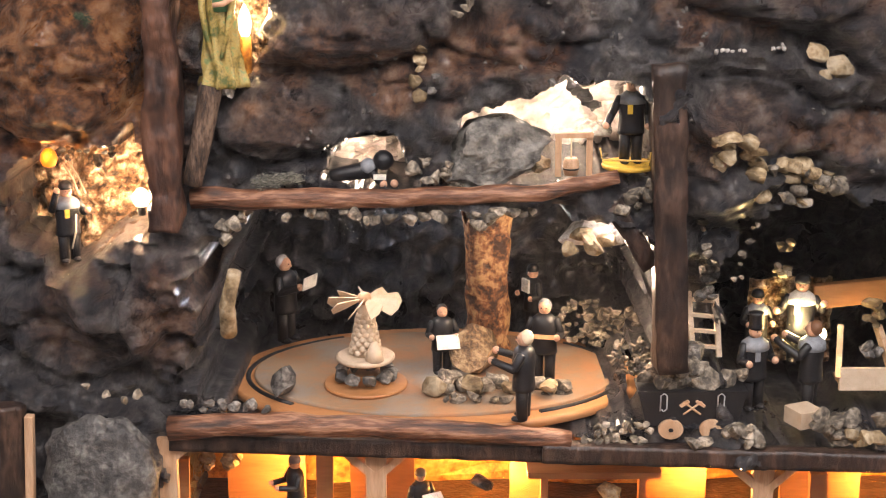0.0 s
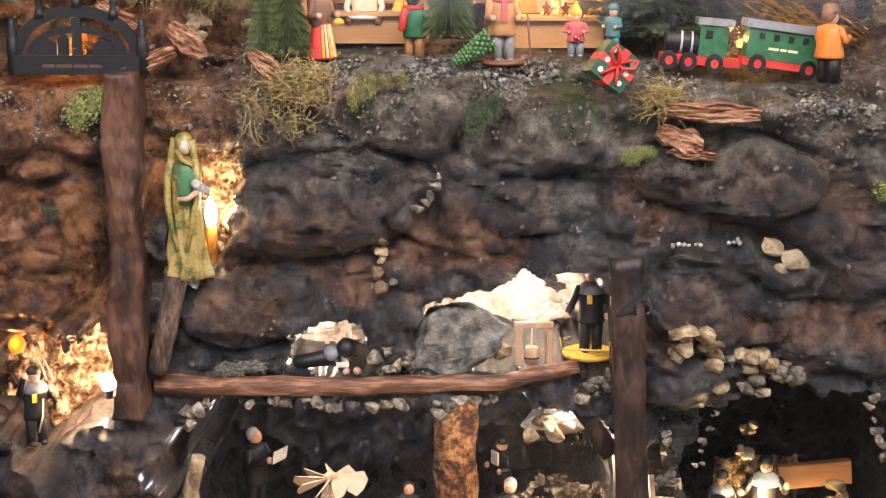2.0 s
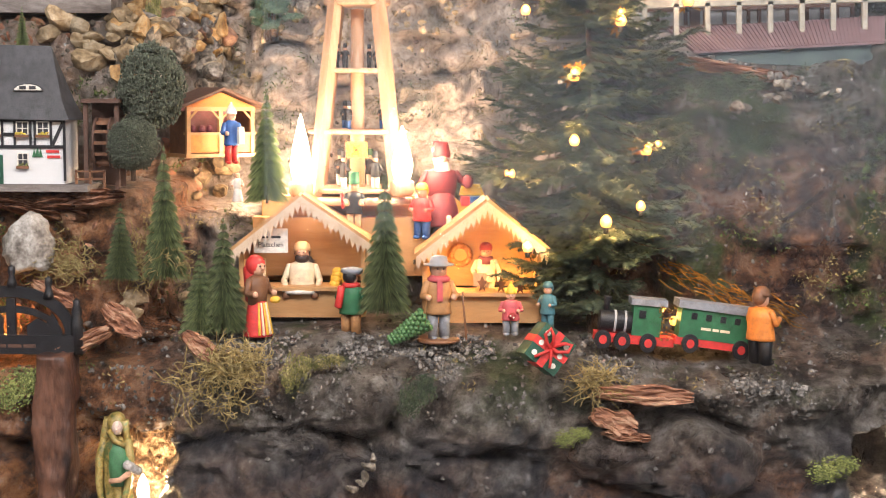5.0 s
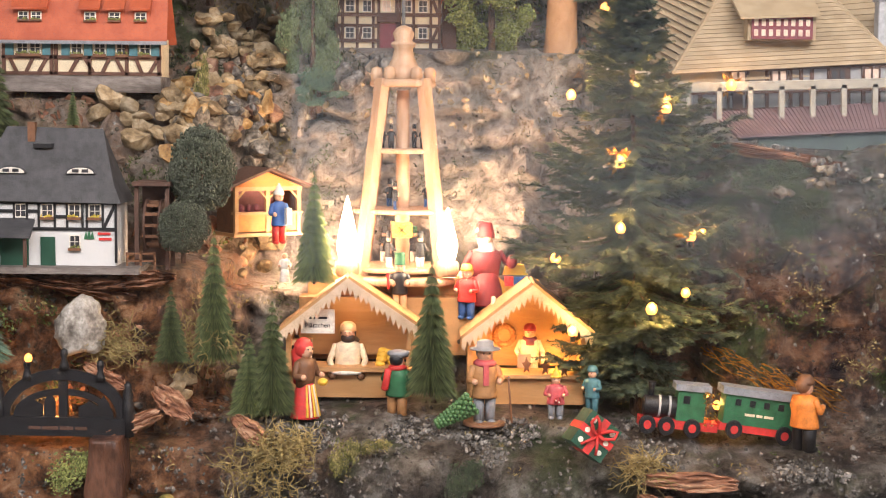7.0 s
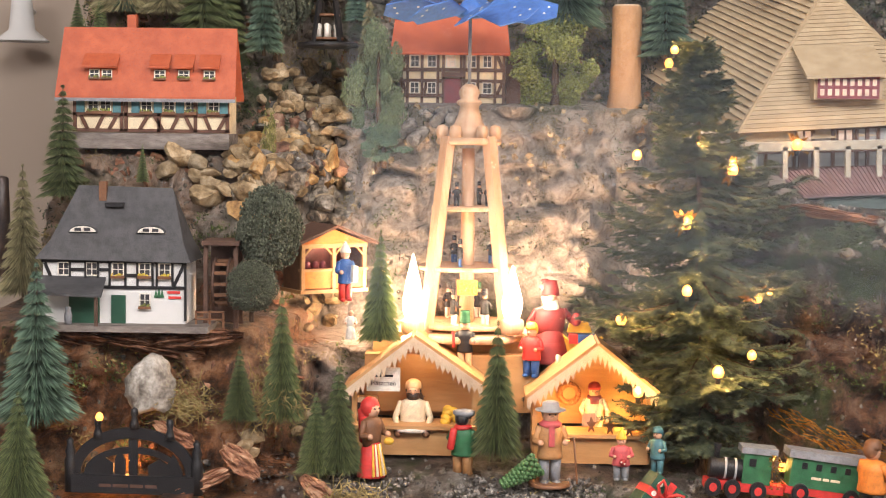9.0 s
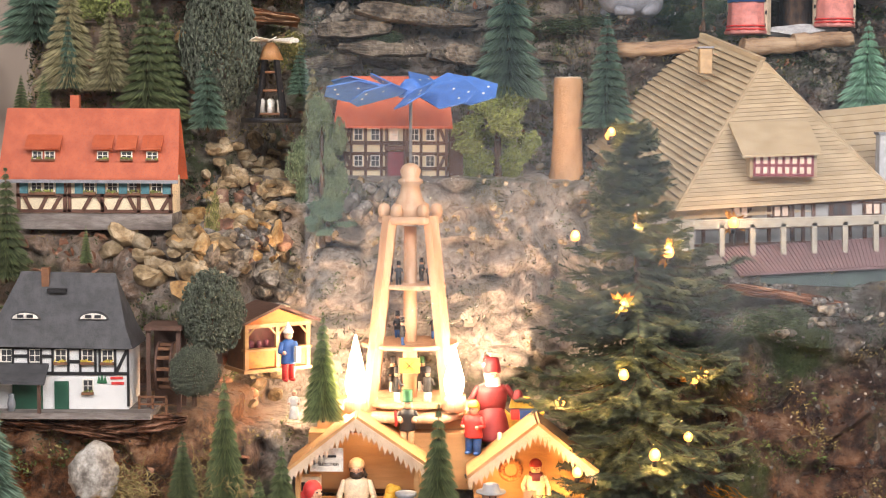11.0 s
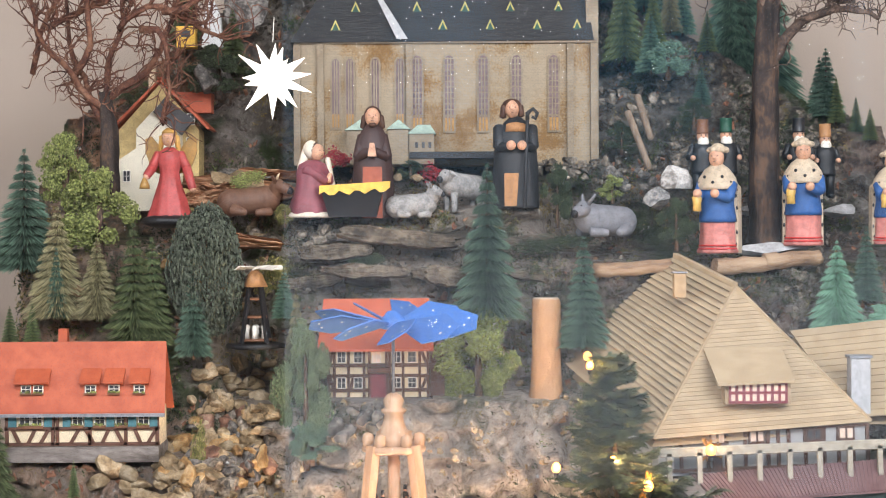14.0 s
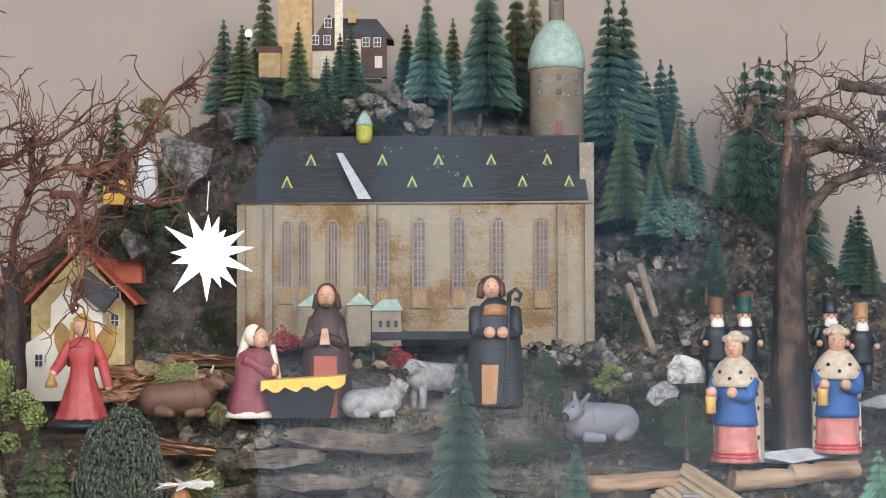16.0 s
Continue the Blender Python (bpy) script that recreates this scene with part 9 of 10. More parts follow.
whole("angel_figurine", b, [GOWN, GOWN, SKIN, paint("old_gold", (0.36, 0.2, 0.05), 0.4), BLOND, BLACK], (-0.3170, 0.4050, 2.1279), 0, 0.1209, "carved angel in a red gown with golden wings", "figurine", "nativity figures")

# kneeling woman
b = Build()
carved([(0.34, 0), (0.36, 0.06), (0.3, 0.25), (0.24, 0.45), (0.25, 0.58), (0.2, 0.68), (0.08, 0.74)], b, 0, 0.8, 0.04)
b.use(3).lathe([(0.37, 0), (0.38, 0.03), (0.35, 0.07)], 22, squash=0.82)
b.use(0).rod((-0.2, -0.05, 0.62), (0.0, -0.22, 0.46), 0.075, 0.06).rod((0.2, -0.05, 0.62), (0.06, -0.22, 0.46), 0.075, 0.06)
b.use(2).rod((0.02, -0.24, 0.46), (0.05, -0.25, 0.56), 0.04, 0.025)
b.use(3).rod((0.12, -0.14, 0.76), (0.2, -0.2, 0.12), 0.035, 0.05).rod((-0.02, 0.1, 0.86), (-0.1, 0.14, 0.62), 0.06, 0.045)
face(b, (0.02, -0.05, 0.84), 0.1, 4)
b.use(3).ball((0.0, 0.035, 0.875), 0.108, 14, (0.98, 1.0, 1.12))
whole("kneeling_woman_figurine", b, [MAUVE, MAUVE, SKIN, SCARF, HAIR], (-0.1267, 0.4700, 2.1320), 50, 0.1095, "carved kneeling woman in a dark red robe and white veil", "figurine", "nativity figures")

# man standing in prayer
b = Build()
carved([(0.2, 0), (0.195, 0.03), (0.18, 0.3), (0.168, 0.55), (0.15, 0.68), (0.105, 0.79), (0.05, 0.85)], b, 0, 0.72, 0.06)
b.use(1).prism([(-0.09, 0.0), (0.09, 0.0), (0.085, 0.46), (-0.085, 0.46)], -0.15, -0.1)
for s in (-1, 1):
    b.use(0).rod((s * 0.095, 0, 0.74), (s * 0.125, -0.07, 0.55), 0.045, 0.055).rod((s * 0.125, -0.07, 0.55), (s * 0.03, -0.145, 0.6), 0.05, 0.035)
b.use(2).prism([(-0.04, 0.55), (0.04, 0.55), (0.02, 0.67), (-0.02, 0.67)], -0.21, -0.15)
face(b, (0, -0.02, 0.91), 0.078, 3, beard=True)
b.use(3).rod((-0.07, 0.03, 0.92), (-0.085, 0.03, 0.82), 0.03).rod((0.07, 0.03, 0.92), (0.085, 0.03, 0.82), 0.03)
whole("robed_man_figurine", b, [COAT, ROBE, SKIN, HAIR], (-0.0435, 0.4850, 2.1306), 0, 0.1571, "carved standing man in a dark coat praying beside the manger", "figurine", "nativity figures")

crib = base("manger", (-0.0696, 0.4500, 2.1327), 0, 0.0007, "black manger covered with a yellow cloth", "manger")
part("trough", Build().solid([(-48, -20, 0), (46, -20, 0), (46, 24, 0), (-48, 24, 0), (-62, -30, 50), (60, -30, 58), (60, 34, 58), (-62, 34, 50)], [(0, 1, 5, 4), (1, 2, 6, 5), (2, 3, 7, 6), (3, 0, 4, 7), (3, 2, 1, 0), (4, 5, 6, 7)]), BLACK, crib, bevel=2)
cloth = Build()
for i in range(14):
    x = -66 + 10 * i
    cloth.use(0).solid([(x, -34, 44 + 0.1 * i * 6 + 5 * math.sin(i * 1.9)), (x + 10, -34, 44 + 0.1 * (i + 1) * 6 + 5 * math.sin((i + 1) * 1.9)), (x + 10, -30, 62 + 0.6 * i), (x, -30, 62 + 0.6 * (i - 1)), (x + 10, 34, 62 + 0.6 * i), (x, 34, 62 + 0.6 * (i - 1))], [(0, 1, 2, 3), (3, 2, 4, 5)])
bmesh.ops.remove_doubles(cloth.bm, verts=cloth.bm.verts, dist=0.5)
part("cloth", cloth, YELLOW, crib, "yellow cloth with a wavy edge")

# shepherd leaning on a crook
b = Build()
carved([(0.215, 0), (0.21, 0.03), (0.2, 0.35), (0.19, 0.55), (0.165, 0.68), (0.11, 0.79), (0.05, 0.84)], b, 0, 0.7, 0.06)
b.use(1).prism([(-0.11, 0.02), (0.0, 0.02), (0.02, 0.32), (-0.11, 0.32)], -0.16, -0.1).lathe([(0.135, 0.7), (0.11, 0.77), (0.05, 0.815)], 16, squash=0.9)
for s in (-1, 1):
    b.use(0).rod((s * 0.145, 0, 0.74), (s * 0.155, -0.08, 0.56), 0.06, 0.055).rod((s * 0.155, -0.08, 0.56), (s * 0.04, -0.16, 0.56), 0.05, 0.04).use(2).ball((s * 0.05, -0.19, 0.57), 0.045)
b.use(4).rod((0.07, -0.22, 0.0), (0.1, -0.18, 0.82), 0.016)
b.tube([(0.1, -0.18, 0.8), (0.1, -0.18, 0.86), (0.15, -0.18, 0.9), (0.19, -0.18, 0.86), (0.17, -0.18, 0.81), (0.14, -0.18, 0.83)], 0.02, 0.018)
face(b, (-0.03, -0.02, 0.91), 0.075, 3)
b.use(3).ball((-0.03, 0.02, 0.95), 0.085, 14, (1.05, 1, 0.7)).rod((-0.1, 0.0, 0.94), (-0.115, 0.0, 0.84), 0.032).rod((0.045, 0.0, 0.94), (0.055, 0.0, 0.85), 0.03)
whole("shepherd_figurine", b, [CAPE, TAN, SKIN, HAIR, CAPE], (0.1578, 0.4750, 2.1434), 0, 0.1536, "carved shepherd in a black cape leaning on a crook", "figurine", "nativity figures")


def beast(place, size, mat, label, turn=0.0, lying=True, horns=None, ears=0.09, head=(-0.5, -0.1, 0.62), name="animal_figurine", flip=False):
    """A carved four-legged figure, lying or standing; its head to the left."""
    b = Build()
    z = 0.24 if lying else 0.5
    b.use(0).rod((-0.3, 0, z + 0.06), (0.35, 0, z), 0.24, 0.25, 14).ball((0.34, 0, z), 0.25, 14).ball((-0.28, 0, z + 0.06), 0.25, 14)
    neck = Vector((-0.42, -0.02, z + 0.16))
    hd = Vector(head) + Vector((0, 0, 0 if lying else 0.12))
    b.rod(neck, hd, 0.16, 0.12, 12)
    snout = hd + Vector((-0.17, -0.06, -0.09))
    b.rod(hd, snout, 0.12, 0.085, 12)
    b.use(1).ball(snout + Vector((-0.03, -0.01, -0.01)), 0.07, 10)
    b.use(0)
    for s in (-1, 1):
        b.rod(hd + Vector((0.05, 0.08 * s, 0.06)), hd + Vector((0.1, 0.2 * s, 0.06 + ears)), 0.04, 0.02)
        if horns:
            b.use(2).rod(hd + Vector((0.02, 0.07 * s, 0.1)), hd + Vector((-0.02, 0.16 * s, 0.2)), 0.03, 0.01).use(0)
        b.use(1).ball(hd + Vector((-0.09, 0.09 * s, 0.03)), 0.02, 6).use(0)
    if lying:
        b.rod((-0.34, -0.18, 0.08), (-0.1, -0.28, 0.06), 0.08, 0.06).rod((0.3, -0.2, 0.12), (0.1, -0.3, 0.06), 0.12, 0.06).rod((-0.34, 0.2, 0.08), (-0.1, 0.26, 0.06), 0.08, 0.06)
    else:
        for x in (-0.32, 0.34):
            for y in (-0.12, 0.12):
                b.rod((x, y, 0.4), (x, y, 0.02), 0.08, 0.05)
    if flip:
        bmesh.ops.transform(b.bm, matrix=Matrix.Diagonal((-1, 1, 1, 1)), verts=b.bm.verts)
    return whole(name, b, [mat, BLACK, CREAM], place, turn, size, label, "figurine", "nativity animals")


beast((-0.2122, 0.4450, 2.1342), 0.0782, OX, "carved brown ox lying behind the manger", 8, horns=True, flip=True, head=(-0.48, -0.16, 0.55))
beast((0.0123, 0.4700, 2.1309), 0.0658, WOOL, "carved grey-white sheep lying beside the crib", 8, flip=True, head=(-0.42, -0.14, 0.6))
beast((0.0846, 0.5000, 2.1379), 0.0724, WOOL, "carved grey-white sheep standing beside the shepherd", 38, False, ears=-0.08, head=(-0.52, -0.1, 0.62))
beast((0.2797, 0.4550, 2.1033), 0.0866, ASS, "carved grey donkey lying with raised ears", 25, ears=0.15, head=(-0.5, -0.2, 0.46))


def king(place, h, label, turn=4):
    """A carved king: pink skirt, blue tunic, white cape with black spots, turban."""
    b = Build()
    carved([(0.17, 0), (0.18, 0.02), (0.16, 0.05), (0.15, 0.3)], b, 1, 0.8, 0.08)
    b.use(4)
    for k in range(2):
        b.lathe([(0.176 - 0.004 * k, 0.035 + 0.03 * k), (0.18 - 0.004 * k, 0.042 + 0.03 * k), (0.174 - 0.004 * k, 0.05 + 0.03 * k)], 24, squash=0.82)
    carved([(0.165, 0.28), (0.17, 0.32), (0.15, 0.45), (0.165, 0.6)], b, 0, 0.8)
    b.use(3).lathe([(0.19, 0.575), (0.192, 0.6), (0.17, 0.68), (0.115, 0.76), (0.05, 0.81)], 24, squash=0.8)
    for s in (-1, 1):
        b.use(3).prism([(s * 0.14, 0.0), (s * 0.185, 0.0), (s * 0.18, 0.6), (s * 0.14, 0.64)][::s], 0.03, 0.14)
        b.use(0).rod((s * 0.14, -0.02, 0.62), (s * 0.14, -0.11, 0.5), 0.055, 0.052).rod((s * 0.14, -0.11, 0.5), (-0.04 + s * 0.07, -0.18, 0.53), 0.05, 0.04)
        b.use(2).ball((-0.04 + s * 0.08, -0.21, 0.54), 0.042)
        b.use(5)
        for i in range(5):
            b.ball((s * (0.162 + 0.01 * (i % 2)), 0.028, 0.08 + 0.11 * i), 0.013, 6, (0.8, 0.5, 1.5))
    for i in range(5):
        a = -2.6 + 0.52 * i
        b.ball((0.165 * math.cos(a), 0.145 * math.sin(a), 0.64 + 0.05 * (i % 2)), 0.015, 6)
    b.use(6).lathe([(0.04, 0.38), (0.038, 0.45), (0.045, 0.5), (0.015, 0.56), (0, 0.57)], 12, Matrix.Translation((-0.13, -0.19, 0)))
    face(b, (0, -0.02, 0.865), 0.08, 5)
    b.use(3)
    for i in range(10):
        b.ball((0.066 * math.cos(i * 0.628), 0.02 + 0.066 * math.sin(i * 0.628), 0.935), 0.034, 7, (1.2, 1.2, 0.9))
    b.ball((0, 0.02, 0.95), 0.066, 12, (1, 1, 0.75))
    return whole("king_figurine", b, [BLUE, SALMON, SKIN, ERMINE, RED, BLACK, GOLD], place, turn, h, label, "figurine", "three kings")


king((0.4361, 0.4400, 2.0792), 0.1533, "carved king in blue tunic, pink skirt and spotted white cape", -28)
king((0.5557, 0.4400, 2.0893), 0.1507, "carved king in blue tunic, pink skirt and spotted white cape", -8)
king((0.6801, 0.4500, 2.0902), 0.1340, "carved king in a spotted white cape at the terrace end")
for place, h, hat, lab in (((0.4637, 0.5200, 2.1586), 0.1035, PINE_GREEN, "dark turned smoking man with white beard and green cap"), ((0.5686, 0.5200, 2.1583), 0.1035, BLACK, "dark turned smoking man with a tall black hat"), ((0.6093, 0.5300, 2.1575), 0.0971, TAN, "dark turned figure with a small tan hat"), ((0.4318, 0.5300, 2.1597), 0.1014, BROWN, "dark turned figure with a brown hat")):
    doll("smoker_figurine", place, h, BLACK, BLACK, hat, WHITE, hat_kind="tall", more=lambda b: b.use(4).ball((0, -0.06, 0.77), 0.075, 12, (1.1, 0.7, 1.3)), stout=1.1, label=lab, group="smoking men")

# ---- the church ----
CHURCH = material("church_stone", [(0.23, 0.13, 0.045), (0.33, 0.235, 0.13), (0.37, 0.3, 0.21)], 0.1, 0.85, 0.25, 0.003, spread=(0.4, 0.54))


def courses(m, length, height):
    """Small stone courses printed over a wall's own colour."""
    nt = m.node_tree
    bsdf = nt.nodes["Principled BSDF"]
    old = bsdf.inputs["Base Color"].links[0].from_socket
    geo = nt.nodes.new("ShaderNodeNewGeometry")
    cut, flat = nt.nodes.new("ShaderNodeSeparateXYZ"), nt.nodes.new("ShaderNodeCombineXYZ")
    nt.links.new(geo.outputs["Position"], cut.inputs[0])
    nt.links.new(cut.outputs["X"], flat.inputs["X"])
    nt.links.new(cut.outputs["Z"], flat.inputs["Y"])
    rows = nt.nodes.new("ShaderNodeTexBrick")
    rows.inputs["Scale"].default_value = 1.0
    rows.inputs["Brick Width"].default_value, rows.inputs["Row Height"].default_value = length, height
    rows.inputs["Mortar Size"].default_value = height * 0.08
    for k, v in (("Color1", 1.0), ("Color2", 0.74), ("Mortar", 0.62)):
        rows.inputs[k].default_value = (v, v * 0.99, v * 0.97, 1)
    nt.links.new(flat.outputs[0], rows.inputs["Vector"])
    mult = nt.nodes.new("ShaderNodeMix")
    mult.data_type, mult.blend_type = "RGBA", "MULTIPLY"
    mult.inputs["Factor"].default_value = 0.5
    nt.links.new(old, mult.inputs["A"])
    nt.links.new(rows.outputs["Color"], mult.inputs["B"])
    nt.links.new(mult.outputs["Result"], bsdf.inputs["Base Color"])


courses(CHURCH, 0.0085, 0.004)
DORMER_YELLOW = paint("dormer_yellow", (0.46, 0.4, 0.1))
OCHRE_PANEL = paint("ochre_panel", (0.4, 0.22, 0.07), 0.8)
CHURCH_GREY = material("church_pale_stone", [(0.25, 0.19, 0.125), (0.36, 0.3, 0.22)], 0.05, 0.85, 0.2, 0.003)
courses(CHURCH_GREY, 0.0085, 0.004)
COPPER = paint("copper_green", (0.36, 0.46, 0.39), 0.6)
NAVY = material("church_slate", [(0.018, 0.019, 0.021), (0.038, 0.038, 0.04)], 0.02, 0.65, 0.5, 0.003, stretch=(1, 1, 6))
church = base("church", (0.0634, 0.6000, 2.2251), 0, 0.0007, "large tan stone church model with dark slate roof", "church")
part("wall", Build().box((-320, 0, -20), (316, 90, 246)), CHURCH, church)
part("roof", Build().solid([(-332, -12, 240), (312, -12, 244), (300, 52, 368), (-262, 52, 366), (312, 110, 244), (-332, 110, 240)], [(0, 1, 2, 3), (3, 2, 4, 5), (1, 4, 2), (0, 3, 5), (0, 5, 4, 1)]), NAVY, church, "dark blue-grey slate roof")
part("cornice", Build().box((-324, -7, 238), (320, 0, 246)), CHURCH_GREY, church)
for x in (-318, -268, -80, 262, 312):
    part("buttress", Build().box((x - 7, -12, -20), (x + 7, 0, 236)), CHURCH_GREY, church, bevel=2)
part("valley", Build().solid([(-146, -8, 330), (-134, -10, 330), (-82, -16, 246), (-106, -18, 246)], [(0, 1, 2, 3)]), PALE_GREY, church)
part("corner_tower", Build().box((298, 8, -20), (324, 70, 350)), CHURCH_GREY, church, bevel=2)
for i, x in enumerate((-236, -206, -152, -100, -63, 5, 77, 148, 227)):
    w, lo, hi = (19, 52, 200) if i > 3 else (15, 60, 196)
    arch_out = [(x - w / 2 - 4, lo - 4), (x + w / 2 + 4, lo - 4)] + [(x + (w / 2 + 4) * math.cos(math.pi * k / 8), hi + 1.25 * (w / 2 + 4) * math.sin(math.pi * k / 8)) for k in range(9)]
    arch_in = [(x - w / 2, lo), (x + w / 2, lo)] + [(x + w / 2 * math.cos(math.pi * k / 8), hi + 1.25 * w / 2 * math.sin(math.pi * k / 8)) for k in range(9)]
    win = part("window", Build().prism(arch_out, -5, 1), CHURCH_GREY, church)
    part("pane", Build().prism(arch_in, -6.5, -4), material("leaded_pane", [(0.1, 0.06, 0.065), (0.19, 0.125, 0.125)], 0.012, 0.4, 0.1) if i == 0 else bpy.data.materials["leaded_pane"], win)
    for dx in (-w * 0.17, w * 0.17):
        part("mullion", Build().box((x + dx - 1.4, -8, lo), (x + dx + 1.4, -5.5, hi + w * 0.4)), CHURCH_GREY, win)
    part("lower_panel", Build().box((x - w / 2, -7, lo), (x + w / 2, -5.4, lo + 28)), OCHRE_PANEL, win)
    if i > 3:
        part("transom", Build().box((x - w / 2, -7.6, lo + 30), (x + w / 2, -5.8, lo + 34)), CHURCH_GREY, win)
        for k in range(10):
            part("glazing_bar", Build().box((x - w / 2, -7.2, lo + 44 + 12 * k), (x + w / 2, -5.8, lo + 46 + 12 * k)), CHURCH_GREY, win)
for i, (x, z) in enumerate([(-194, 318), (-63, 318), (40, 318), (137, 318), (240, 318), (-236, 276), (-8, 276), (93, 276), (193, 276), (278, 276)]):
    y = -12 + 64 * (z - 242) / 124
    d = part("dormer", Build().prism([(x - 11, z - 10), (x + 11, z - 10), (x, z + 14)], y - 4, y + 22), DORMER_YELLOW, church, "small yellow triangular dormer")
    part("dormer_opening", Build().prism([(x - 7, z - 9), (x + 7, z - 9), (x, z + 7)], y - 5.5, y - 3.5), PINE_GREEN, d)
turret = part("ridge_turret", Build().lathe([(10, 352), (15, 362), (15, 386), (10, 388)], 10, Matrix.Translation((-97, 46, 0))), paint("turret_yellow", (0.42, 0.4, 0.06)), church)
part("turret_roof", Build().lathe([(17, 386), (10, 402), (0, 416)], 10, Matrix.Translation((-97, 46, 0))), COPPER, turret)
for x0, x1, h, p in ((-212, -156, 70, 22), (-124, -82, 72, 20), (-80, -28, 62, 18)):
    ax = part("porch", Build().box((x0, -40, -20), (x1, -4, h - 18)), CHURCH_GREY, church)
    m = (x0 + x1) / 2
    part("porch_roof", Build().solid([(x0 - 4, -44, h - 18), (x1 + 4, -44, h - 18), (x1 + 4, 0, h - 18), (x0 - 4, 0, h - 18), (m - (8 if p < 20 else 0), -22, h + p - 16), (m + (18 if p < 20 else 0), -22, h + p - 16)], [(0, 1, 5, 4), (1, 2, 5), (2, 3, 4, 5), (3, 0, 4), (3, 2, 1, 0)]), COPPER, ax)
for k in range(3):
    part("porch_window", Build().box((-68 + 14 * k, -42, 14), (-62 + 14 * k, -39.5, 26)), WINDOW_DARK, church)
part("dark_plinth", Build().box((-80, -44, -8), (120, -2, 6)), BLACK, church)

tower = base("round_tower", (0.2510, 0.7000, 2.4724), 0, 0.0008, "pale stone round tower with a green copper dome", "tower")
part("shaft", Build().lathe([(45, -30), (45, 126), (48, 130)], 12), CHURCH_GREY, tower)
part("dome", Build().lathe([(49, 130), (48, 146), (44, 168), (34, 190), (22, 206), (12, 214)], 24), COPPER, tower, "green copper dome")
part("lantern", Build().lathe([(13, 212), (13, 256), (17, 258), (16, 264)], 10), CHURCH_GREY, tower)
part("lantern_dome", Build().lathe([(17, 262), (14, 278), (0, 292)], 12), COPPER, tower)
for x, z in ((0, 84), (0, 108), (-30, 84), (-30, 108), (30, 84), (30, 108), (0, 228), (0, 244)):
    y = -math.sqrt(max(0, 45 ** 2 - x * x)) if z < 150 else -13
    part("opening", Build().box((x - 3.5, y - 1.5, z), (x + 3.5, y + 5, z + 9 if z < 150 else z + 10)), WINDOW_DARK, tower)
part("door", Build().box((-5, -46.5, 18), (5, -42, 40)), WINE, tower)

castle = base("hilltop_inn", (-0.0776, 0.7800, 2.5869), 0, 0.0008, "hilltop house with an ochre tower and slate roofs", "house")
part("tower", Build().box((-66, 0, -10), (-8, 46, 175)), paint("ochre_wall", (0.5, 0.33, 0.15), 0.8), castle, "ochre square tower")
part("tower_foot", Build().box((-100, -6, -10), (-62, 30, 34)), bpy.data.materials["ochre_wall"], castle)
part("tower_foot_roof", Build().box((-104, -10, 34), (-60, 34, 44)), TIMBER, castle, bevel=2)
part("main_wall", Build().box((-8, 10, -10), (112, 70, 60)), CREAM, castle)
part("gable", Build().prism([(-18, 40), (64, 40), (22, 102)], 4, 40), TIMBER, castle)
part("roof", Build().solid([(10, 6, 62), (134, 6, 58), (104, 40, 100), (20, 40, 102), (134, 74, 58), (10, 74, 62)], [(0, 1, 2, 3), (3, 2, 4, 5), (1, 4, 2), (0, 3, 5), (0, 5, 4, 1)]), SLATE, castle)
part("right_wall", Build().box((78, 4, -8), (122, 30, 62)), TIMBER, castle)
part("chimney", Build().box((32, -4, 10), (46, 10, 128)), CREAM, castle, bevel=1)
part("chimney", Build().box((54, 20, 90), (68, 34, 114)), bpy.data.materials["ochre_wall"], castle, bevel=1)
for x, z in ((-2, 48), (18, 48), (20, 78), (86, 44), (106, 44)):
    window(castle, x, z, 13, 17, 3 if x < 60 else 3)
window(castle, 108, 8, 13, 20, 3, pane_mat=LIT_PANE)
bulb((-0.1674, 0.7400, 2.6339), 0.005, STAR_GLOW, label="small white bulb on the hilltop")

cottage = base("red_roof_cottage", (-0.3592, 0.5600, 2.1589), 0, 0.0007, "cream cottage with orange-red roof behind the angel", "house")
part("wall", Build().prism([(-88, -20), (80, -20), (80, 150), (0, 248), (-88, 150)], 30, 110), paint("cottage_yellow", (0.5, 0.37, 0.16), 0.8), cottage)
part("front_wing", Build().prism([(-92, -20), (46, -20), (46, 140), (0, 200), (-46, 150), (-46, 110), (-92, 80)], 0, 30), PLASTER, cottage)
part("roof", Build().solid([(-4, 20, 256), (100, 20, 150), (100, 116, 150), (-4, 116, 256), (-4, 20, 262), (106, 20, 152), (106, 116, 152), (-4, 116, 262)], [(3, 2, 1, 0), (4, 5, 6, 7), (0, 1, 5, 4), (1, 2, 6, 5), (2, 3, 7, 6), (3, 0, 4, 7)]), TILE_RED, cottage)
part("roof", Build().solid([(4, 20, 256), (-100, 20, 150), (-100, 116, 150), (4, 116, 256), (4, 20, 262), (-106, 20, 152), (-106, 116, 152), (4, 116, 262)], [(0, 1, 2, 3), (7, 6, 5, 4), (4, 5, 1, 0), (5, 6, 2, 1), (6, 7, 3, 2), (7, 4, 0, 3)]), TILE_RED, cottage)
part("back_roof", Build().box((0, 80, 190), (100, 116, 234)), TILE_RED, cottage)
part("slate_strip", Build().beam((4, -4, 200), (62, -4, 152), 16, 40), SLATE, cottage)
for x, z in ((64, 160), (62, 110), (-66, 40)):
    window(cottage, x, z, 16, 24, 29 if x > 0 else -1)
part("chimney", Build().box((-30, 60, 240), (-16, 74, 285)), CREAM, cottage)
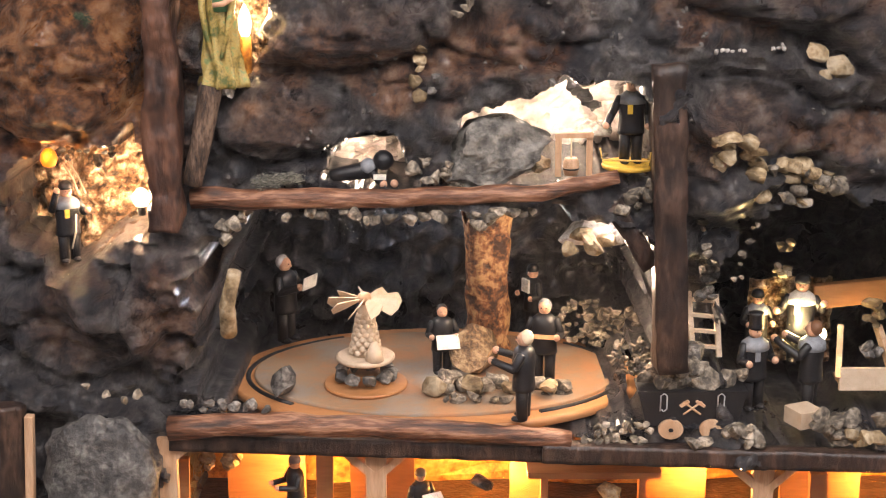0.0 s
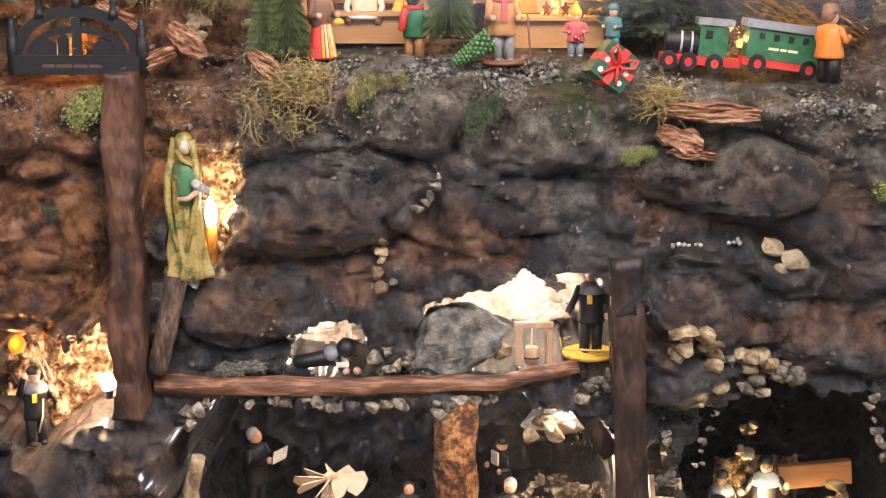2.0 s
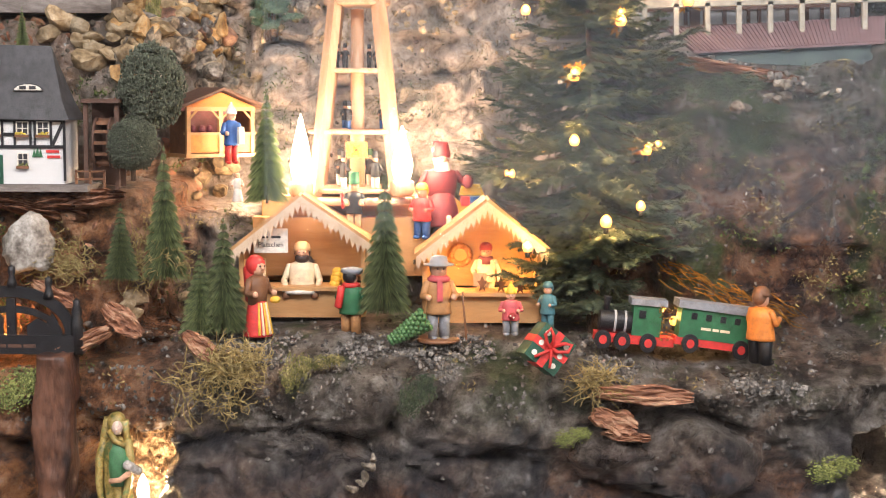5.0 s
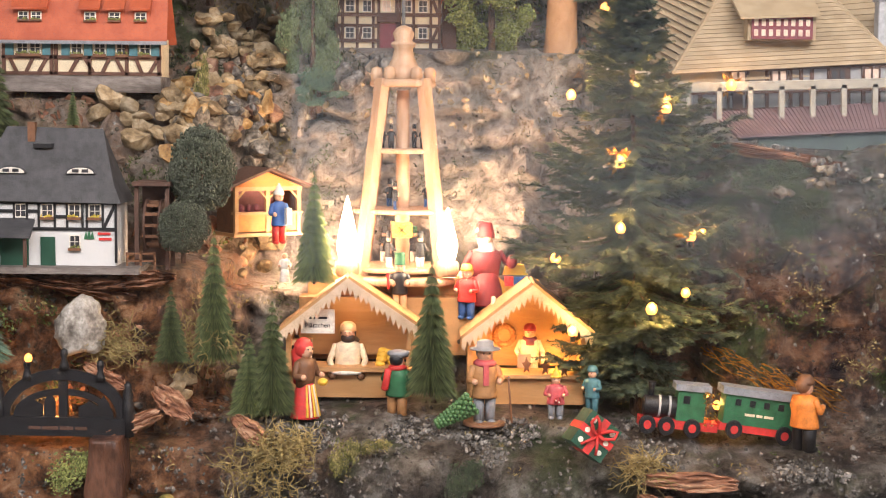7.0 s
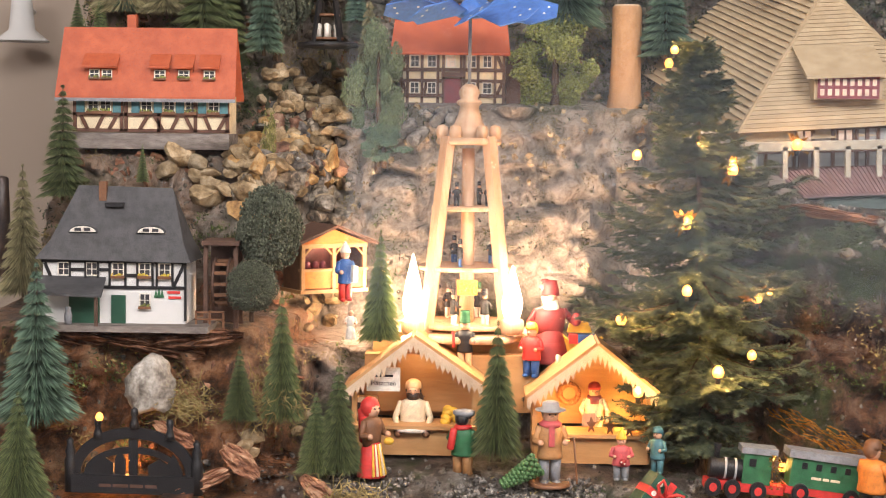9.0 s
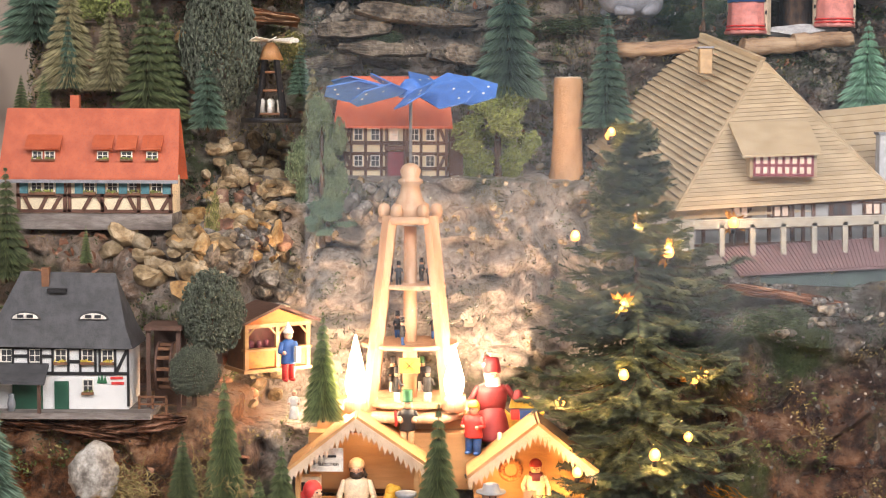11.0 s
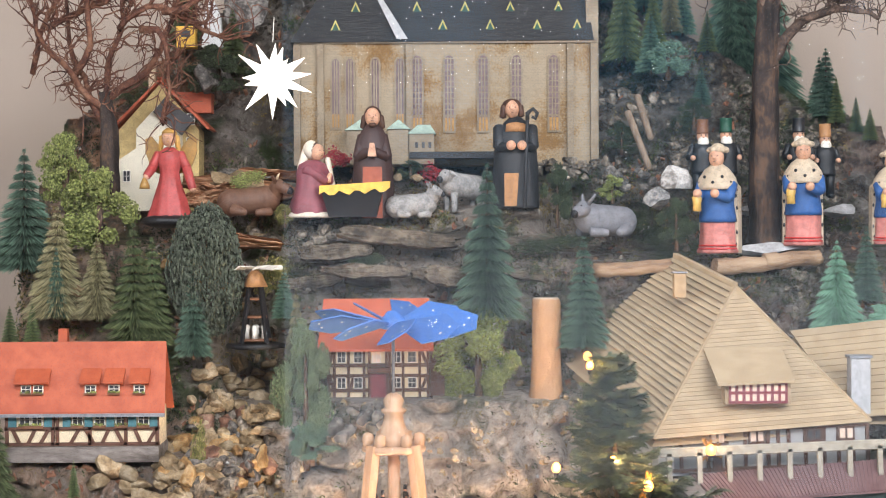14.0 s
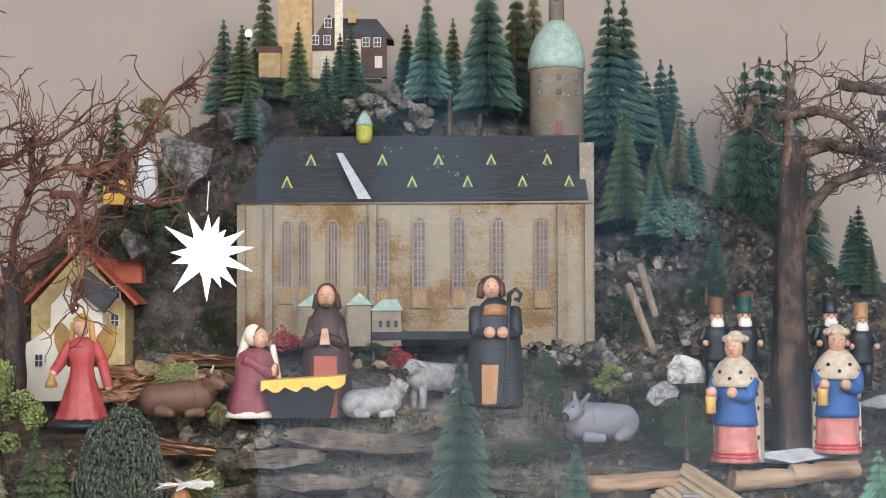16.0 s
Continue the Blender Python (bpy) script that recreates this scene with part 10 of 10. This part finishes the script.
smallh = base("white_cottage", (-0.3093, 0.6600, 2.3954), 0, 0.0007, "tiny white and yellow cottage on the side slope", "house")
part("wall", Build().box((-55, 0, 0), (-15, 40, 46)), YELLOW, smallh)
part("wall", Build().prism([(0, 0), (44, 0), (40, 70), (22, 110), (4, 70)], 0, 30), WHITEWASH, smallh)
part("window", Build().box((-45, -2, 22), (-25, 1, 36)), WINDOW_DARK, smallh)
boulder((-0.2833, 0.6200, 2.3434), 0.11, 0.06, 0.09, DARK_STONE, "dark mossy boulder under the tiny cottage")
bush((-0.2759, 0.6000, 2.3139), 0.1295, 0.0791, LEAF_DARK, 12, "dark green bush behind the cottage", "bush", 1500, 6, 0.04)
bush((-0.2910, 0.7000, 2.4827), 0.0605, 0.0605, MOSS, 13, "light green bush on the side slope", "bush", 800, 6, 0.05)

# the glowing star, hung on a branch
star = base("paper_star", (-0.1773, 0.4200, 2.3227), 6, 1, "white glowing many-pointed paper star", "star")
sb = Build()
golden = math.pi * (3 - math.sqrt(5))
for i in range(20):
    zz = 1 - 2 * (i + 0.5) / 20
    a = golden * i
    d = Vector((math.sqrt(1 - zz * zz) * math.cos(a), math.sqrt(1 - zz * zz) * math.sin(a), zz))
    u = d.orthogonal().normalized()
    w = d.cross(u)
    r0, tip = 0.0205, (0.058 if i % 3 else 0.046)
    corners = [d * 0.016 + (u * math.cos(k * math.pi / 2) + w * math.sin(k * math.pi / 2)) * 0.0098 for k in range(4)]
    pb = Build().solid(corners + [d * tip], [(0, 1, 4), (1, 2, 4), (2, 3, 4), (3, 0, 4), (3, 2, 1, 0)])
    part("ray", pb, STAR_GLOW, star)
part("body", Build().ball((0, 0, 0), 0.021, 14), STAR_GLOW, star)
part("thread", Build().rod((0, 0, 0.05), (0.002, 0.01, 0.085), 0.0007), WHITE, star)

# ---- bare trees made of twigs ----


def bare_tree(name, place, trunk, limbs, label, seed, curl=0.22, twig=TWIG):
    """A leafless tree: trunk, limbs and a tangle of fine twigs."""
    t = base(name, place, label=label, category="tree")
    rng = random.Random(seed)
    stem = [Vector(p) for p in trunk[:-1]]
    line = [a.lerp(c, k / 8) for a, c in zip(stem, stem[1:]) for k in range(8)] + [stem[-1]]
    tb = Build().tube(line, trunk[-1][0], trunk[-1][1], 22)
    for v in tb.bm.verts:
        a = math.atan2(v.co.y, v.co.x)
        v.co.xy *= 1 + 0.13 * math.sin(5 * a + 9 * v.co.z) + 0.16 * noise.noise(v.co / 0.022)
    part("trunk", tb, OLD_BARK, t)
    for start, way, length, r in limbs:
        pts = twig_walk(rng, start, way, length, 12, curl * 0.9)
        lb = Build().tube(pts, r * (0.85 if twig is TWIG else 1.2), r * 0.32, 7)
        limb = part("limb", lb, twig, t)
        tb = Build()
        for i in range(int(26 * length / 0.15)):
            p = rng.choice(pts[1:])
            w = Vector(way).normalized() + Vector((rng.gauss(0, 0.9), rng.gauss(0, 0.5), rng.gauss(0.1, 0.8)))
            tw = twig_walk(rng, p, w, rng.uniform(0.025, 0.085), 6, curl * 1.9)
            tb.tube(tw, 0.0014, 0.0005, 4)
            for _ in range(2):
                tb.tube(twig_walk(rng, rng.choice(tw[2:]), w + Vector((rng.gauss(0, 1), rng.gauss(0, 0.5), rng.gauss(0, 1))), rng.uniform(0.012, 0.035), 4, curl * 1.8), 0.0008, 0.0004, 3)
        tagged(part("twig_tangle", tb, twig, limb), kind="stuff")
    return t


bare_tree("bare_tree", (-0.4138, 0.4700, 2.1873), [(0, 0, -0.02), (0.002, 0, 0.05), (-0.005, 0, 0.1), (0.014, 0.009)],
          [((0, 0, 0.06), (-0.8, -0.1, 1), 0.2, 0.006), ((0, 0, 0.07), (-0.4, -0.2, 1), 0.22, 0.006), ((0, 0, 0.08), (0.25, -0.2, 1), 0.16, 0.006), ((-0.005, 0, 0.09), (0.9, -0.2, 0.75), 0.2, 0.0065), ((0.05, -0.02, 0.17), (1, -0.2, 0.1), 0.17, 0.0055), ((0.08, -0.02, 0.19), (1, -0.3, 0.0), 0.2, 0.005), ((-0.08, -0.02, 0.17), (0.9, 0, 0.35), 0.18, 0.005), ((-0.1, -0.02, 0.12), (0.4, -0.1, 1), 0.16, 0.005), ((0.02, -0.02, 0.17), (0.8, -0.1, 0.5), 0.2, 0.005), ((-0.04, -0.02, 0.12), (1, -0.2, 0.55), 0.24, 0.006)],
          "bare reddish twig tree with a spreading tangled crown", 31).scale = (1.0, 1.0, 1.22)
bare_tree("bare_tree", (0.5183, 0.5000, 2.0916), [(0, 0, -0.02), (-0.004, 0, 0.1), (-0.002, 0, 0.22), (0.004, 0, 0.34), (0.024, 0.014)],
          [((0.0, 0, 0.3), (-0.5, -0.1, 0.9), 0.12, 0.009), ((0.003, 0, 0.32), (0.8, -0.1, 0.7), 0.14, 0.009), ((0.0, 0, 0.22), (0.7, -0.15, 0.8), 0.2, 0.008), ((0.1, -0.02, 0.36), (0.9, -0.1, 0.15), 0.12, 0.006), ((-0.04, 0, 0.38), (-0.9, -0.2, 0.2), 0.09, 0.006), ((0.06, 0, 0.4), (0.7, -0.1, -0.1), 0.13, 0.006), ((-0.02, 0, 0.36), (0.9, -0.1, 0.25), 0.16, 0.006)],
          "thick bare tree with a gnarled trunk and twisted branches", 32, 0.26, TWIG_GREY).scale = (1.0, 1.0, 1.1)
STAKE = material("weathered_stake", [(0.15, 0.105, 0.07), (0.3, 0.225, 0.16)], 0.01, 0.8, 0.5, 0.003, stretch=(1, 1, 0.2))
for a, c in (((0.3301, 0.5800, 2.2870), (0.3594, 0.5600, 2.2022)), ((0.3472, 0.6000, 2.3123), (0.3640, 0.5800, 2.2477))):
    whole("wood_stake", Build().rod(a, c, 0.0055, 0.005), STAKE, label="weathered stake leaning on the upper slope", category="stake")

SPLIT = material("split_wood", [(0.14, 0.08, 0.045), (0.3, 0.19, 0.11), (0.42, 0.3, 0.19)], 0.015, 0.75, 0.7, 0.004, stretch=(0.2, 1, 1))

# ---- edge of the kings' terrace: split logs, stones, snow ----
for a, c, r in (((0.2613, 0.4200, 2.0560), (0.3721, 0.4200, 2.0634), 0.011), ((0.4255, 0.4100, 2.0605), (0.5067, 0.4100, 2.0666), 0.012), ((0.4937, 0.4100, 2.0667), (0.5744, 0.4200, 2.0743), 0.012)):
    log("split_log", [a, Vector(a).lerp(Vector(c), 0.5), c], r, r * 0.85, SPLIT, "pale split log edging the upper terrace")
SNOW = material("snow_powder", [(0.3, 0.29, 0.28), (0.52, 0.52, 0.53)], 0.02, 0.9, 0.6, 0.004)
boulder((0.3795, 0.4800, 2.1847), 0.075, 0.05, 0.06, PALE_STONE, "pale rough boulder behind the kings")
boulder((0.3534, 0.4650, 2.1555), 0.06, 0.05, 0.055, material("grey_stone", [(0.12, 0.12, 0.12), (0.3, 0.29, 0.28), (0.45, 0.44, 0.42)], 0.02, 0.8, 0.8, 0.005), "grey rough boulder beside the donkey")
for place, w in (((0.5223, 0.5600, 2.1385), 0.1), ((0.6351, 0.5600, 2.1382), 0.08), ((0.5055, 0.4600, 2.0822), 0.12)):
    boulder(place, w, 0.08, 0.024, SNOW, "low patch of artificial snow on the terrace", 0)
heap((0.2552, 0.5600, 2.2026), 0.075, 0.016, 42, 0.012, 0.026, STONE, y=0.56)
heap((0.3229, 0.5400, 2.1857), 0.04, 0.014, 16, 0.016, 0.028, GRAVEL, y=0.54)
heap((-0.2131, 0.5000, 2.1789), 0.06, 0.012, 14, 0.02, 0.05, TAN_STONE, y=0.5)
heap((-0.0181, 0.5400, 2.1937), 0.05, 0.01, 10, 0.016, 0.026, TAN_STONE, y=0.545)
heap((-0.1269, 0.4600, 2.1043), 0.09, 0.02, 14, 0.02, 0.04, STONE)
heap((-0.2973, 0.3800, 2.0553), 0.03, 0.03, 14, 0.018, 0.034, OCHRE_STONE)
heap((-0.2237, 0.4000, 2.0656), 0.03, 0.06, 14, 0.02, 0.034, TAN_STONE)
boulder((-0.2264, 0.5400, 2.1943), 0.12, 0.05, 0.03, GRAVEL, "flat grey slab behind the ox", 0)
wreath_red = leaf_crown(55, [((0, 0, 0), (0.5, 0.3, 0.5)), ((0.4, 0, -0.1), (0.4, 0.3, 0.35))], 160, 0.09, 0.3)
for k, place in enumerate(((-0.1024, 0.5500, 2.2215), (0.0371, 0.5600, 2.1983))):
    ob = new("berry_sprig", wreath_red)
    ob.matrix_world = pose(*place) @ Matrix.Scale(0.034, 4)
    tagged(ob, "sprig with small dark red berries before the church", "sprig", "berry sprigs")
wreath_red.materials.append(paint("berry_red", (0.3, 0.03, 0.04), 0.5, 0.4))
bush((0.0092, 0.5550, 2.1860), 0.0562, 0.0316, LEAF_DARK, 14, "low dark green bush before the church", "bush", 500, 5, 0.06)
bush((0.2187, 0.5000, 2.1198), 0.0580, 0.0888, LEAF_DARK, 15, "dark green bush beside the shepherd", "bush", 900, 6, 0.05)
bush((0.2995, 0.5200, 2.1523), 0.0483, 0.0414, LEAF, 16, "light green bush behind the donkey", "bush", 600, 5, 0.06)
bush((0.3772, 0.4300, 2.0857), 0.0657, 0.0723, LEAF_DARK, 17, "dark bush at the terrace edge", "bush", 900, 6, 0.05)
bush((-0.1640, 0.4400, 2.1193), 0.0396, 0.0330, MOSS, 18, "yellowish mossy bush at the terrace edge", "bush", 500, 5, 0.06)

# flat slabs of stone and moss in the ledges below the nativity
rng = random.Random(77)
LEDGE = material("ledge_stone", [(0.035, 0.027, 0.02), (0.1, 0.078, 0.056), (0.2, 0.165, 0.122)], 0.02, 0.8, 0.8, 0.005, random_tint=0.25)
WARM_BARK = material("warm_bark", [(0.12, 0.05, 0.025), (0.34, 0.17, 0.085), (0.5, 0.33, 0.2)], 0.018, 0.8, 0.9, 0.004, stretch=(0.3, 1, 1))
for place, w, h, turn in (((-0.2335, 0.5000, 2.1769), 0.16, 0.03, 6), ((-0.2751, 0.4700, 2.1639), 0.08, 0.03, -12), ((-0.1903, 0.5300, 2.1946), 0.1, 0.018, 4), ((-0.2262, 0.4200, 2.1018), 0.12, 0.022, 8), ((-0.4243, 0.3700, 2.0262), 0.06, 0.03, 10)):
    bark_piece(place, w, h, turn, WARM_BARK, "warm brown piece of bark beside the ox")
for px, py, w, h, mat in ((-0.1510, 2.0989, 0.1, 0.018, LEDGE), (-0.0565, 2.1141, 0.13, 0.016, LEDGE), (0.0380, 2.1057, 0.12, 0.018, LEDGE), (-0.0799, 2.0634, 0.11, 0.02, LEDGE),
                          (-0.1348, 2.0402, 0.09, 0.018, LEDGE), (-0.0251, 2.0419, 0.12, 0.02, LEDGE), (0.0455, 2.0509, 0.07, 0.024, LEDGE), (0.1947, 2.0500, 0.09, 0.02, LEDGE), (0.1720, 2.0970, 0.08, 0.016, LEDGE), (0.2588, 2.0808, 0.07, 0.018, LEDGE)):
    slab = bark_piece((px, relief(px, py)[0] + 0.004, py), w, h, rng.uniform(-6, 8), mat, "flat slab of stone in the ledges under the nativity", 0.12)
    slab.name = "stone_slab"
    tagged(slab, "flat slab of stone in the ledges under the nativity", "slab", "stone slabs")

# ---- the wood on the hilltop ----
for args in (((-0.2013, 0.7400, 2.5812), 95, "blueslim", 1.5), ((-0.1753, 0.7300, 2.5626), 105, "slim", 1.8), ((-0.1522, 0.8000, 2.5644), 200, "slim", 1.3), ((-0.0994, 0.7400, 2.5484), 130, "slim", 1.4), ((-0.0416, 0.7300, 2.5547), 100, "blueslim", 1.4), ((-0.0262, 0.7300, 2.5508), 120, "blueslim", 1.5),
             ((-0.0594, 0.7200, 2.5303), 90, "blueslim", 1.6), ((0.0775, 0.7600, 2.5390), 200, "blue", 1.0), ((0.1129, 0.7800, 2.5533), 140, "slim", 1.3), ((0.0480, 0.8000, 2.5481), 140, "blueslim", 1.5), ((0.1586, 0.7400, 2.5208), 270, "blue", 0.95), ((0.2030, 0.8000, 2.5318), 250, "slim", 1.2), ((0.2282, 0.8200, 2.5423), 230, "olive", 0.9),
             ((0.3255, 0.7400, 2.4817), 255, "blueslim", 1.5), ((0.3476, 0.7500, 2.4826), 255, "blueslim", 1.5), ((0.3381, 0.6800, 2.3703), 195, "fir", 1.0), ((0.3863, 0.7000, 2.3977), 120, "fir", 1.0), ((0.4056, 0.8000, 2.4916), 150, "blueslim", 1.4), ((0.4200, 0.8000, 2.4915), 140, "blueslim", 1.4), ((0.3802, 0.7600, 2.4992), 110, "blue", 1.0),
             ((0.4422, 0.7600, 2.4326), 110, "blueslim", 1.5), ((0.4210, 0.7500, 2.4241), 140, "olive", 0.8), ((0.4773, 0.7400, 2.4116), 60, "slim", 1.8), ((0.4466, 0.6200, 2.2979), 75, "blueslim", 1.8), ((0.3764, 0.6600, 2.3507), 120, "blue", 1.2), ((0.5361, 0.8600, 2.5385), 100, "blue", 0.9), ((0.5583, 0.8600, 2.5466), 100, "blue", 0.9), ((0.5744, 0.8700, 2.5479), 95, "blue", 0.9), ((0.5968, 0.8600, 2.5466), 95, "blue", 0.9),
             ((0.6549, 0.7000, 2.3288), 85, "blueslim", 1.8), ((0.6655, 0.6800, 2.2740), 95, "slim", 1.4), ((0.6961, 0.6800, 2.2651), 65, "slim", 1.6), ((0.7122, 0.6600, 2.2465), 65, "slim", 1.8), ((0.6445, 0.7000, 2.3106), 90, "blueslim", 1.6), ((-0.3481, 0.7400, 2.4560), 110, "slim", 1.5), ((-0.2645, 0.6800, 2.3531), 130, "slim", 1.8), ((-0.1625, 0.7000, 2.4824), 110, "blueslim", 1.5)):
    place, px, kind, width = args
    drop = max(0.0, place[2] - along(TOP, place[0]) + 0.015)
    place, px = (place[0], place[1], place[2] - drop), px + drop / 0.0008
    fir(place, px * 0.0008, kind, width, "dark green model fir on the wooded hilltop")
for place, w, h, seed in (((-0.0116, 0.7100, 2.4908), 0.1, 0.07, 20), ((-0.0717, 0.7000, 2.4936), 0.09, 0.06, 21), ((0.3992, 0.6400, 2.3424), 0.09, 0.06, 22), ((0.3236, 0.6000, 2.2261), 0.06, 0.05, 23), ((0.4318, 0.6000, 2.2617), 0.07, 0.05, 24)):
    bush(place, w, h, LEAF_DARK if seed != 22 else NEEDLE_BLUE, seed, "small dark bush on the wooded slope", "bush", 700, 6, 0.05)
boulder((-0.1725, 0.7200, 2.5113), 0.1, 0.06, 0.07, DARK_STONE, "dark rock below the hilltop house")
boulder((-0.2487, 0.7200, 2.4540), 0.1, 0.06, 0.09, DARK_STONE, "dark rock on the side of the ridge")
heap((0.0192, 0.7000, 2.5163), 0.06, 0.03, 18, 0.02, 0.045, STONE, y=0.71)
heap((0.3601, 0.6000, 2.3050), 0.06, 0.05, 26, 0.014, 0.035, STONE)
heap((0.4086, 0.5500, 2.2199), 0.05, 0.03, 16, 0.014, 0.035, STONE)
for a, c in (((0.1063, 0.7000, 2.4895), (0.1080, 0.7000, 2.5465)), ((0.1465, 0.7000, 2.4894), (0.1481, 0.7000, 2.5160)), ((0.1984, 0.7600, 2.5231), (0.1980, 0.8000, 2.6758))):
    whole("bare_tree_pole", Build().rod(a, c, 0.004, 0.0025), BARK, label="thin bare trunk on the wooded ridge", category="trunk")

# ---- rubble, chips of bark and dry moss over the whole mountain ----


def litter(name, mat, count, zone, small, large, label, seed, flat=0.7, sub=1):
    """Small pieces strewn over the rock: zone(x, z) says how thickly."""
    rng = random.Random(seed)
    forms = [rock_mesh(seed + i, 0.35, sub) for i in range(3)]
    shapes = [([v.co.copy() for v in f.vertices], [tuple(p.vertices) for p in f.polygons]) for f in forms]
    gv, gf, done, tries = [], [], 0, 0
    while done < count and tries < count * 12:
        tries += 1
        x, z = rng.uniform(-0.56, 0.68), rng.uniform(0.8, 2.5)
        if z > along(TOP, x) - 0.02 or rng.random() > zone(x, z):
            continue
        y, deep = relief(x, z)
        if deep > 0.02:
            continue
        s = rng.uniform(small, large) * (1.0 if rng.random() < 0.85 else 1.7)
        m = pose(x, y + 0.1 * s, z, rng.uniform(0, 360), rng.uniform(0, 360), rng.uniform(0, 360)) @ Matrix.Diagonal((s, s * 0.85, s * flat, 1))
        pts, fcs = rng.choice(shapes)
        k = len(gv)
        gv += [tuple(m @ p) for p in pts]
        gf += [tuple(i + k for i in f) for f in fcs]
        done += 1
    data = bpy.data.meshes.new(name)
    data.from_pydata(gv, [], gf)
    data.materials.append(mat)
    return tagged(new(name, data), label, name.replace("_", " "), kind="stuff")


def clean(x, z):
    """Little grows on the pale rock behind the pyramid."""
    return 0.3 if -0.22 < x < 0.22 and 1.58 < z < 1.89 else 1.0


def patchy(x, z, size, lo, hi, shift=0.0):
    return smooth(lo, hi, noise.noise(Vector((x / size + shift, 2.0, z / size))))


litter("rubble", STONE, 2600, lambda x, z: clean(x, z) * smooth(1.42, 1.5, z) * patchy(x, z, 0.09, -0.15, 0.3) * (0.2 if x > 0.25 and z < 1.75 or x < -0.18 and z < 1.63 else 1), 0.005, 0.014, "grey and brown rubble strewn over the hillside", 61)
litter("pale_chips", PALE_STONE, 700, lambda x, z: (0.02 + 0.98 * smooth(1.5, 1.7, z)) * patchy(x, z, 0.05, 0.0, 0.4, 4.0), 0.003, 0.007, "small pale stone chips caught on the rock", 62, 0.5)
litter("dark_rubble", DARK_STONE, 600, lambda x, z: (0.0 if x < -0.26 else 1.0) * (1 - smooth(1.38, 1.44, z)) * patchy(x, z, 0.06, 0.0, 0.35, 7.0), 0.004, 0.012, "dark rubble caught in the folds of the mine rock", 63)
litter("bark_chips", RUST_BARK, 900, lambda x, z: smooth(1.4, 1.5, z) * (1.0 if x < -0.2 or z > 1.9 else 0.0) * patchy(x, z, 0.08, -0.1, 0.3, 11.0), 0.008, 0.022, "rust-brown chips of bark on the hillside", 64, 0.3)


litter("terrace_grit", DARK_STONE, 3800, lambda x, z: (1.0 if 1.38 < z < 1.475 else 0.25 if x > 0.2 and 1.47 < z < 1.8 else 0.0) * patchy(x, z, 0.07, -0.5, 0.2, 9.0), 0.003, 0.009, "fine brown and grey grit on the market terrace", 66)
litter("slope_rubble", STONE, 1300, lambda x, z: (1.0 if x > 0.15 and z > 1.98 else 0.0) * patchy(x, z, 0.08, -0.3, 0.2, 3.0), 0.007, 0.018, "grey-brown rubble strewn over the wooded slope", 65)


def moss_cover(name, mat, count, zone, seed, label):
    rng = random.Random(seed)
    verts, faces, done, tries = [], [], 0, 0
    while done < count and tries < count * 14:
        tries += 1
        x, z = rng.uniform(-0.56, 0.68), rng.uniform(1.35, 2.5)
        if z > along(TOP, x) - 0.02 or rng.random() > zone(x, z):
            continue
        y, deep = relief(x, z)
        if deep > 0.02:
            continue
        c = Vector((x, y, z))
        for _ in range(7):
            p = c + Vector((rng.gauss(0, 0.004), rng.gauss(0, 0.002), rng.gauss(0, 0.003)))
            d = Vector((rng.gauss(0, 0.6), -0.7, rng.gauss(0.3, 0.6))).normalized() * rng.uniform(0.003, 0.008)
            w = d.orthogonal().normalized() * 0.0012
            k = len(verts)
            verts += [p - w, p + w, p + d]
            faces.append((k, k + 1, k + 2))
        done += 1
    data = bpy.data.meshes.new(name)
    data.from_pydata([tuple(v) for v in verts], [], faces)
    data.materials.append(mat)
    return tagged(new(name, data), label, "moss", kind="stuff")


moss_cover("moss_cover", LEAF, 2600, lambda x, z: clean(x, z) * smooth(1.4, 1.5, z) * patchy(x, z, 0.07, 0.12, 0.4, 20.0), 71, "green moss growing in patches on the hillside")
moss_cover("dark_moss_cover", LEAF_DARK, 5600, lambda x, z: clean(x, z) * smooth(1.5, 1.7, z) * patchy(x, z, 0.1, -0.05, 0.4, 30.0) * (1.0 if z > 1.85 or (x > 0.3 and z > 1.68) else 0.3), 72, "dark green moss growing in patches on the upper slope")
moss_cover("dry_grass", STRAW, 2200, lambda x, z: clean(x, z) * smooth(1.38, 1.46, z) * patchy(x, z, 0.06, 0.1, 0.4, 40.0) * (1.0 if x < -0.15 or z > 1.85 else 0.5), 73, "dry straw-coloured moss on the hillside")
litter("ledge_rubble", LEDGE, 1500, lambda x, z: (1.0 if 1.93 < z < 2.14 and -0.24 < x < 0.3 else 0.0) * patchy(x, z, 0.05, -0.4, 0.2, 15.0), 0.008, 0.024, "brown stones and slabs lying in the ledges under the nativity", 67, 0.45)
moss_cover("ledge_moss", MOSS, 1500, lambda x, z: (1.0 if 1.93 < z < 2.16 and -0.3 < x < 0.62 else 0.0) * patchy(x, z, 0.05, 0.0, 0.35, 50.0), 74, "olive moss in the ledges under the nativity")
litter("pale_rubble", TAN_STONE, 700, lambda x, z: (1.0 if 1.78 < z < 1.9 and -0.2 < x < 0.3 else 0.0) * patchy(x, z, 0.05, -0.2, 0.3, 25.0), 0.006, 0.02, "tan rubble at the foot of the half-timbered house", 68, 0.6)
